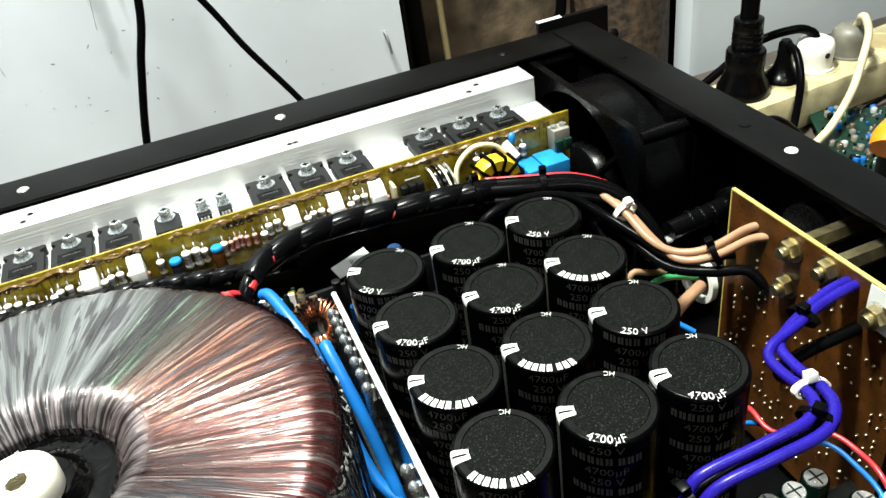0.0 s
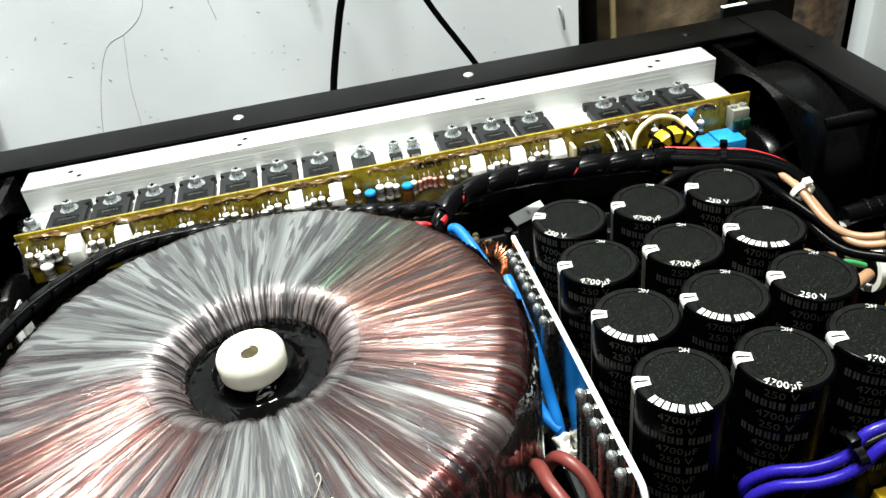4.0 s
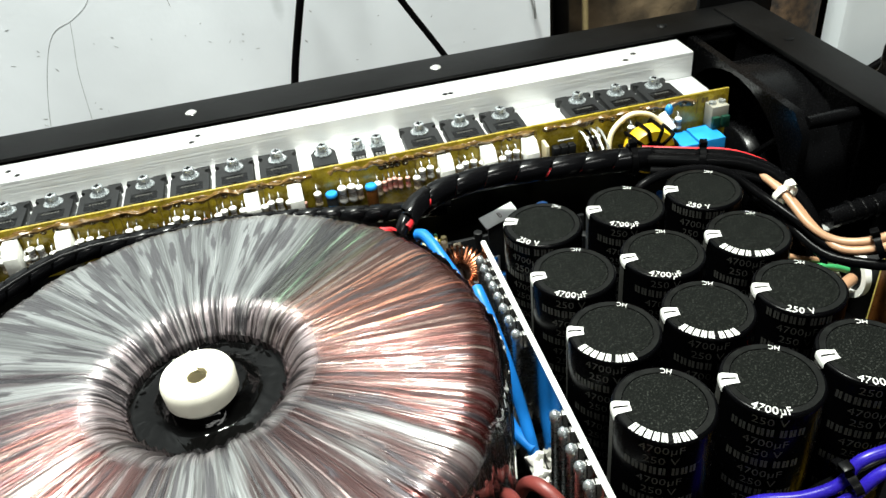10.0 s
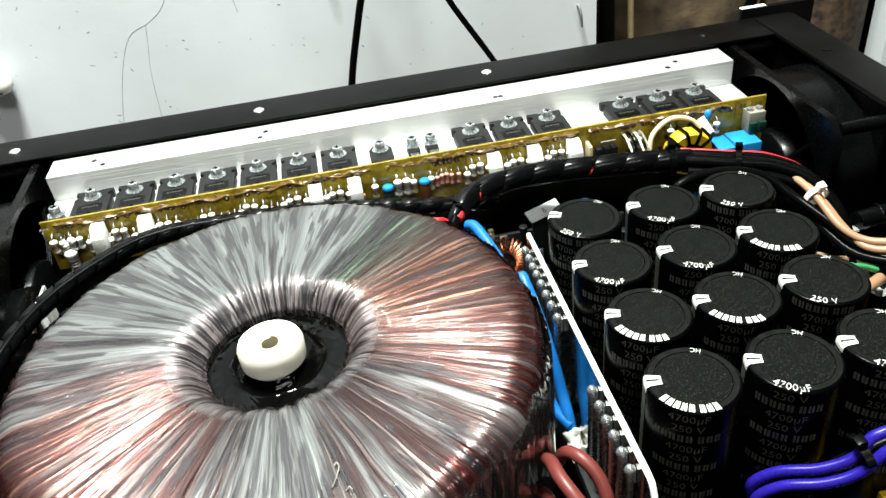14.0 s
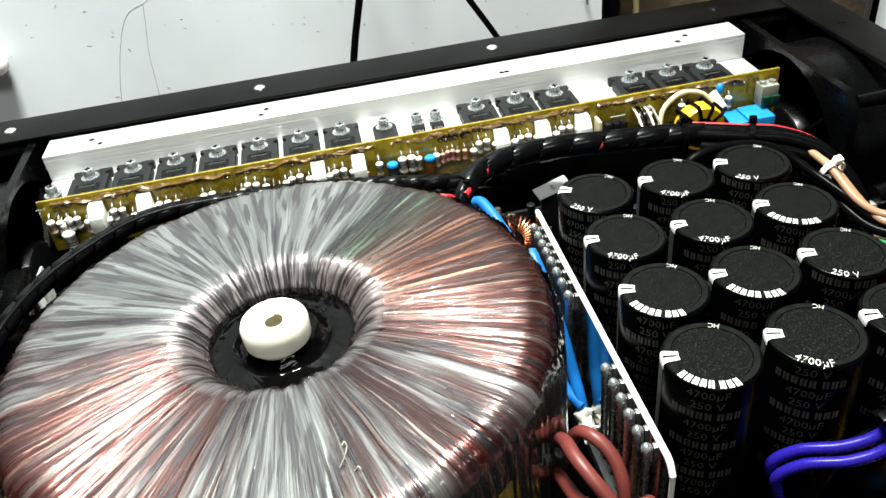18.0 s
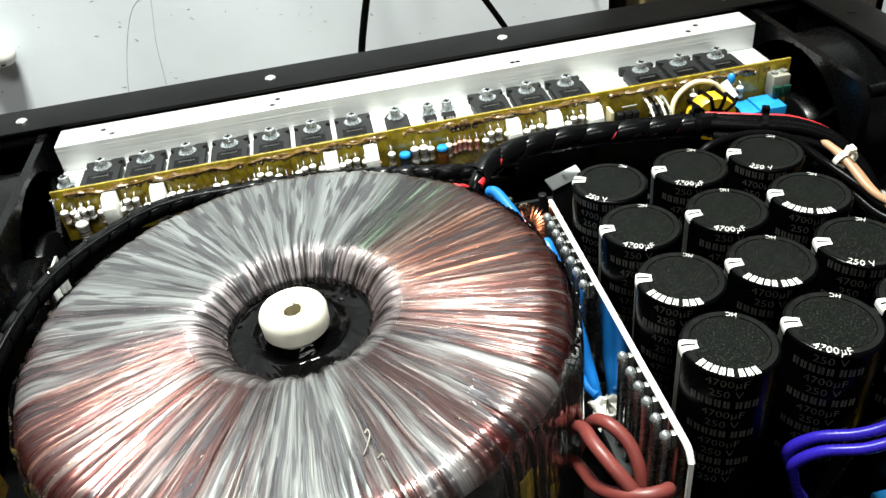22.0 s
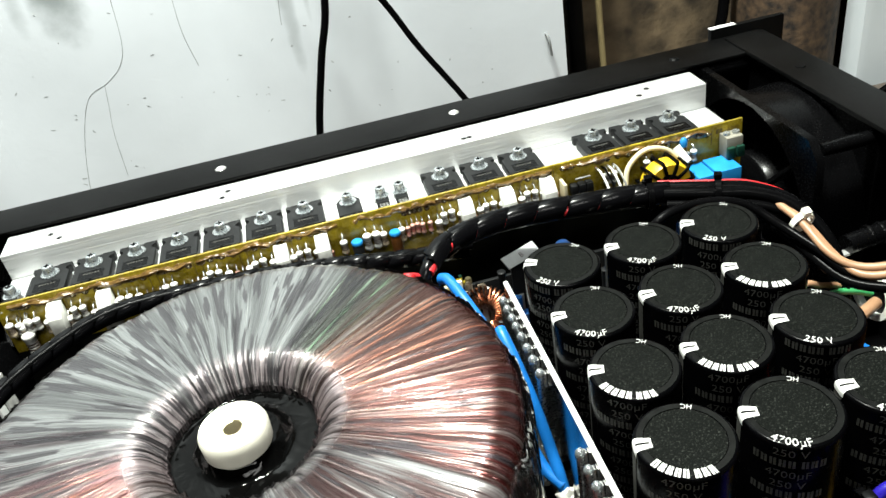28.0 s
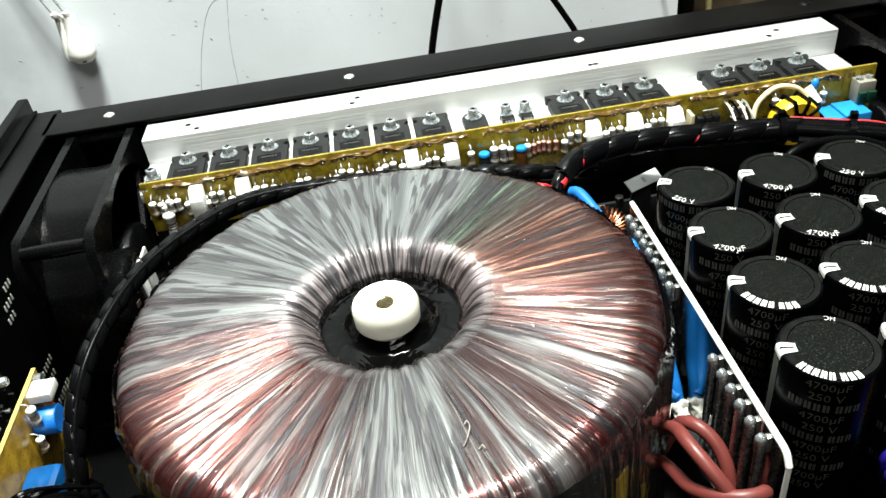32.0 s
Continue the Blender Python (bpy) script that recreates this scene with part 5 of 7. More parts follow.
def tie(where, along, r, material, label, flat=1.0):
    """A cable tie round a bundle, with its square head."""
    d = Vector(along).normalized()
    rot = d.to_track_quat("Z", "Y").to_matrix().to_4x4()
    t = thing("cable_tie", where, label, "cable tie", "cable ties")
    bm = nlathe([(r, -0.0013), (r + 0.0009, -0.0013), (r + 0.0009, 0.0013), (r, 0.0013)], 24, (0, 0, 0), "z", True)
    bmesh.ops.transform(bm, matrix=Matrix.Translation(where) @ rot @ Matrix.Diagonal((1, flat, 1, 1)), verts=bm.verts)
    part("strap", bm, material, t)
    bm = nbox(-0.0018, r * flat, -0.0017, 0.0018, r * flat + 0.0032, 0.0017, 0.0005)
    bmesh.ops.transform(bm, matrix=Matrix.Translation(where) @ rot, verts=bm.verts)
    part("head", bm, material, t)
    return t


tie((0.0925, 0.3165, 0.1330), (0.9, -0.4, 0), 0.0066, WIRE_BLACK, "black cable tie round the loom")
tie((0.0640, 0.3275, 0.1335), (1, -0.15, 0), 0.0066, WIRE_BLACK, "black cable tie at the harness end")
# black arcs behind the rear capacitors
wire("loop_wire", [(0.052, 0.3040, 0.110), (0.058, 0.3080, 0.1300), (0.078, 0.3100, 0.1340), (0.098, 0.3060, 0.1310), (0.110, 0.2950, 0.1230), (0.118, 0.2760, 0.1180), (0.126, 0.2620, 0.1120), (0.150, 0.2560, 0.1100)], 0.0021, WIRE_BLACK, "thin black wire looping behind the capacitors")

# tan pair to the output board
for k, (o, dz) in enumerate(((-0.0012, 0.0012), (0.0016, -0.0010))):
    wire("tan_wire", [(0.1135 + o, 0.3180, 0.1240 + dz), (0.1150 + o, 0.3060, 0.1265 + dz), (0.1180 + o, 0.2900, 0.1245 + dz), (0.1205 + o, 0.2720, 0.1180 + dz), (0.1260, 0.2610 - o, 0.1150 + dz), (0.1360, 0.2530 - o, 0.1180 + dz), (0.1465, 0.2480 - 0.004 * k, 0.1265 + dz), (0.1515, 0.2440 - 0.006 * k, 0.1300 + dz)], 0.0018, WIRE_TAN, "tan stranded wire curving to the output board", "wire", "tan wires")
wire("black_wire", [(0.112, 0.3120, 0.1180), (0.1150, 0.2880, 0.1160), (0.1215, 0.2640, 0.1100), (0.1330, 0.2500, 0.1110), (0.1450, 0.2420, 0.1120), (0.1500, 0.2350, 0.1060)], 0.0023, WIRE_BLACK, "black wire tied below the tan pair")
tie((0.1185, 0.2905, 0.1240), (0.1, -0.9, -0.3), 0.0046, TIE_WHITE, "white cable tie round two tan wires")
tie((0.1370, 0.2520, 0.1180), (0.8, -0.4, 0.4), 0.0048, WIRE_BLACK, "black cable tie round two tan wires")

# blue pair between transformer and partition
wire("blue_wire", [(-0.0400, 0.3100, 0.1300), (-0.0374, 0.3054, 0.1313), (-0.0335, 0.2909, 0.1284), (-0.0296, 0.2780, 0.1215), (-0.0270, 0.2650, 0.1060), (-0.0250, 0.2530, 0.0880), (-0.0215, 0.2420, 0.0760), (-0.0165, 0.2345, 0.0710)], 0.0024, WIRE_BLUE, "thick blue transformer lead", "wire", "blue leads")
wire("blue_wire", [(-0.0243, 0.2760, 0.1225), (-0.0240, 0.2720, 0.1215), (-0.0226, 0.2636, 0.1157), (-0.0205, 0.2551, 0.1053), (-0.0187, 0.2486, 0.0937), (-0.0172, 0.2429, 0.0817), (-0.0165, 0.2372, 0.0740), (-0.0162, 0.2340, 0.0680)], 0.0024, WIRE_BLUE, "thick blue transformer lead with a cut end", "wire", "blue leads")
# heavy dull red sleeves at the partition's near end
wire("red_sleeve", [(-0.0440, 0.2040, 0.0820), (-0.0410, 0.1965, 0.0990), (-0.0396, 0.1902, 0.1078), (-0.0395, 0.1827, 0.1150), (-0.0395, 0.1743, 0.1185), (-0.0370, 0.1660, 0.1175), (-0.0325, 0.1592, 0.1120), (-0.0290, 0.1550, 0.1050), (-0.0280, 0.1555, 0.0960), (-0.0275, 0.1600, 0.0800)], 0.0024, WIRE_DULLRED, "dull red insulated transformer lead", "wire", "red leads")
wire("red_sleeve", [(-0.0460, 0.2010, 0.0780), (-0.0411, 0.1917, 0.0890), (-0.0405, 0.1800, 0.0970), (-0.0400, 0.1690, 0.1030), (-0.0370, 0.1610, 0.1085), (-0.0300, 0.1560, 0.1120), (-0.0225, 0.1560, 0.1115), (-0.0200, 0.1600, 0.1060), (-0.0210, 0.1640, 0.0950), (-0.0215, 0.1650, 0.0600)], 0.0023, WIRE_DULLRED, "dull red insulated transformer lead", "wire", "red leads")
wire("red_sleeve", [(-0.0330, 0.2100, 0.0700), (-0.0290, 0.2050, 0.0900), (-0.0250, 0.1980, 0.0960), (-0.0200, 0.1900, 0.0920), (-0.0185, 0.1820, 0.0820), (-0.0200, 0.1760, 0.0600)], 0.0026, WIRE_DULLRED, "dull red lead running behind the tinned posts", "wire", "red leads")
wire("yellow_wire", [(-0.0400, 0.1760, 0.0700), (-0.0375, 0.1745, 0.0800), (-0.0350, 0.1735, 0.0840), (-0.0332, 0.1730, 0.0790), (-0.0330, 0.1720, 0.0650), (-0.0340, 0.1710, 0.0400)], 0.0020, WIRE_YELLOW, "yellow wire under the red leads")
for k in range(5):
    d = 0.0012 * k
    wire("thin_black_wire", [(-0.0600 + d, 0.1430, 0.0900), (-0.0530 + d, 0.1440, 0.1060 - d), (-0.0455, 0.1450, 0.1145 - 0.7 * d), (-0.0370, 0.1450, 0.1160 - d), (-0.0300 - d, 0.1445, 0.1150 - d), (-0.0265 - d, 0.1430, 0.1090 - d), (-0.0255 - d, 0.1400, 0.0950)], 0.0007, THIN_BLACK if k != 2 else PLATE_WHITE, "thin wire arching beside the near power board", "wire", "thin wires", 6)

# ---------------------------------------------------------------- rectifier partition
hb = thing("rectifier_board", (-0.012, 0.236, 0.0142), "upright glossy board with a white top edge and tinned posts", "circuit board")
bm = bmesh.new()
side = [(0.1615, 0.030), (0.3105, 0.030), (0.3105, 0.1180), (0.1650, 0.1180), (0.1615, 0.1135)]
lo, hi = [[bm.verts.new((x, y, z)) for y, z in side] for x in (-0.0127, -0.0111)]
for i in range(5):
    bm.faces.new((lo[i], lo[(i + 1) % 5], hi[(i + 1) % 5], hi[i]))
bm.faces.new(lo[::-1]); bm.faces.new(hi)
MIRROR_FACE = mat("polished_metal_face", (0.34, 0.335, 0.32), 0.10, 1.0, 0.3, 40, 0.02)
bdm = part("board", bm, MIRROR_FACE, hb)
part("white_edge", ntube([(-0.0119, 0.3105, 0.1182), (-0.0119, 0.1662, 0.1182)], 0.0012, 8), PLATE_WHITE, bdm)
part("white_edge", ntube([(-0.0119, 0.1662, 0.1182), (-0.0119, 0.1640, 0.1172), (-0.0119, 0.1617, 0.1140)], 0.0012, 8), PLATE_WHITE, bdm)
part("white_edge", ntube([(-0.0119, 0.1617, 0.1140), (-0.0119, 0.1615, 0.040)], 0.0009, 8), PLATE_WHITE, bdm)
SEALANT = mat("white_sealant", (0.66, 0.65, 0.60), 0.4, 0, 0.25, 180, 0.3, 400)
for where, size in (((-0.0168, 0.2620, 0.0560), (0.0045, 0.0080, 0.0110)), ((-0.0158, 0.2330, 0.0655), (0.0036, 0.0052, 0.0050)), ((-0.0160, 0.2250, 0.0640), (0.0038, 0.0040, 0.0048))):
    lump = bmesh.new()
    bmesh.ops.create_icosphere(lump, subdivisions=3, radius=1.0)
    for v in lump.verts:
        k = 1 + 0.16 * math.sin(5 * v.co.y + 3 * v.co.z) + 0.10 * math.sin(9 * v.co.z - 6 * v.co.x) + 0.07 * math.sin(13 * v.co.y)
        v.co = Vector(where) + Vector(a * b * k for a, b in zip(v.co, size))
    part("sealant", lump, SEALANT, hb, "uneven white lump of sealant at the lead ends")
POST = blend((nlathe([(0.0014, 0.0), (0.0015, 0.0455), (0.0019, 0.0460), (0.0019, 0.0480), (0.0012, 0.0494), (0.0003, 0.0497)], 8), STEEL))
for y in (0.2100, 0.2022, 0.1950, 0.1878, 0.1802, 0.1726, 0.2525, 0.2610, 0.2685, 0.2760, 0.2830, 0.2890, 0.2955, 0.3020):
    put("tinned_post", POST, hb, pose(-0.0160, y, 0.0680))
    part("post_clip", nbox(-0.0150, y + 0.0016, 0.1060, -0.0128, y + 0.0040, 0.1130, 0.0005), SOLDER, hb)
for y0 in (0.165, 0.248):
    part("post_rail", nbox(-0.0195, y0, 0.0620, -0.0130, y0 + 0.055, 0.0680, 0.0006), EPOXY, hb)
# copper choke, tag and parts behind the partition
ch = thing("copper_choke", (-0.022, 0.318, 0.0142), "ring choke wound with bright copper wire", "choke")
LEAN_BACK = Matrix.Translation((-0.0215, 0.3215, 0.0945)) @ Matrix.Rotation(radians(-48), 4, "X")


def leaning(bm):
    bmesh.ops.transform(bm, matrix=LEAN_BACK, verts=bm.verts)
    return bm


part("core", leaning(nlathe([(0.0060, -0.005), (0.0120, -0.005), (0.0120, 0.005), (0.0060, 0.005)], 28, (0, 0, 0), "y", True)), EPOXY, ch)
for k in range(34):
    a = 2 * math.pi * k / 34
    c, sn = math.cos(a), math.sin(a)
    loop = [(r * c, h, r * sn) for r, h in ((0.0130, -0.0045), (0.0130, 0.0045), (0.0120, 0.0062), (0.0060, 0.0062), (0.0048, 0.0045), (0.0048, -0.0045), (0.0060, -0.0062), (0.0120, -0.0062), (0.0130, -0.0045))]
    part("turn", leaning(ntube(loop, 0.0007, 6, 2)), COPPER, ch)
part("stem", nbox(-0.030, 0.313, 0.0144, -0.010, 0.321, 0.0880), PCB_DARK, ch)
tg = thing("label_tag", (0.002, 0.345, 0.0142), "grey plastic heat sink tag with a small printed mark", "tag")
bm = nbox(-0.0100, -0.0034, -0.0004, 0.0100, 0.0034, 0.0004, 0.0003)
TAGM = pose(0.0030, 0.3370, 0.1120, 30, 0, 24)
bmesh.ops.transform(bm, matrix=TAGM, verts=bm.verts)
part("plate", bm, TAG_GREY, tg)
part("printed_mark", flat_join(bmesh.new(), letters("B", 0.0040), lambda p: TAGM @ Vector((p.x, p.y - 0.0014, 0.0006))), BAND_DARK, tg)
part("stem", nbox(-0.002, 0.3392, 0.0144, 0.008, 0.3408, 0.1115), EPOXY, tg)
sm = thing("supply_board", (0.02, 0.333, 0.0142), "dark small-parts board under the wrapped harness", "circuit board")
part("board", nbox(-0.045, 0.3085, 0.0700, 0.115, 0.3580, 0.0716), PCB_DARK, sm)
for x in (-0.04, 0.11):
    part("standoff", nlathe([(0.003, 0.0144), (0.003, 0.070)], 6, (x, 0.335, 0)), STEEL, sm)
for k in range(46):
    x, y = rng.uniform(-0.043, 0.100), rng.uniform(0.312, 0.354)
    kind = rng.random()
    if kind < 0.4:
        part("chip_resistor", nbox(x - 0.0012, y - 0.0028, 0.0716, x + 0.0012, y + 0.0028, 0.0736 + 0.02 * rng.random(), 0.0004), rng.choice((RES_BODY, EPOXY, WHITE_CAPM)), sm)
    else:
        h = rng.uniform(0.006, 0.032)
        part("small_capacitor", nlathe([(0.0021, 0.0716), (0.0022, 0.0720), (0.0022, 0.0716 + h), (0.0017, 0.0718 + h), (0.0003, 0.0718 + h)], 10, (x, y, 0)), rng.choice((EPOXY, EPOXY, TRIM_BLUE, PCB_GREEN, RES_GREY)), sm)
for k in range(34):
    x, y, h = rng.uniform(-0.050, -0.014), rng.uniform(0.330, 0.357), rng.uniform(0.090, 0.104)
    w = rng.uniform(0.0010, 0.0022)
    if k % 2:
        part("small_capacitor", nlathe([(w, 0.0716), (w, h - 0.001), (w * 0.8, h), (0.0003, h)], 10, (x, y, 0)), rng.choice((RES_BODY, PCB_GREEN, WHITE_CAPM, EPOXY, BRASS)), sm)
    else:
        part("chip_resistor", nbox(x - w, y - w * 0.6, 0.0716, x + w, y + w * 0.6, h, 0.0003), rng.choice((RES_BODY, WHITE_CAPM, EPOXY, STRIP_CREAM, PCB_Y)), sm)
part("blue_capacitor", nlathe([(0.0035, 0.072), (0.0036, 0.1170), (0.0028, 0.1180), (0.0003, 0.1180)], 14, (0.022, 0.330, 0)), TRIM_BLUE, sm, "bright blue round capacitor")
part("white_plug", nbox(-0.0440, 0.3160, 0.1080, -0.0395, 0.3200, 0.1180, 0.0008), PLUG_WHITE, sm)
part("white_plug", nbox(0.0405, 0.3045, 0.1080, 0.0450, 0.3085, 0.1270, 0.0008), PLUG_WHITE, sm)
part("pillar", nbox(-0.0446, 0.3165, 0.0716, -0.0390, 0.3195, 0.1080), EPOXY, sm)
part("pillar", nbox(0.0410, 0.3050, 0.0716, 0.0445, 0.3082, 0.1080), EPOXY, sm)
part("heat_sink_strip", nbox(-0.030, 0.3480, 0.0716, 0.050, 0.3500, 0.0940, 0.0004), EPOXY, sm)
wire("red_wire", [(-0.0620, 0.3080, 0.1280), (-0.0540, 0.3105, 0.1340), (-0.0460, 0.3150, 0.1240), (-0.0380, 0.3180, 0.0900)], 0.0023, WIRE_RED, "bright red wire by the transformer's rim")
for k in range(3):
    wire("silver_wire", [(-0.034, 0.300 - 0.002 * k, 0.1080), (-0.024, 0.2980 - 0.002 * k, 0.1040 + 0.001 * k), (-0.013, 0.3000, 0.1000)], 0.0008, THIN_BLACK, "thin black twisted wire by the choke", "wire", "thin wires", 6)

# ---------------------------------------------------------------- rear output board
ob = thing("output_board", (0.150, 0.19, 0.0142), "upright brown output circuit board with brass terminals", "circuit board")
bm = bmesh.new()
side = [(0.060, 0.020), (0.2605, 0.020), (0.2605, 0.1400), (0.060, 0.1400)]
lo, hi = [[bm.verts.new((x, y, z)) for y, z in side] for x in (0.1500, 0.1516)]
for i in range(4):
    bm.faces.new((lo[i], lo[(i + 1) % 4], hi[(i + 1) % 4], hi[i]))
bm.faces.new(lo[::-1]); bm.faces.new(hi)
brd = part("board", bm, PCB_BROWN, ob)
part("board_edge", nbox(0.1499, 0.060, 0.1396, 0.1517, 0.2607, 0.1402), PCB_EDGE, brd)
part("board_edge", nbox(0.1499, 0.2600, 0.020, 0.1517, 0.2607, 0.1396), PCB_EDGE, brd)
for y, z in ((0.2245, 0.1315), (0.2065, 0.1335), (0.2245, 0.1140), (0.1830, 0.1290), (0.160, 0.1320)):
    b = part("terminal_nut", nlathe([(0.0042, -0.0040), (0.0044, -0.0034), (0.0044, -0.0006), (0.0042, 0.0)], 6, (0.1499, y, z), "x"), BRASS, ob, "dull brass hexagon nut")
    part("washer", nlathe([(0.0054, -0.0005), (0.0054, 0.0), (0.0015, 0.0)], 20, (0.1499, y, z), "x"), BRASS, b)
    part("stud", nlathe([(0.0022, -0.0065), (0.0024, -0.0060), (0.0024, -0.003)], 12, (0.1499, y, z), "x"), BRASS, b)
for y, z in ((0.2245, 0.1315), (0.2065, 0.1335), (0.160, 0.132)):
    part("terminal_pillar", nlathe([(0.0040, 0.0018), (0.0040, 0.0395), (0.0034, 0.0400)], 6, (0.1499, y, z), "x"), BRASS, ob, "hexagonal brass terminal pillar")
for k in range(290):
    y, z = rng.uniform(0.095, 0.255), rng.uniform(0.030, 0.126)
    if abs(y - 0.2245) < 0.007 and z > 0.105:
        continue
    put("solder_joint", PAD, ob, pose(0.1499, round(y / 0.0036) * 0.0036, round(z / 0.0036) * 0.0036 + rng.uniform(-0.0006, 0.0006), 0, 0, -90) @ Matrix.Diagonal((0.45, 0.55, 0.45, 1)))
part("paper_label", nbox(0.1494, 0.1700, 0.1230, 0.1498, 0.1880, 0.1395), PLATE_WHITE, ob, "torn white paper label at the edge")
part("label_print", flat_join(bmesh.new(), bars([0.0020, 0.0025], 0.0050, 0.0010), lambda p: Vector((0.1492, 0.1790 - p.x, 0.129 + p.y))), BAND_DARK, ob)
# speaker leads in violet
TAIL = ((0.0520, 0.1565, 0.1190), (0.0422, 0.1585, 0.1143), (0.0314, 0.1635, 0.1104), (0.0246, 0.1660, 0.1039), (0.0255, 0.1660, 0.0962), (0.0295, 0.1655, 0.0837), (0.0370, 0.1640, 0.0680), (0.043, 0.162, 0.040))
LEAD_A = ((0.1541, 0.1975, 0.1340), (0.1490, 0.1978, 0.1340), (0.1397, 0.1972, 0.1335), (0.1281, 0.1946, 0.1315), (0.1178, 0.1914, 0.1290), (0.1128, 0.1872, 0.1275), (0.1101, 0.1764, 0.1290), (0.1083, 0.1667, 0.1320), (0.1056, 0.1575, 0.1335), (0.1005, 0.1520, 0.1330), (0.0930, 0.1499, 0.1320), (0.0773, 0.1505, 0.1300), (0.0612, 0.1522, 0.1260))
LEAD_B = ((0.1530, 0.1935, 0.1345), (0.1480, 0.1945, 0.1345), (0.1344, 0.1935, 0.1330), (0.1227, 0.1910, 0.1310), (0.1117, 0.1892, 0.1290), (0.1068, 0.1855, 0.1275), (0.1046, 0.1757, 0.1290), (0.1031, 0.1660, 0.1320), (0.1003, 0.1590, 0.1335), (0.0939, 0.1551, 0.1335), (0.0873, 0.1546, 0.1330), (0.0753, 0.1558, 0.1305), (0.0582, 0.1574, 0.1265))
for o, lead in ((-0.0040, LEAD_A), (0.0, LEAD_B)):
    wire("violet_wire", [*lead, *((x, y + o, z + o * 0.6) for x, y, z in TAIL)], 0.00185, WIRE_VIOLET, "thick violet-blue speaker lead crossing before the capacitors", "wire", "violet leads", 14)
wire("black_wire", [(0.1506, 0.1900, 0.1180), (0.1250, 0.1890, 0.1180), (0.1120, 0.1850, 0.1180), (0.1110, 0.1680, 0.1270), (0.1030, 0.1560, 0.1280), (0.0850, 0.1580, 0.1260), (0.0600, 0.1590, 0.1180), (0.0420, 0.1600, 0.1060), (0.030, 0.156, 0.080), (0.026, 0.150, 0.040)], 0.0024, WIRE_BLACK, "black wire tied beneath the violet leads")
tie((0.1270, 0.1932, 0.1312), (0.95, 0.2, 0.15), 0.0050, WIRE_BLACK, "black cable tie round the violet leads", 0.5)
tie((0.1057, 0.1663, 0.1312), (-0.15, -0.9, 0.25), 0.0052, TIE_WHITE, "white cable tie round the violet leads", 0.5)
tie((0.0975, 0.1550, 0.1325), (-0.8, -0.45, 0), 0.0052, WIRE_BLACK, "black cable tie round the violet leads", 0.5)
tie((0.0530, 0.1560, 0.1225), (-1, 0, -0.25), 0.0056, WIRE_BLACK, "black cable tie round the violet leads", 0.5)
wire("red_wire", [(0.1000, 0.2010, 0.090), (0.1050, 0.1915, 0.1000), (0.1048, 0.1794, 0.1000), (0.1120, 0.1730, 0.0990), (0.1210, 0.1682, 0.1000), (0.1232, 0.1582, 0.1000), (0.1215, 0.1462, 0.1000), (0.118, 0.130, 0.090)], 0.0009, WIRE_RED, "thin red wire below the violet leads")
wire("blue_wire", [(0.1000, 0.1990, 0.084), (0.1060, 0.1860, 0.0960), (0.1090, 0.1750, 0.0960), (0.1190, 0.1670, 0.0970), (0.1205, 0.1560, 0.0970), (0.1185, 0.1430, 0.0970), (0.115, 0.130, 0.088)], 0.0009, WIRE_BLUE, "thin blue wire below the violet leads")
SLEEVE_GREEN = mat("dark_green_sleeve", (0.0018, 0.0075, 0.0055), 0.25, 0, 0.3, 90, 0.03, spec=0.12)
ps = thing("soft_start_board", (0.115, 0.155, 0.0142), "small dark board with dark green electrolytic capacitors and yellow blocks", "circuit board")
part("board", nbox(0.060, 0.110, 0.0500, 0.147, 0.176, 0.0516), PCB_DARK, ps)
for x in (0.066, 0.141):
    part("standoff", nlathe([(0.003, 0.0144), (0.003, 0.050)], 6, (x, 0.143, 0)), STEEL, ps)
for x, y, h in ((0.1170, 0.1670, 0.0290), (0.1068, 0.1660, 0.0290), (0.0965, 0.1660, 0.0285), (0.1290, 0.1560, 0.022)):
    c = part("small_capacitor", nlathe([(0.0046, 0.0516), (0.0048, 0.0522), (0.0048, 0.0512 + h), (0.0042, 0.0518 + h), (0.0003, 0.0518 + h)], 20, (x, y, 0)), SLEEVE_GREEN, ps, "dark green sleeved capacitor with silver top")
    part("top_disc", nlathe([(0.0040, 0.0518 + h), (0.0038, 0.0522 + h), (0.0003, 0.0522 + h)], 20, (x, y, 0)), SOLDER, c)
    for w, d in ((0.0034, 0.0003), (0.0003, 0.0034)):
        part("vent_score", nbox(x - w, y - d, 0.0521 + h, x + w, y + d, 0.0524 + h), EPOXY, c)
for k, (m, x, y) in enumerate(((YELLOW_CORE, 0.0840, 0.1650), (YELLOW_CORE, 0.1180, 0.1500), (YELLOW_CORE, 0.078, 0.150), (BLUE_FILM, 0.070, 0.164))):
    part("boxed_part", nbox(x - 0.006, y - 0.004, 0.0516, x + 0.006, y + 0.004, 0.0640 if k > 1 else 0.0780, 0.0006), m, ps)
# sockets on the rear panel
fz = thing("fuse_holder", (0.17, 0.289, 0.1000), "black screw-cap fuse holder on the rear panel", "fuse holder")
part("barrel", ntube([(0.1380, 0.2850, 0.1090), (0.1925, 0.2900, 0.1100)], 0.0046, 18), FAN_BLACK, fz)
for x in (0.150, 0.156, 0.162):
    part("rib", nlathe([(0.0050, -0.001), (0.0054, 0.0), (0.0050, 0.001)], 18, (x, 0.2866, 0.1093), "x"), FAN_BLACK, fz)
part("collar", nlathe([(0.0048, 0.0), (0.0080, 0.001), (0.0080, 0.009), (0.0048, 0.010)], 20, (0.1700, 0.2880, 0.1095), "x"), FAN_BLACK, fz)
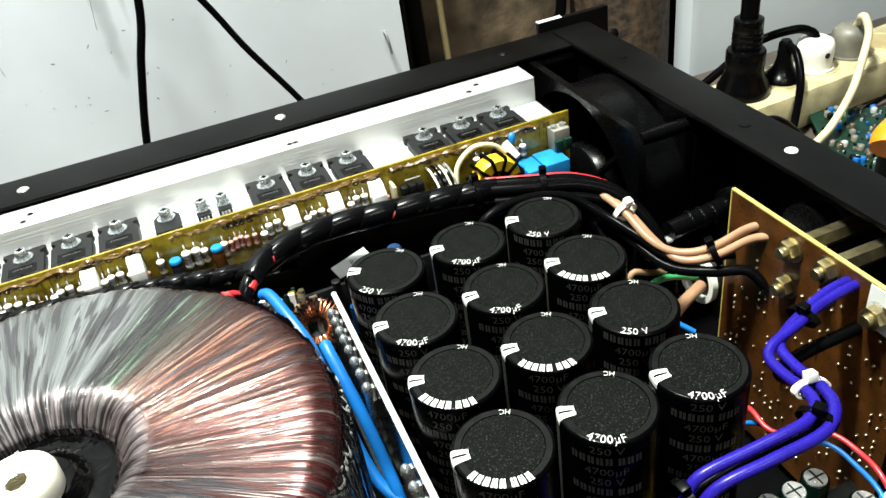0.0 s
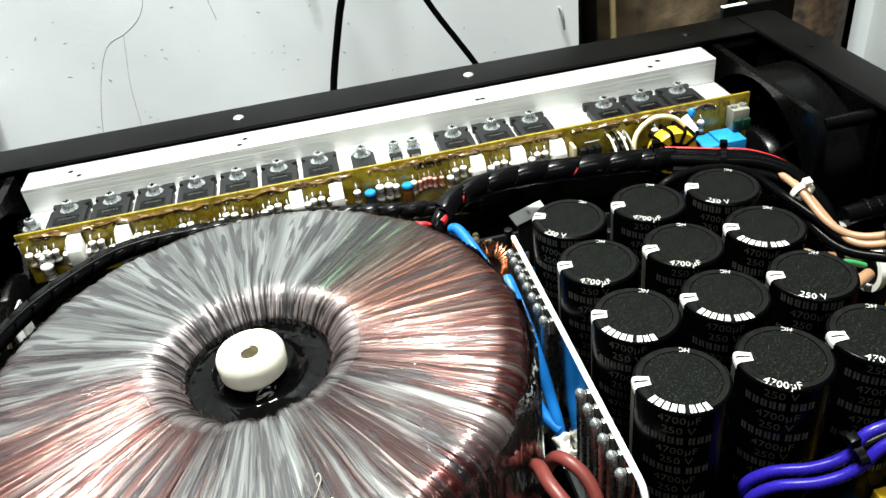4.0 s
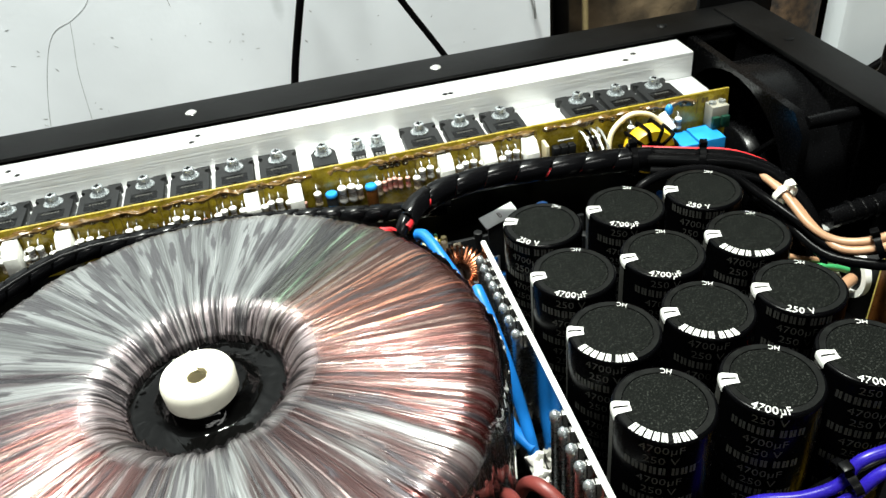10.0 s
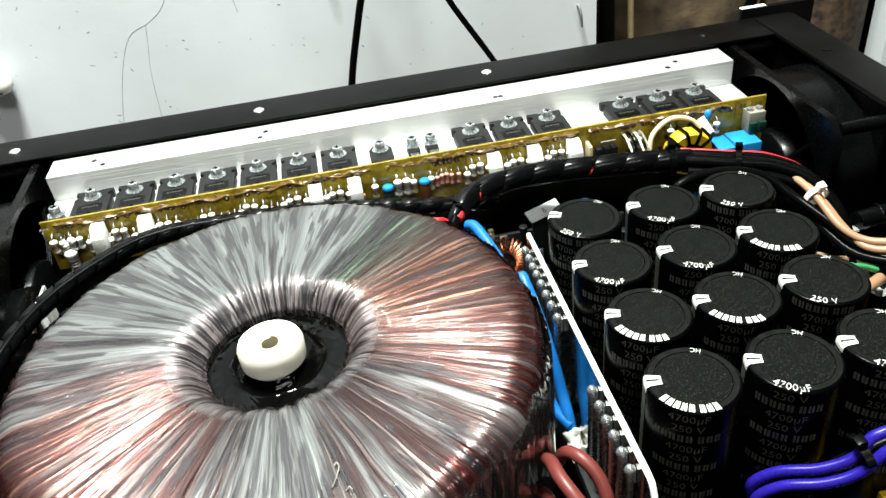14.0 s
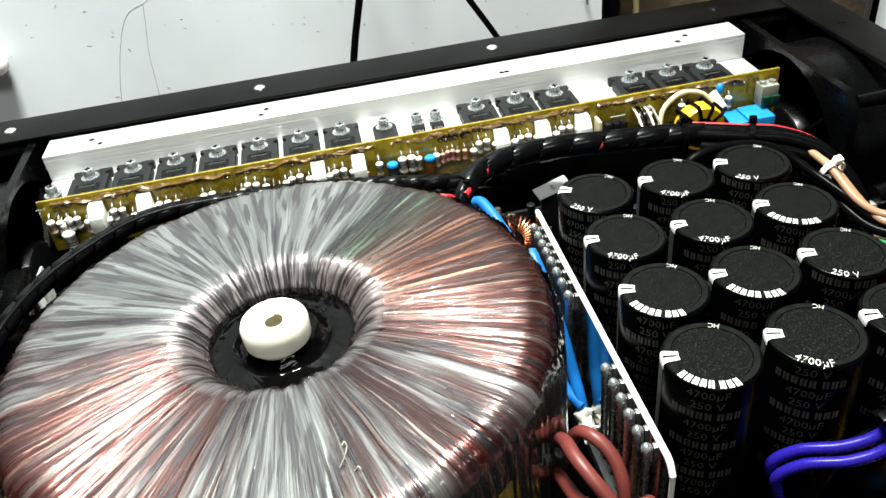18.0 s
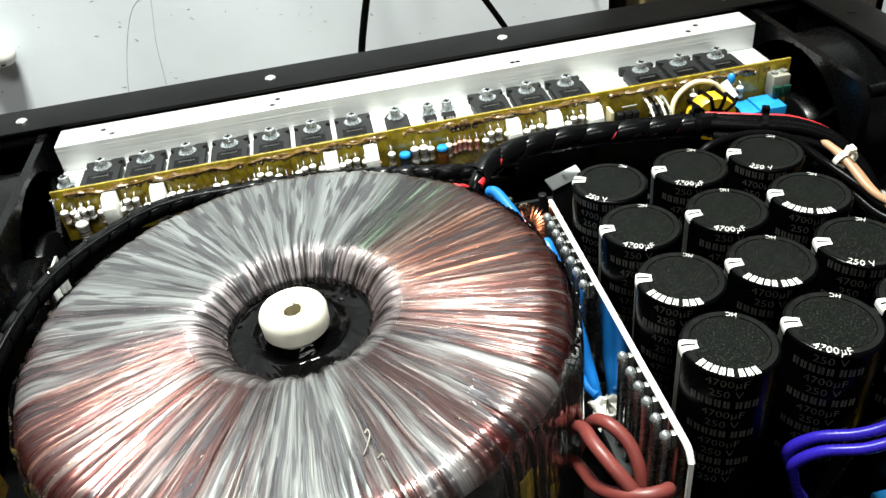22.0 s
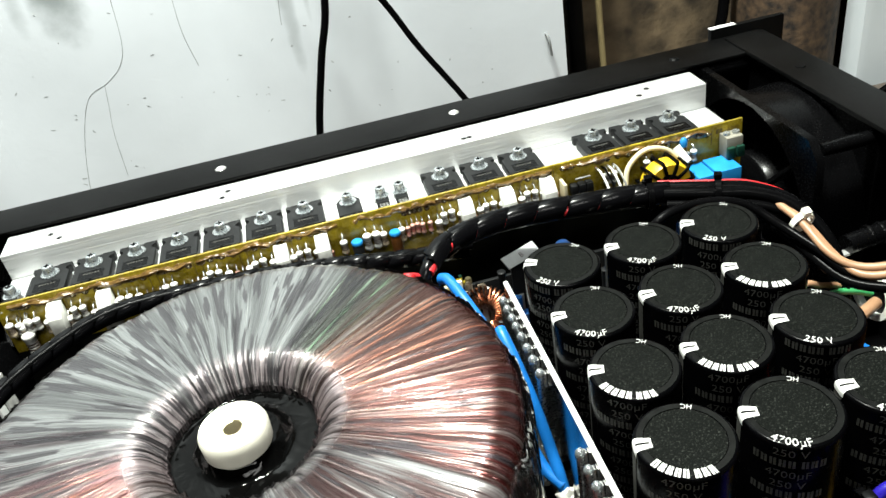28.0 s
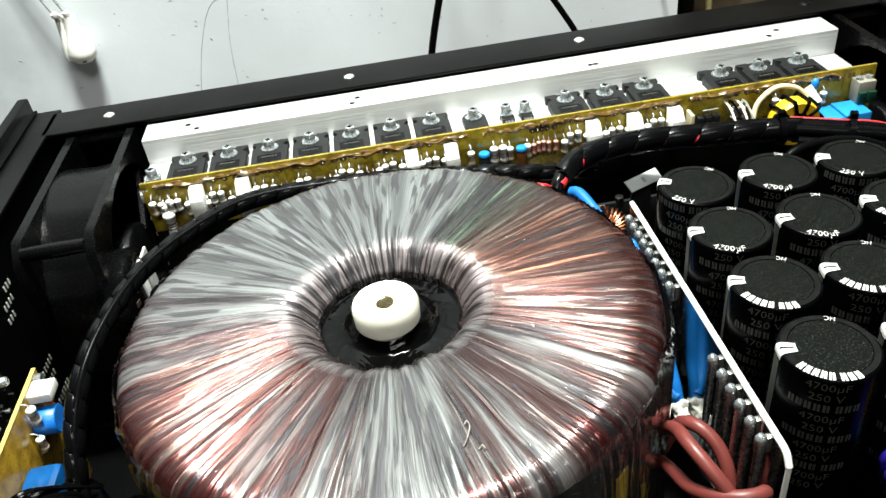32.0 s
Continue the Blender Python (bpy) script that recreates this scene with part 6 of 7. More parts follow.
part("lug", nbox(0.1310, 0.2820, 0.1050, 0.1385, 0.2860, 0.1062, 0.0003), SOLDER, fz)
xs = thing("mains_inlet", (0.175, 0.255, 0.0700), "black ribbed mains inlet with white collar and wires", "socket")
part("body", nlathe([(0.0125, 0.0), (0.0130, 0.001), (0.0130, 0.030), (0.0120, 0.0425)], 28, (0.1500, 0.2760, 0.0850), "x"), EPOXY, xs)
part("collar", nlathe([(0.0100, -0.003), (0.0128, -0.003), (0.0128, 0.0), (0.0100, 0.0)], 24, (0.1500, 0.2760, 0.0850), "x", True), PLUG_WHITE, xs)
wire("green_wire", [(0.112, 0.270, 0.092), (0.124, 0.272, 0.0955), (0.138, 0.275, 0.0900), (0.1475, 0.2760, 0.0850)], 0.0015, WIRE_GREEN, "green earth wire at the mains inlet")
wire("white_wire", [(0.110, 0.276, 0.075), (0.112, 0.276, 0.1000), (0.122, 0.276, 0.0980), (0.138, 0.277, 0.0920), (0.1475, 0.2790, 0.0870)], 0.0014, WIRE_TAN, "pale wire at the mains inlet")
wire("tan_wire", [(0.1180, 0.2600, 0.075), (0.1300, 0.2640, 0.0830), (0.1475, 0.2720, 0.0830)], 0.0028, WIRE_TAN, "thick tan wire at the mains inlet", "wire", "tan wires")
wire("blue_wire", [(0.1080, 0.272, 0.094), (0.116, 0.262, 0.088), (0.128, 0.250, 0.080)], 0.0013, WIRE_BLUE, "thin blue wire at the mains inlet")
dm = thing("rear_knob", (0.165, 0.252, 0.1250), "dull black domed knob behind the output board", "knob")
part("dome", nlathe([(0.0120, 0.0), (0.0120, 0.006), (0.0100, 0.0120), (0.0050, 0.0160), (0.0006, 0.0172)], 24, (0.1720, 0.2420, 0.1210), "x"), FAN_BLACK, dm)

# ---------------------------------------------------------------- front end of the case
fb = thing("front_board", (-0.293, 0.232, 0.0142), "dark front panel circuit board crowded with small white parts", "circuit board")
part("board", nbox(-0.2945, 0.178, 0.060, -0.2929, 0.282, 0.1330), PCB_DARK, fb)
for k in range(130):
    y, z = rng.uniform(0.182, 0.279), rng.uniform(0.088, 0.131)
    h = rng.uniform(0.001, 0.004)
    part("small_part", nbox(-0.2929, y - rng.uniform(0.0003, 0.0013), z - 0.0005, -0.2929 + h * 0.6, y + 0.0007, z + rng.uniform(0.0004, 0.0012), 0.0002), rng.choice((SOLDER, EPOXY, EPOXY, RES_GREY, PCB_DARK)), fb)
for k in range(16):
    part("pin", nbox(-0.2929, 0.226 + k * 0.0030, 0.1296, -0.2885, 0.2272 + k * 0.0030, 0.1306), SOLDER, fb)
for y, z in ((0.2760, 0.1300), (0.2740, 0.1080), (0.2060, 0.1150), (0.2120, 0.1220), (0.2280, 0.1220)):
    part("round_part", nlathe([(0.0022, 0.0), (0.0022, 0.0050), (0.0016, 0.0056)], 12, (-0.2929, y, z), "x"), STEEL, fb)
cn = part("ribbon_plug", nbox(-0.2929, 0.1960, 0.1060, -0.2860, 0.2080, 0.1145, 0.0006), PLUG_WHITE, fb, "white plug with a dark red face")
part("red_face", nbox(-0.2862, 0.1965, 0.1020, -0.2835, 0.2075, 0.1100, 0.0005), DARK_RED, cn)
lb = thing("filter_board", (-0.284, 0.232, 0.0142), "upright yellow-brown filter board with blue parts", "circuit board")
part("board", nbox(-0.2860, 0.150, 0.030, -0.2844, 0.2910, 0.0983, 0.0004), FILTER_Y, lb)
part("board_edge", nbox(-0.2861, 0.150, 0.0983, -0.2843, 0.2911, 0.0988), PCB_EDGE, lb)
part("white_plug", nbox(-0.2844, 0.2740, 0.0930, -0.2745, 0.2840, 0.0975, 0.0006), PLUG_WHITE, lb)
part("white_plug", nbox(-0.2844, 0.1960, 0.0860, -0.2735, 0.2095, 0.0975, 0.0006), PLUG_WHITE, lb)
part("red_wire_end", ntube([(-0.2790, 0.2790, 0.0925), (-0.2770, 0.2780, 0.0890)], 0.0012, 8), WIRE_RED, lb)
part("blue_pot", nlathe([(0.0062, 0.0), (0.0064, 0.001), (0.0064, 0.0085), (0.0058, 0.0092)], 22, (-0.2844, 0.2740, 0.0830), "x"), TRIM_BLUE, lb, "round bright blue part")
BLUE_TAPE = mat("glossy_blue_tape", (0.003, 0.075, 0.25), 0.10, 0, 0.45, 60, 0.8, 90)
part("taped_block", nbox(-0.2844, 0.2250, 0.0640, -0.2700, 0.2520, 0.0800, 0.0030), BLUE_TAPE, lb, "block wrapped in glossy blue tape")
part("taped_block", nbox(-0.2844, 0.2200, 0.0450, -0.2690, 0.2480, 0.0645, 0.0030), BLUE_TAPE, lb)
part("screw", nlathe([(0.0020, 0.0), (0.0020, 0.003), (0.0004, 0.003)], 12, (-0.2844, 0.2870, 0.0960), "x"), STEEL, lb)
put("resistor", R_TAN, lb, pose(-0.2844, 0.2640, 0.0760, 0, 0, 90))
put("resistor", R_GREY, lb, pose(-0.2844, 0.2680, 0.0880, 0, 0, 90))
for k in range(9):
    part("solder_strip", nbox(-0.2844, 0.158 + k * 0.0052, 0.0890, -0.2825, 0.161 + k * 0.0052, 0.0960, 0.0004), rng.choice((WHITE_CAPM, SOLDER, PLATE_WHITE)), lb)
for k in range(7):
    wire("signal_wire", [(-0.2850, 0.2000 + 0.0012 * k, 0.1050), (-0.276, 0.204 + 0.001 * k, 0.1050 - 0.0005 * k), (-0.262, 0.214, 0.1000 + 0.0012 * k), (-0.254 + 0.001 * k, 0.228, 0.0930 - 0.001 * k), (-0.252, 0.236, 0.075), (-0.256 + 0.002 * k, 0.226, 0.050), (-0.250, 0.205, 0.030 + 0.001 * k)], 0.0008, THIN_BLACK, "thin black ribbon strand at the front boards", "wire", "thin wires", 6)
for k in range(6):
    wire("signal_wire", [(-0.248 + 0.002 * k, 0.262, 0.030), (-0.246, 0.240, 0.048 + 0.003 * k), (-0.243 + 0.001 * k, 0.214, 0.052 + 0.002 * k), (-0.250, 0.186, 0.044 + 0.003 * k), (-0.262, 0.165, 0.030)], 0.0009, THIN_BLACK, "thin black wire looping by the transformer", "wire", "thin wires", 6)
for k in range(5):
    wire("signal_wire", [(-0.2860, 0.1990 + 0.0014 * k, 0.1045), (-0.272, 0.200 + 0.002 * k, 0.1060 - 0.001 * k), (-0.256, 0.208 + 0.002 * k, 0.1000), (-0.246 - 0.001 * k, 0.214 + 0.002 * k, 0.0860), (-0.250, 0.212, 0.0700 - 0.002 * k), (-0.266, 0.206 - 0.002 * k, 0.0640), (-0.276, 0.196, 0.050)], 0.0010, THIN_BLACK, "thin black ribbon strand at the front boards", "wire", "thin wires", 6)
wire("red_wire", [(-0.2540, 0.1690, 0.038), (-0.2485, 0.1625, 0.0530), (-0.2455, 0.1585, 0.0470)], 0.0015, WIRE_RED, "short red wire beside the near fan")
wire("white_red_wire", [(-0.2560, 0.1700, 0.040), (-0.2500, 0.1640, 0.056), (-0.2470, 0.1600, 0.050)], 0.0017, PLUG_WHITE, "short white wire end by the near fan")
# round part and label plates beside the rear of the transformer
sp = thing("round_relay", (-0.244, 0.330, 0.0142), "black round fan motor cover with a printed white plate", "relay")
part("drum", nlathe([(0.0200, -0.0040), (0.0215, -0.002), (0.0215, 0.006), (0.0190, 0.0080), (0.0040, 0.0090)], 36, (-0.2500, 0.3300, 0.1020), "x"), FAN_BLACK, sp)
lab = part("ring_label", nlathe([(0.0100, -0.2416), (0.0175, -0.2422), (0.0175, -0.2426), (0.0100, -0.2420)], 36, (0, 0.3300, 0.1020), "x", True), PLATE_WHITE, sp, "white printed ring label")
for k in range(14):
    a = 2 * math.pi * k / 14
    mark = nbox(-0.2418, -0.0013, 0.0120, -0.2412, 0.0013, 0.0155 + 0.0008 * (k % 2))
    bmesh.ops.transform(mark, matrix=Matrix.Translation((0, 0.3300, 0.1020)) @ Matrix.Rotation(a, 4, "X"), verts=mark.verts)
    part("print_mark", mark, BAND_DARK, lab)
part("white_plate", nbox(-0.2410, 0.3270, 0.0700, -0.2398, 0.3330, 0.1180, 0.0003), PLATE_WHITE, sp)
part("speckled_plate", nbox(-0.2397, 0.3330, 0.0700, -0.2385, 0.3420, 0.1190, 0.0003), RES_GREY, sp)
part("print_mark", flat_join(bmesh.new(), bars([0.0040, 0.0030], 0.0016, 0.0020), lambda p: Vector((-0.2396, 0.3268, 0.100)) + Vector((0, -0.0001, p.x))), BAND_DARK, sp)
part("stem", nbox(-0.2520, 0.322, 0.0144, -0.2390, 0.340, 0.0820), FAN_BLACK, sp)
# Pale tabs on the solid plate: light through vents, put into their colour.
for r, (y0, z0, n) in enumerate(((0.330, 0.118, 3), (0.326, 0.112, 4), (0.321, 0.106, 3), (0.300, 0.118, 2), (0.330, 0.070, 6), (0.327, 0.063, 6), (0.334, 0.050, 7), (0.331, 0.043, 5))):
    for k in range(n):
        part("lit_vent_tab", nbox(-0.2990, y0 - k * 0.0030, z0, -0.2987, y0 - k * 0.0030 + 0.0012, z0 + 0.0030), RES_GREY, case)
# carrying handle outside the front plate
hd = thing("rack_handle", (-0.340, 0.41, 0.09), "black bent metal rack handle on the front plate", "handle")
part("grip", ntube([(-0.3250, 0.4350, 0.1320), (-0.3430, 0.4350, 0.1330), (-0.3530, 0.4300, 0.1300), (-0.3560, 0.4250, 0.1200), (-0.3560, 0.4250, 0.0500), (-0.3430, 0.4330, 0.0320), (-0.3250, 0.4350, 0.0300)], 0.0055, 12), CHASSIS, hd)

# ---------------------------------------------------------------- behind the amplifier


def wall_line(name, pts, r, material, label, category):
    return solo(name, ntube([(x, WALL_Y, z) for x, z in pts], r, 5, 5), material, label, category)


wire("hanging_cable", [(-0.046, 0.560, 0.420), (-0.0465, 0.560, 0.260), (-0.0510, 0.558, 0.191), (-0.0625, 0.557, 0.152), (-0.0755, 0.556, 0.103), (-0.081, 0.552, 0.060), (-0.085, 0.545, 0.003)], 0.0026, WIRE_BLACK, "black cable hanging down before the white wall", "cable", "hanging cables")
wire("hanging_cable", [(-0.105, 0.560, 0.360), (-0.055, 0.558, 0.250), (-0.0150, 0.557, 0.183), (0.0035, 0.556, 0.147), (0.0290, 0.555, 0.104), (0.055, 0.550, 0.055), (0.075, 0.545, 0.003)], 0.0022, WIRE_BLACK, "black cable slanting down before the white wall", "cable", "hanging cables")
CRACKS = ([(-0.188, 0.220), (-0.192, 0.179), (-0.199, 0.162), (-0.212, 0.152), (-0.228, 0.144), (-0.241, 0.118), (-0.252, 0.081), (-0.256, 0.05)],
          [(-0.150, 0.205), (-0.151, 0.175), (-0.1475, 0.150)], [(-0.082, 0.260), (-0.079, 0.205), (-0.083, 0.165)], [(0.020, 0.250), (0.018, 0.222), (0.022, 0.198)], [(-0.300, 0.260), (-0.298, 0.235)], [(0.060, 0.235), (0.075, 0.228), (0.092, 0.231)],
          [(-0.2140, 0.151), (-0.2170, 0.135), (-0.2210, 0.114), (-0.2235, 0.080)])
for c in CRACKS:
    wall_line("wall_crack", c, 0.00022, CRACK, "thin grey crack line in the wall paint", "crack")
rw = random.Random(5)
for k in range(150):
    x, z = rw.uniform(-0.42, 0.11), rw.uniform(0.06, 0.30)
    bm = nlathe([(0.0002, -0.0003), (0.0007, -0.0004), (0.0007, 0.0006)], 6, (0, 0, 0), "y")
    bmesh.ops.transform(bm, matrix=pose(x, WALL_Y, z, 0, rw.uniform(-60, 60), 0) @ Matrix.Diagonal((rw.uniform(0.4, 2.6), 0.3, rw.uniform(0.2, 0.7), 1)), verts=bm.verts)
    solo("wall_chip", bm, CRACK, "small dark chip in the white wall paint", "paint chip", "paint chips")
# pear switch on two wires
bl = thing("hanging_bulb_holder", (-0.326, 0.600, 0.10), "white pear-shaped plastic holder hanging on two wires", "holder")
part("pear", nlathe([(0.0004, 0.1210), (0.0060, 0.1218), (0.0092, 0.1250), (0.0098, 0.1300), (0.0080, 0.1370), (0.0055, 0.1440), (0.0045, 0.1520), (0.0046, 0.1560), (0.0010, 0.1562)], 24, (-0.3240, 0.6018, 0)), PLUG_WHITE, bl)
part("slot", nbox(-0.3230, 0.5915, 0.1238, -0.3205, 0.5935, 0.1246), EPOXY, bl)
part("side_wing", nlathe([(0.0004, 0.1230), (0.0050, 0.1238), (0.0056, 0.1300), (0.0036, 0.1400), (0.0026, 0.1560), (0.0006, 0.1562)], 18, (-0.3320, 0.6040, 0)), PLUG_WHITE, bl)
for x0, x1 in ((-0.3240, -0.345), (-0.3320, -0.352)):
    part("ring", nlathe([(0.0022, 0.1560), (0.0026, 0.1565), (0.0026, 0.1590), (0.0018, 0.1595)], 14, (x0, 0.5995, 0)), PLUG_WHITE, bl)
    part("cord", ntube([(x0, 0.5995, 0.157), (x0 - 0.006, 0.600, 0.172), (x1, 0.604, 0.205), (x1 - 0.012, 0.606, 0.300)], 0.0010, 8), CRACK, bl)
# small hook at the wall panel's edge
hk = solo("wall_hook", ntube([(0.1120, 0.612, 0.1140), (0.1115, 0.606, 0.1140), (0.1120, 0.604, 0.1090), (0.1135, 0.606, 0.0980)], 0.0010, 8), CRACK, "small bent wire hook in the wall", "hook")
STICK = mat("pale_bamboo", (0.42, 0.33, 0.16), 0.6, 0, 0.2, 60, 0.1)
solo("cream_stick", ntube([(0.176, 0.690, 0.40), (0.186, 0.690, 0.12), (0.190, 0.690, 0.004)], 0.0030, 8), STICK, "thin cream cord down the brown board", "cord")
solo("dark_pipe", ntube([(0.1500, 0.660, 0.50), (0.1520, 0.660, 0.10), (0.1560, 0.655, 0.004)], 0.0085, 12), CHASSIS, "black pipe standing beside the wall panel", "pipe")
solo("dark_strip", ntube([(0.1380, 0.650, 0.50), (0.1385, 0.650, 0.004)], 0.0055, 10), FAN_BLACK, "dark trim strip along the wall panel's edge", "strip")
wire("dark_cable", [(0.300, 0.690, 0.30), (0.305, 0.685, 0.10), (0.290, 0.680, 0.03), (0.270, 0.670, 0.004)], 0.0050, WIRE_BLACK, "dark cable before the brown board")
wire("looped_string", [(0.330, 0.690, 0.16), (0.322, 0.688, 0.10), (0.326, 0.688, 0.070), (0.345, 0.690, 0.080), (0.355, 0.690, 0.14)], 0.0016, STICK, "pale cord looped on the brown board")
wire("black_hose", [(0.300, 0.650, 0.004), (0.322, 0.660, 0.022), (0.339, 0.660, 0.038), (0.356, 0.660, 0.058), (0.375, 0.662, 0.085), (0.380, 0.664, 0.160)], 0.0095, CHASSIS, "thick black hose rising behind the case", "hose")

DRUM_BROWN = mat("rusty_brown_pipe", (0.075, 0.045, 0.024), 0.7, 0, 0.5, 130, 0.7, 300, tint=(0.006, 0.004, 0.003))
drum = thing("rusty_pipe", (0.368, 0.690, -0.75), "thick rusty brown pipe standing in the wall gap", "pipe")
part("pipe_wall", nlathe([(0.047, -0.75), (0.047, 0.180), (0.047, 0.700), (0.040, 0.702)], 48, (0.368, 0.690, 0)), DRUM_BROWN, drum)
part("collar", nlathe([(0.0472, 0.182), (0.050, 0.184), (0.050, 0.215), (0.0472, 0.217)], 48, (0.368, 0.690, 0), close=True), DRUM_BROWN, drum)
# ---------------------------------------------------------------- sockets and plugs
CREAM_RUN = ((0.469, 0.503, 0.0580), (0.466, 0.497, 0.0660), (0.461, 0.492, 0.0715), (0.459, 0.486, 0.0725), (0.456, 0.478, 0.0630), (0.443, 0.468, 0.0490), (0.420, 0.452, 0.0350), (0.387, 0.435, 0.0230), (0.353, 0.420, 0.0190), (0.310, 0.400, 0.0040))
strip = thing("power_strip", (0.5, 0.5, TABLE_Z), "yellowed cream plastic power strip with plugs in it", "power strip")
SA = pose(0.312, 0.4680, 0, 0, 0, 3.5)


def on_strip(bm):
    bmesh.ops.transform(bm, matrix=SA, verts=bm.verts)
    return bm


part("body", on_strip(nbox(0, 0, 0.001, 0.42, 0.056, 0.034, 0.005)), STRIP_CREAM, strip)
for k in range(6):
    x = 0.048 + k * 0.0375
    w = part("socket_well", on_strip(nlathe([(0.0186, 0.0338), (0.0184, 0.0347), (0.0178, 0.0350), (0.0172, 0.0346), (0.0168, 0.0342), (0.0162, 0.0342)], 32, (x, 0.028, 0))), STRIP_CREAM, strip)
    part("socket_floor", on_strip(nlathe([(0.0167, 0.0342), (0.0166, 0.0345), (0.0010, 0.0345)], 28, (x, 0.028, 0))), STICK, w, "darker tan socket floor")


def schuko(x, material, label, tall, cord_pts, cord_r, cord_m):
    t = thing("mains_plug", SA @ Vector((x, 0.028, 0.034)), label, "plug", "mains plugs")
    prof = [(0.0195, 0.0345), (0.0200, 0.0370), (0.0195, 0.0410), (0.0150, 0.0500), (0.0140, 0.0560), (0.0146, 0.0590), (0.0146, 0.0690), (0.0138, 0.0705), (0.0108, 0.0712), (0.0100, 0.0840), (0.0108, 0.0848), (0.0108, 0.0940), (0.0090, 0.0950), (0.0062, 0.0952)] if tall else \
           [(0.0160, 0.0347), (0.0160, 0.0362), (0.0142, 0.0366), (0.0140, 0.0420), (0.0148, 0.0480), (0.0146, 0.0530), (0.0130, 0.0575), (0.0080, 0.0600), (0.0060, 0.0602)]
    part("body", on_strip(nlathe(prof, 32, (x, 0.028, 0))), material, t)
    if tall:
        for z in (0.0728, 0.0768, 0.0808):
            part("rib", on_strip(nlathe([(0.0108, z), (0.0112, z + 0.0008), (0.0112, z + 0.0024), (0.0106, z + 0.0032)], 24, (x, 0.028, 0))), material, t)
    else:
        part("screw_hole", on_strip(nlathe([(0.0022, -0.0005), (0.0022, 0.0005), (0.0004, 0.0005)], 12, (x - 0.002, 0.0132, 0.0490), "y")), EPOXY, t)
    part("cord", ntube([SA @ Vector(p) for p in cord_pts], cord_r, 12), cord_m, t)
    return t


schuko(0.048, FAN_BLACK, "tall black mains plug with a ribbed sleeve", True, [(0.048, 0.028, 0.0930), (0.048, 0.028, 0.115), (0.047, 0.030, 0.20), (0.046, 0.032, 0.40)], 0.0068, WIRE_BLACK)
schuko(0.1200, PLUG_WHITE, "round white mains plug with a screw hole", False, [(0.120, 0.028, 0.0590), (0.117, 0.031, 0.0640), (0.104, 0.036, 0.0680), (0.080, 0.050, 0.0600), (0.050, 0.064, 0.0350), (0.020, 0.075, 0.010)], 0.0035, WIRE_BLACK)
INV = SA.inverted()
schuko(0.1585, GREY_PLUG, "grey mains plug with a long cream cord", False, [INV @ Vector(p) for p in CREAM_RUN], 0.0030, WIRE_CREAM)
fl = thing("flat_plug", SA @ Vector((0.108, 0.028, 0.034)), "black tapered plug in the cream power strip", "plug", "mains plugs")
part("body", on_strip(nlathe([(0.0160, 0.0347), (0.0158, 0.0365), (0.0120, 0.0395), (0.0078, 0.0450), (0.0058, 0.0520), (0.0052, 0.0640), (0.0035, 0.0665), (0.0010, 0.0668)], 20, (0.0880, 0.028, 0))), FAN_BLACK, fl)
part("cord", ntube([SA @ Vector(p) for p in ((0.0880, 0.026, 0.0630), (0.0855, 0.014, 0.0600), (0.078, 0.000, 0.0430), (0.068, -0.008, 0.0150), (0.055, -0.016, 0.0040), (0.035, -0.02, 0.0035))], 0.0030, 10), WIRE_BLACK, fl)
wire("bent_cable", [(0.262, 0.400, 0.004), (0.270, 0.400, 0.040), (0.284, 0.400, 0.0640), (0.297, 0.400, 0.0670), (0.310, 0.400, 0.0590), (0.320, 0.400, 0.0450), (0.332, 0.400, 0.0065)], 0.0055, WIRE_BLACK, "thick black cord bent behind the rear panel")
wire("lying_cable", [(0.400, 0.462, 0.003), (0.440, 0.466, 0.003), (0.500, 0.472, 0.012), (0.560, 0.478, 0.030)], 0.0018, WIRE_BLACK, "dark cord lying along the power strip")
wire("left_cable", [(-0.560, 0.580, -0.003), (-0.5115, 0.580, -0.001), (-0.4850, 0.582, 0.002), (-0.400, 0.590, 0.004), (-0.300, 0.596, 0.004), (-0.20, 0.600, 0.004)], 0.0040, WIRE_BLACK, "black cable running along the foot of the wall")
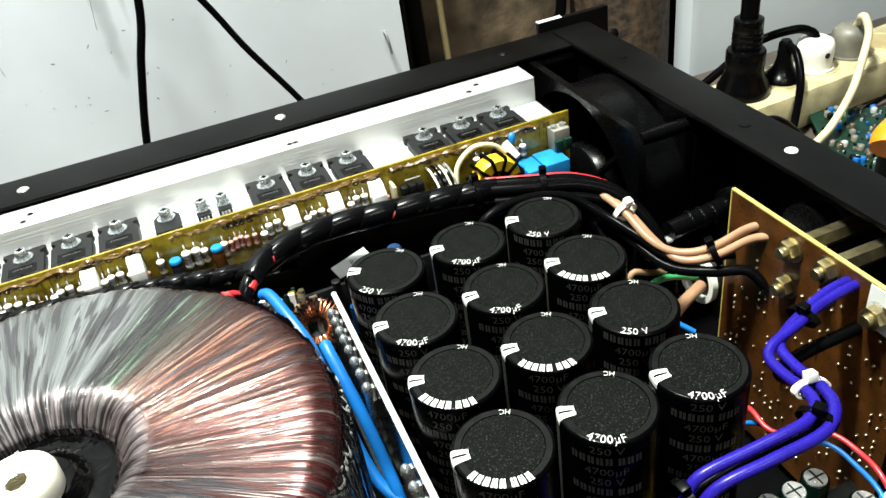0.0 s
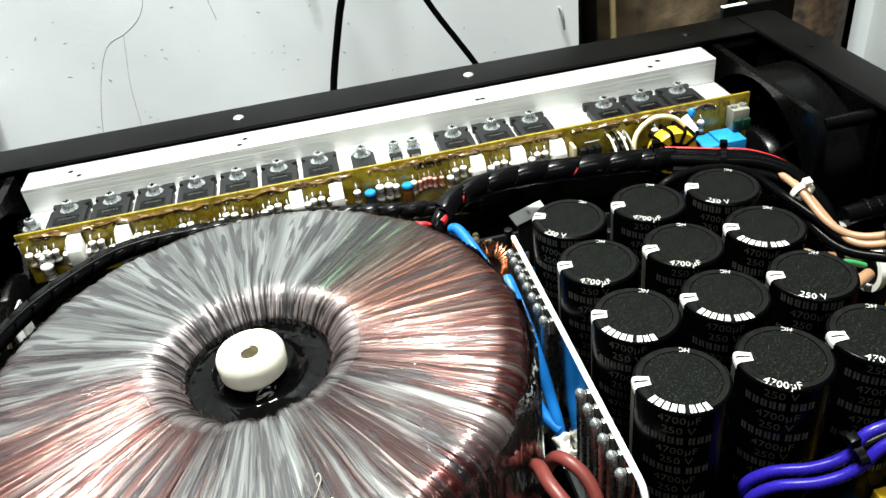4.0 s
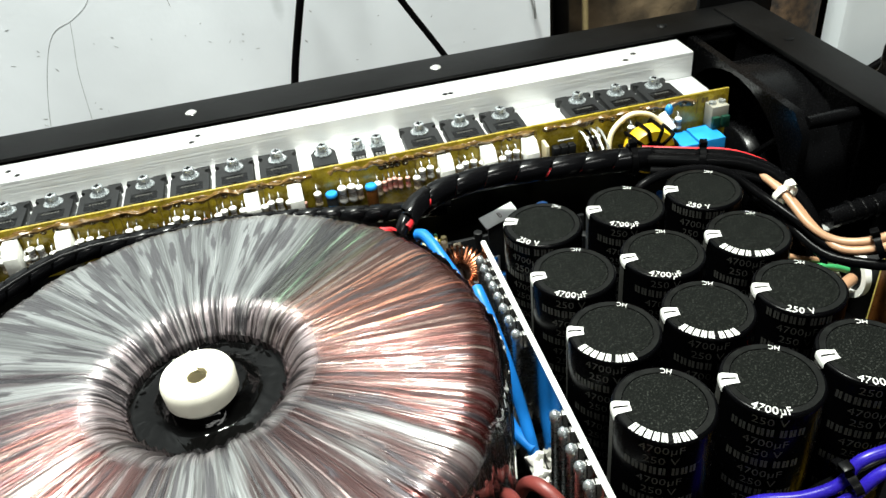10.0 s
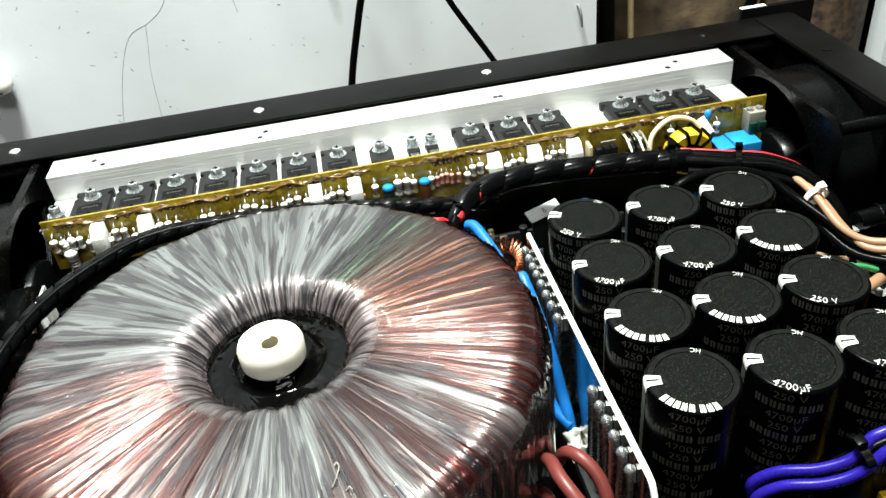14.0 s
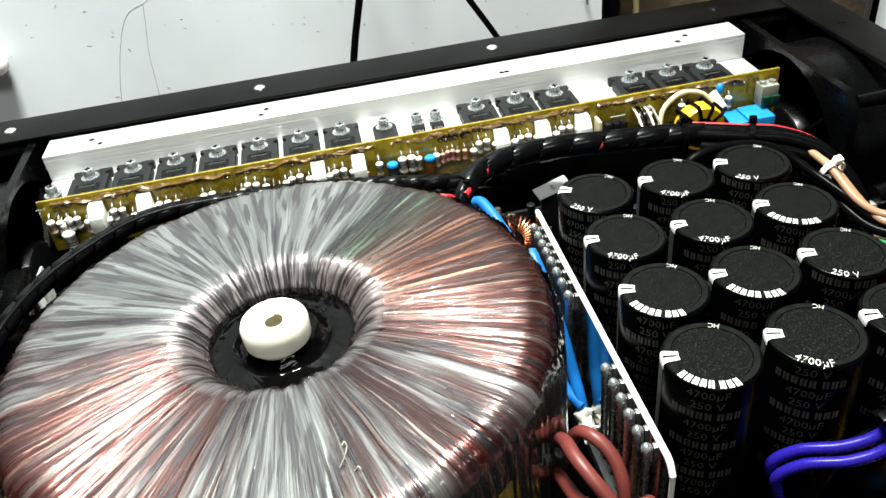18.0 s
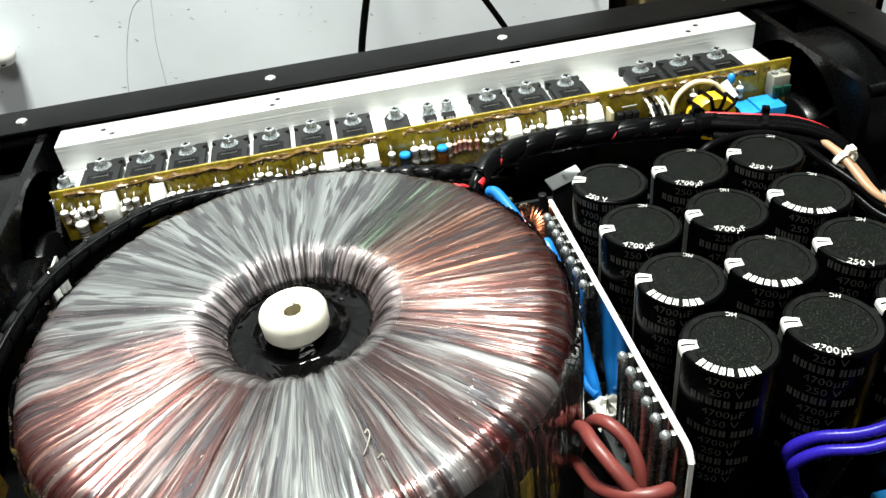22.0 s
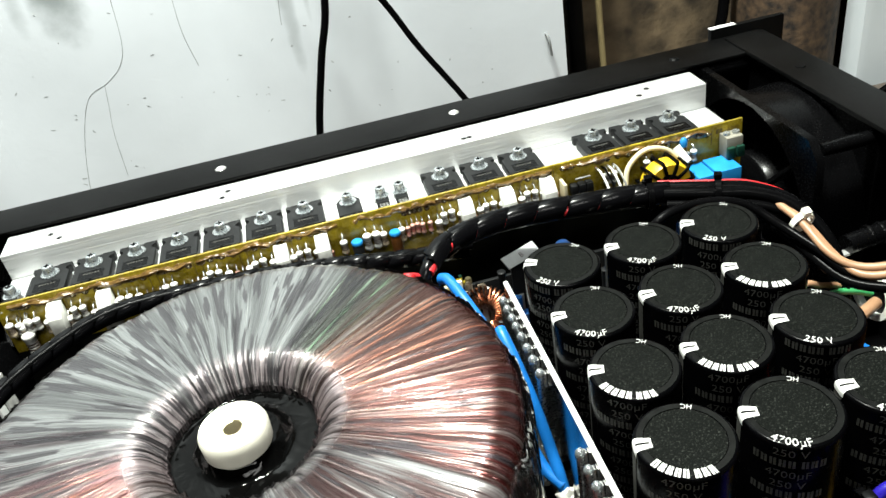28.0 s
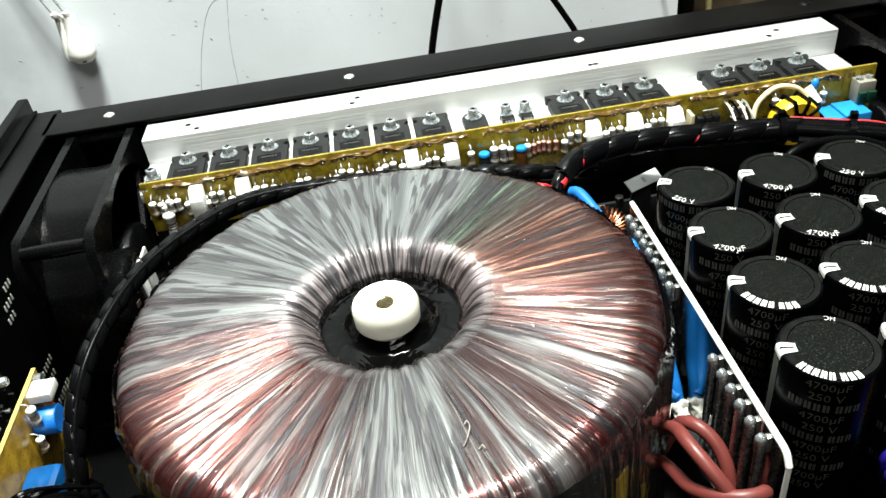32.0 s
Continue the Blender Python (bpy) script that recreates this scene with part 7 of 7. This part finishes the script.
# boards lying on the bench
gb = thing("green_board", (0.40, 0.34, TABLE_Z), "green circuit board lying on the workbench crowded with parts", "circuit board")
GM = pose(0.4450, 0.3950, 0.010, 0, 0, -30)
bm = nbox(-0.075, -0.055, 0, 0.075, 0.055, 0.0016)
bmesh.ops.transform(bm, matrix=GM, verts=bm.verts)
part("board", bm, PCB_GREEN, gb)
for x in (-0.068, 0.068):
    bm = nbox(x - 0.004, -0.05, -0.0099, x + 0.004, 0.05, 0)
    bmesh.ops.transform(bm, matrix=GM, verts=bm.verts)
    part("support", bm, EPOXY, gb)
for k in range(280):
    x, y = rw.uniform(-0.072, 0.020), rw.uniform(-0.052, 0.052)
    m = rw.choice((GREY_PLUG, PAD_METAL, PCB_DARK, RES_GREY, WIRE_BLUE, PCB_DARK))
    bm = nbox(x - rw.uniform(0.0003, 0.0012), y - rw.uniform(0.0003, 0.0012), 0.0016, x + 0.0007, y + 0.0007, 0.0022 + rw.uniform(0, 0.0025), 0.0002) if rw.random() < 0.8 else nlathe([(0.0024, 0.0016), (0.0024, 0.005), (0.0018, 0.0056)], 10, (x, y, 0))
    bmesh.ops.transform(bm, matrix=GM, verts=bm.verts)
    part("small_part", bm, m, gb)
orn = thing("orange_tool", (0.36, 0.27, TABLE_Z), "orange plastic tool handle lying on the workbench", "tool")
part("grip", ntube([(0.3600, 0.3600, 0.046), (0.3660, 0.3640, 0.050), (0.3900, 0.3720, 0.050), (0.4300, 0.3800, 0.046)], 0.0135, 16), ORANGE, orn)
part("foot", nbox(0.374, 0.362, 0.0, 0.410, 0.382, 0.042, 0.003), EPOXY, orn)
PINK = mat("pink_wire", (0.70, 0.10, 0.20), 0.4, 0, 0.1, 60, 0)
wire("pink_wire", [(0.290, 0.270, 0.012), (0.305, 0.285, 0.028), (0.325, 0.290, 0.030), (0.350, 0.280, 0.020), (0.390, 0.270, 0.006)], 0.0014, PINK, "thin pink wire on the workbench")
wire("white_wire", [(0.285, 0.255, 0.010), (0.310, 0.262, 0.022), (0.340, 0.262, 0.018), (0.380, 0.250, 0.005)], 0.0012, PLUG_WHITE, "thin white wire on the workbench")
bx = thing("junk_board", (0.30, 0.33, TABLE_Z), "brown dusty scrap board lying on the workbench", "scrap")
bm = nbox(-0.05, -0.035, 0, 0.05, 0.035, 0.010, 0.001)
bmesh.ops.transform(bm, matrix=pose(0.305, 0.355, 0.0005, 0, 0, 20), verts=bm.verts)
part("board", bm, PCB_BROWN, bx)
for k in range(24):
    x, y = rw.uniform(-0.045, 0.045), rw.uniform(-0.03, 0.03)
    bm = nbox(x - 0.002, y - 0.002, 0.010, x + 0.002, y + 0.002, 0.011 + rw.uniform(0.001, 0.008), 0.0003)
    bmesh.ops.transform(bm, matrix=pose(0.305, 0.355, 0.0005, 0, 0, 20), verts=bm.verts)
    part("small_part", bm, rw.choice((RES_BODY, EPOXY, SOLDER, RES_GREY)), bx)
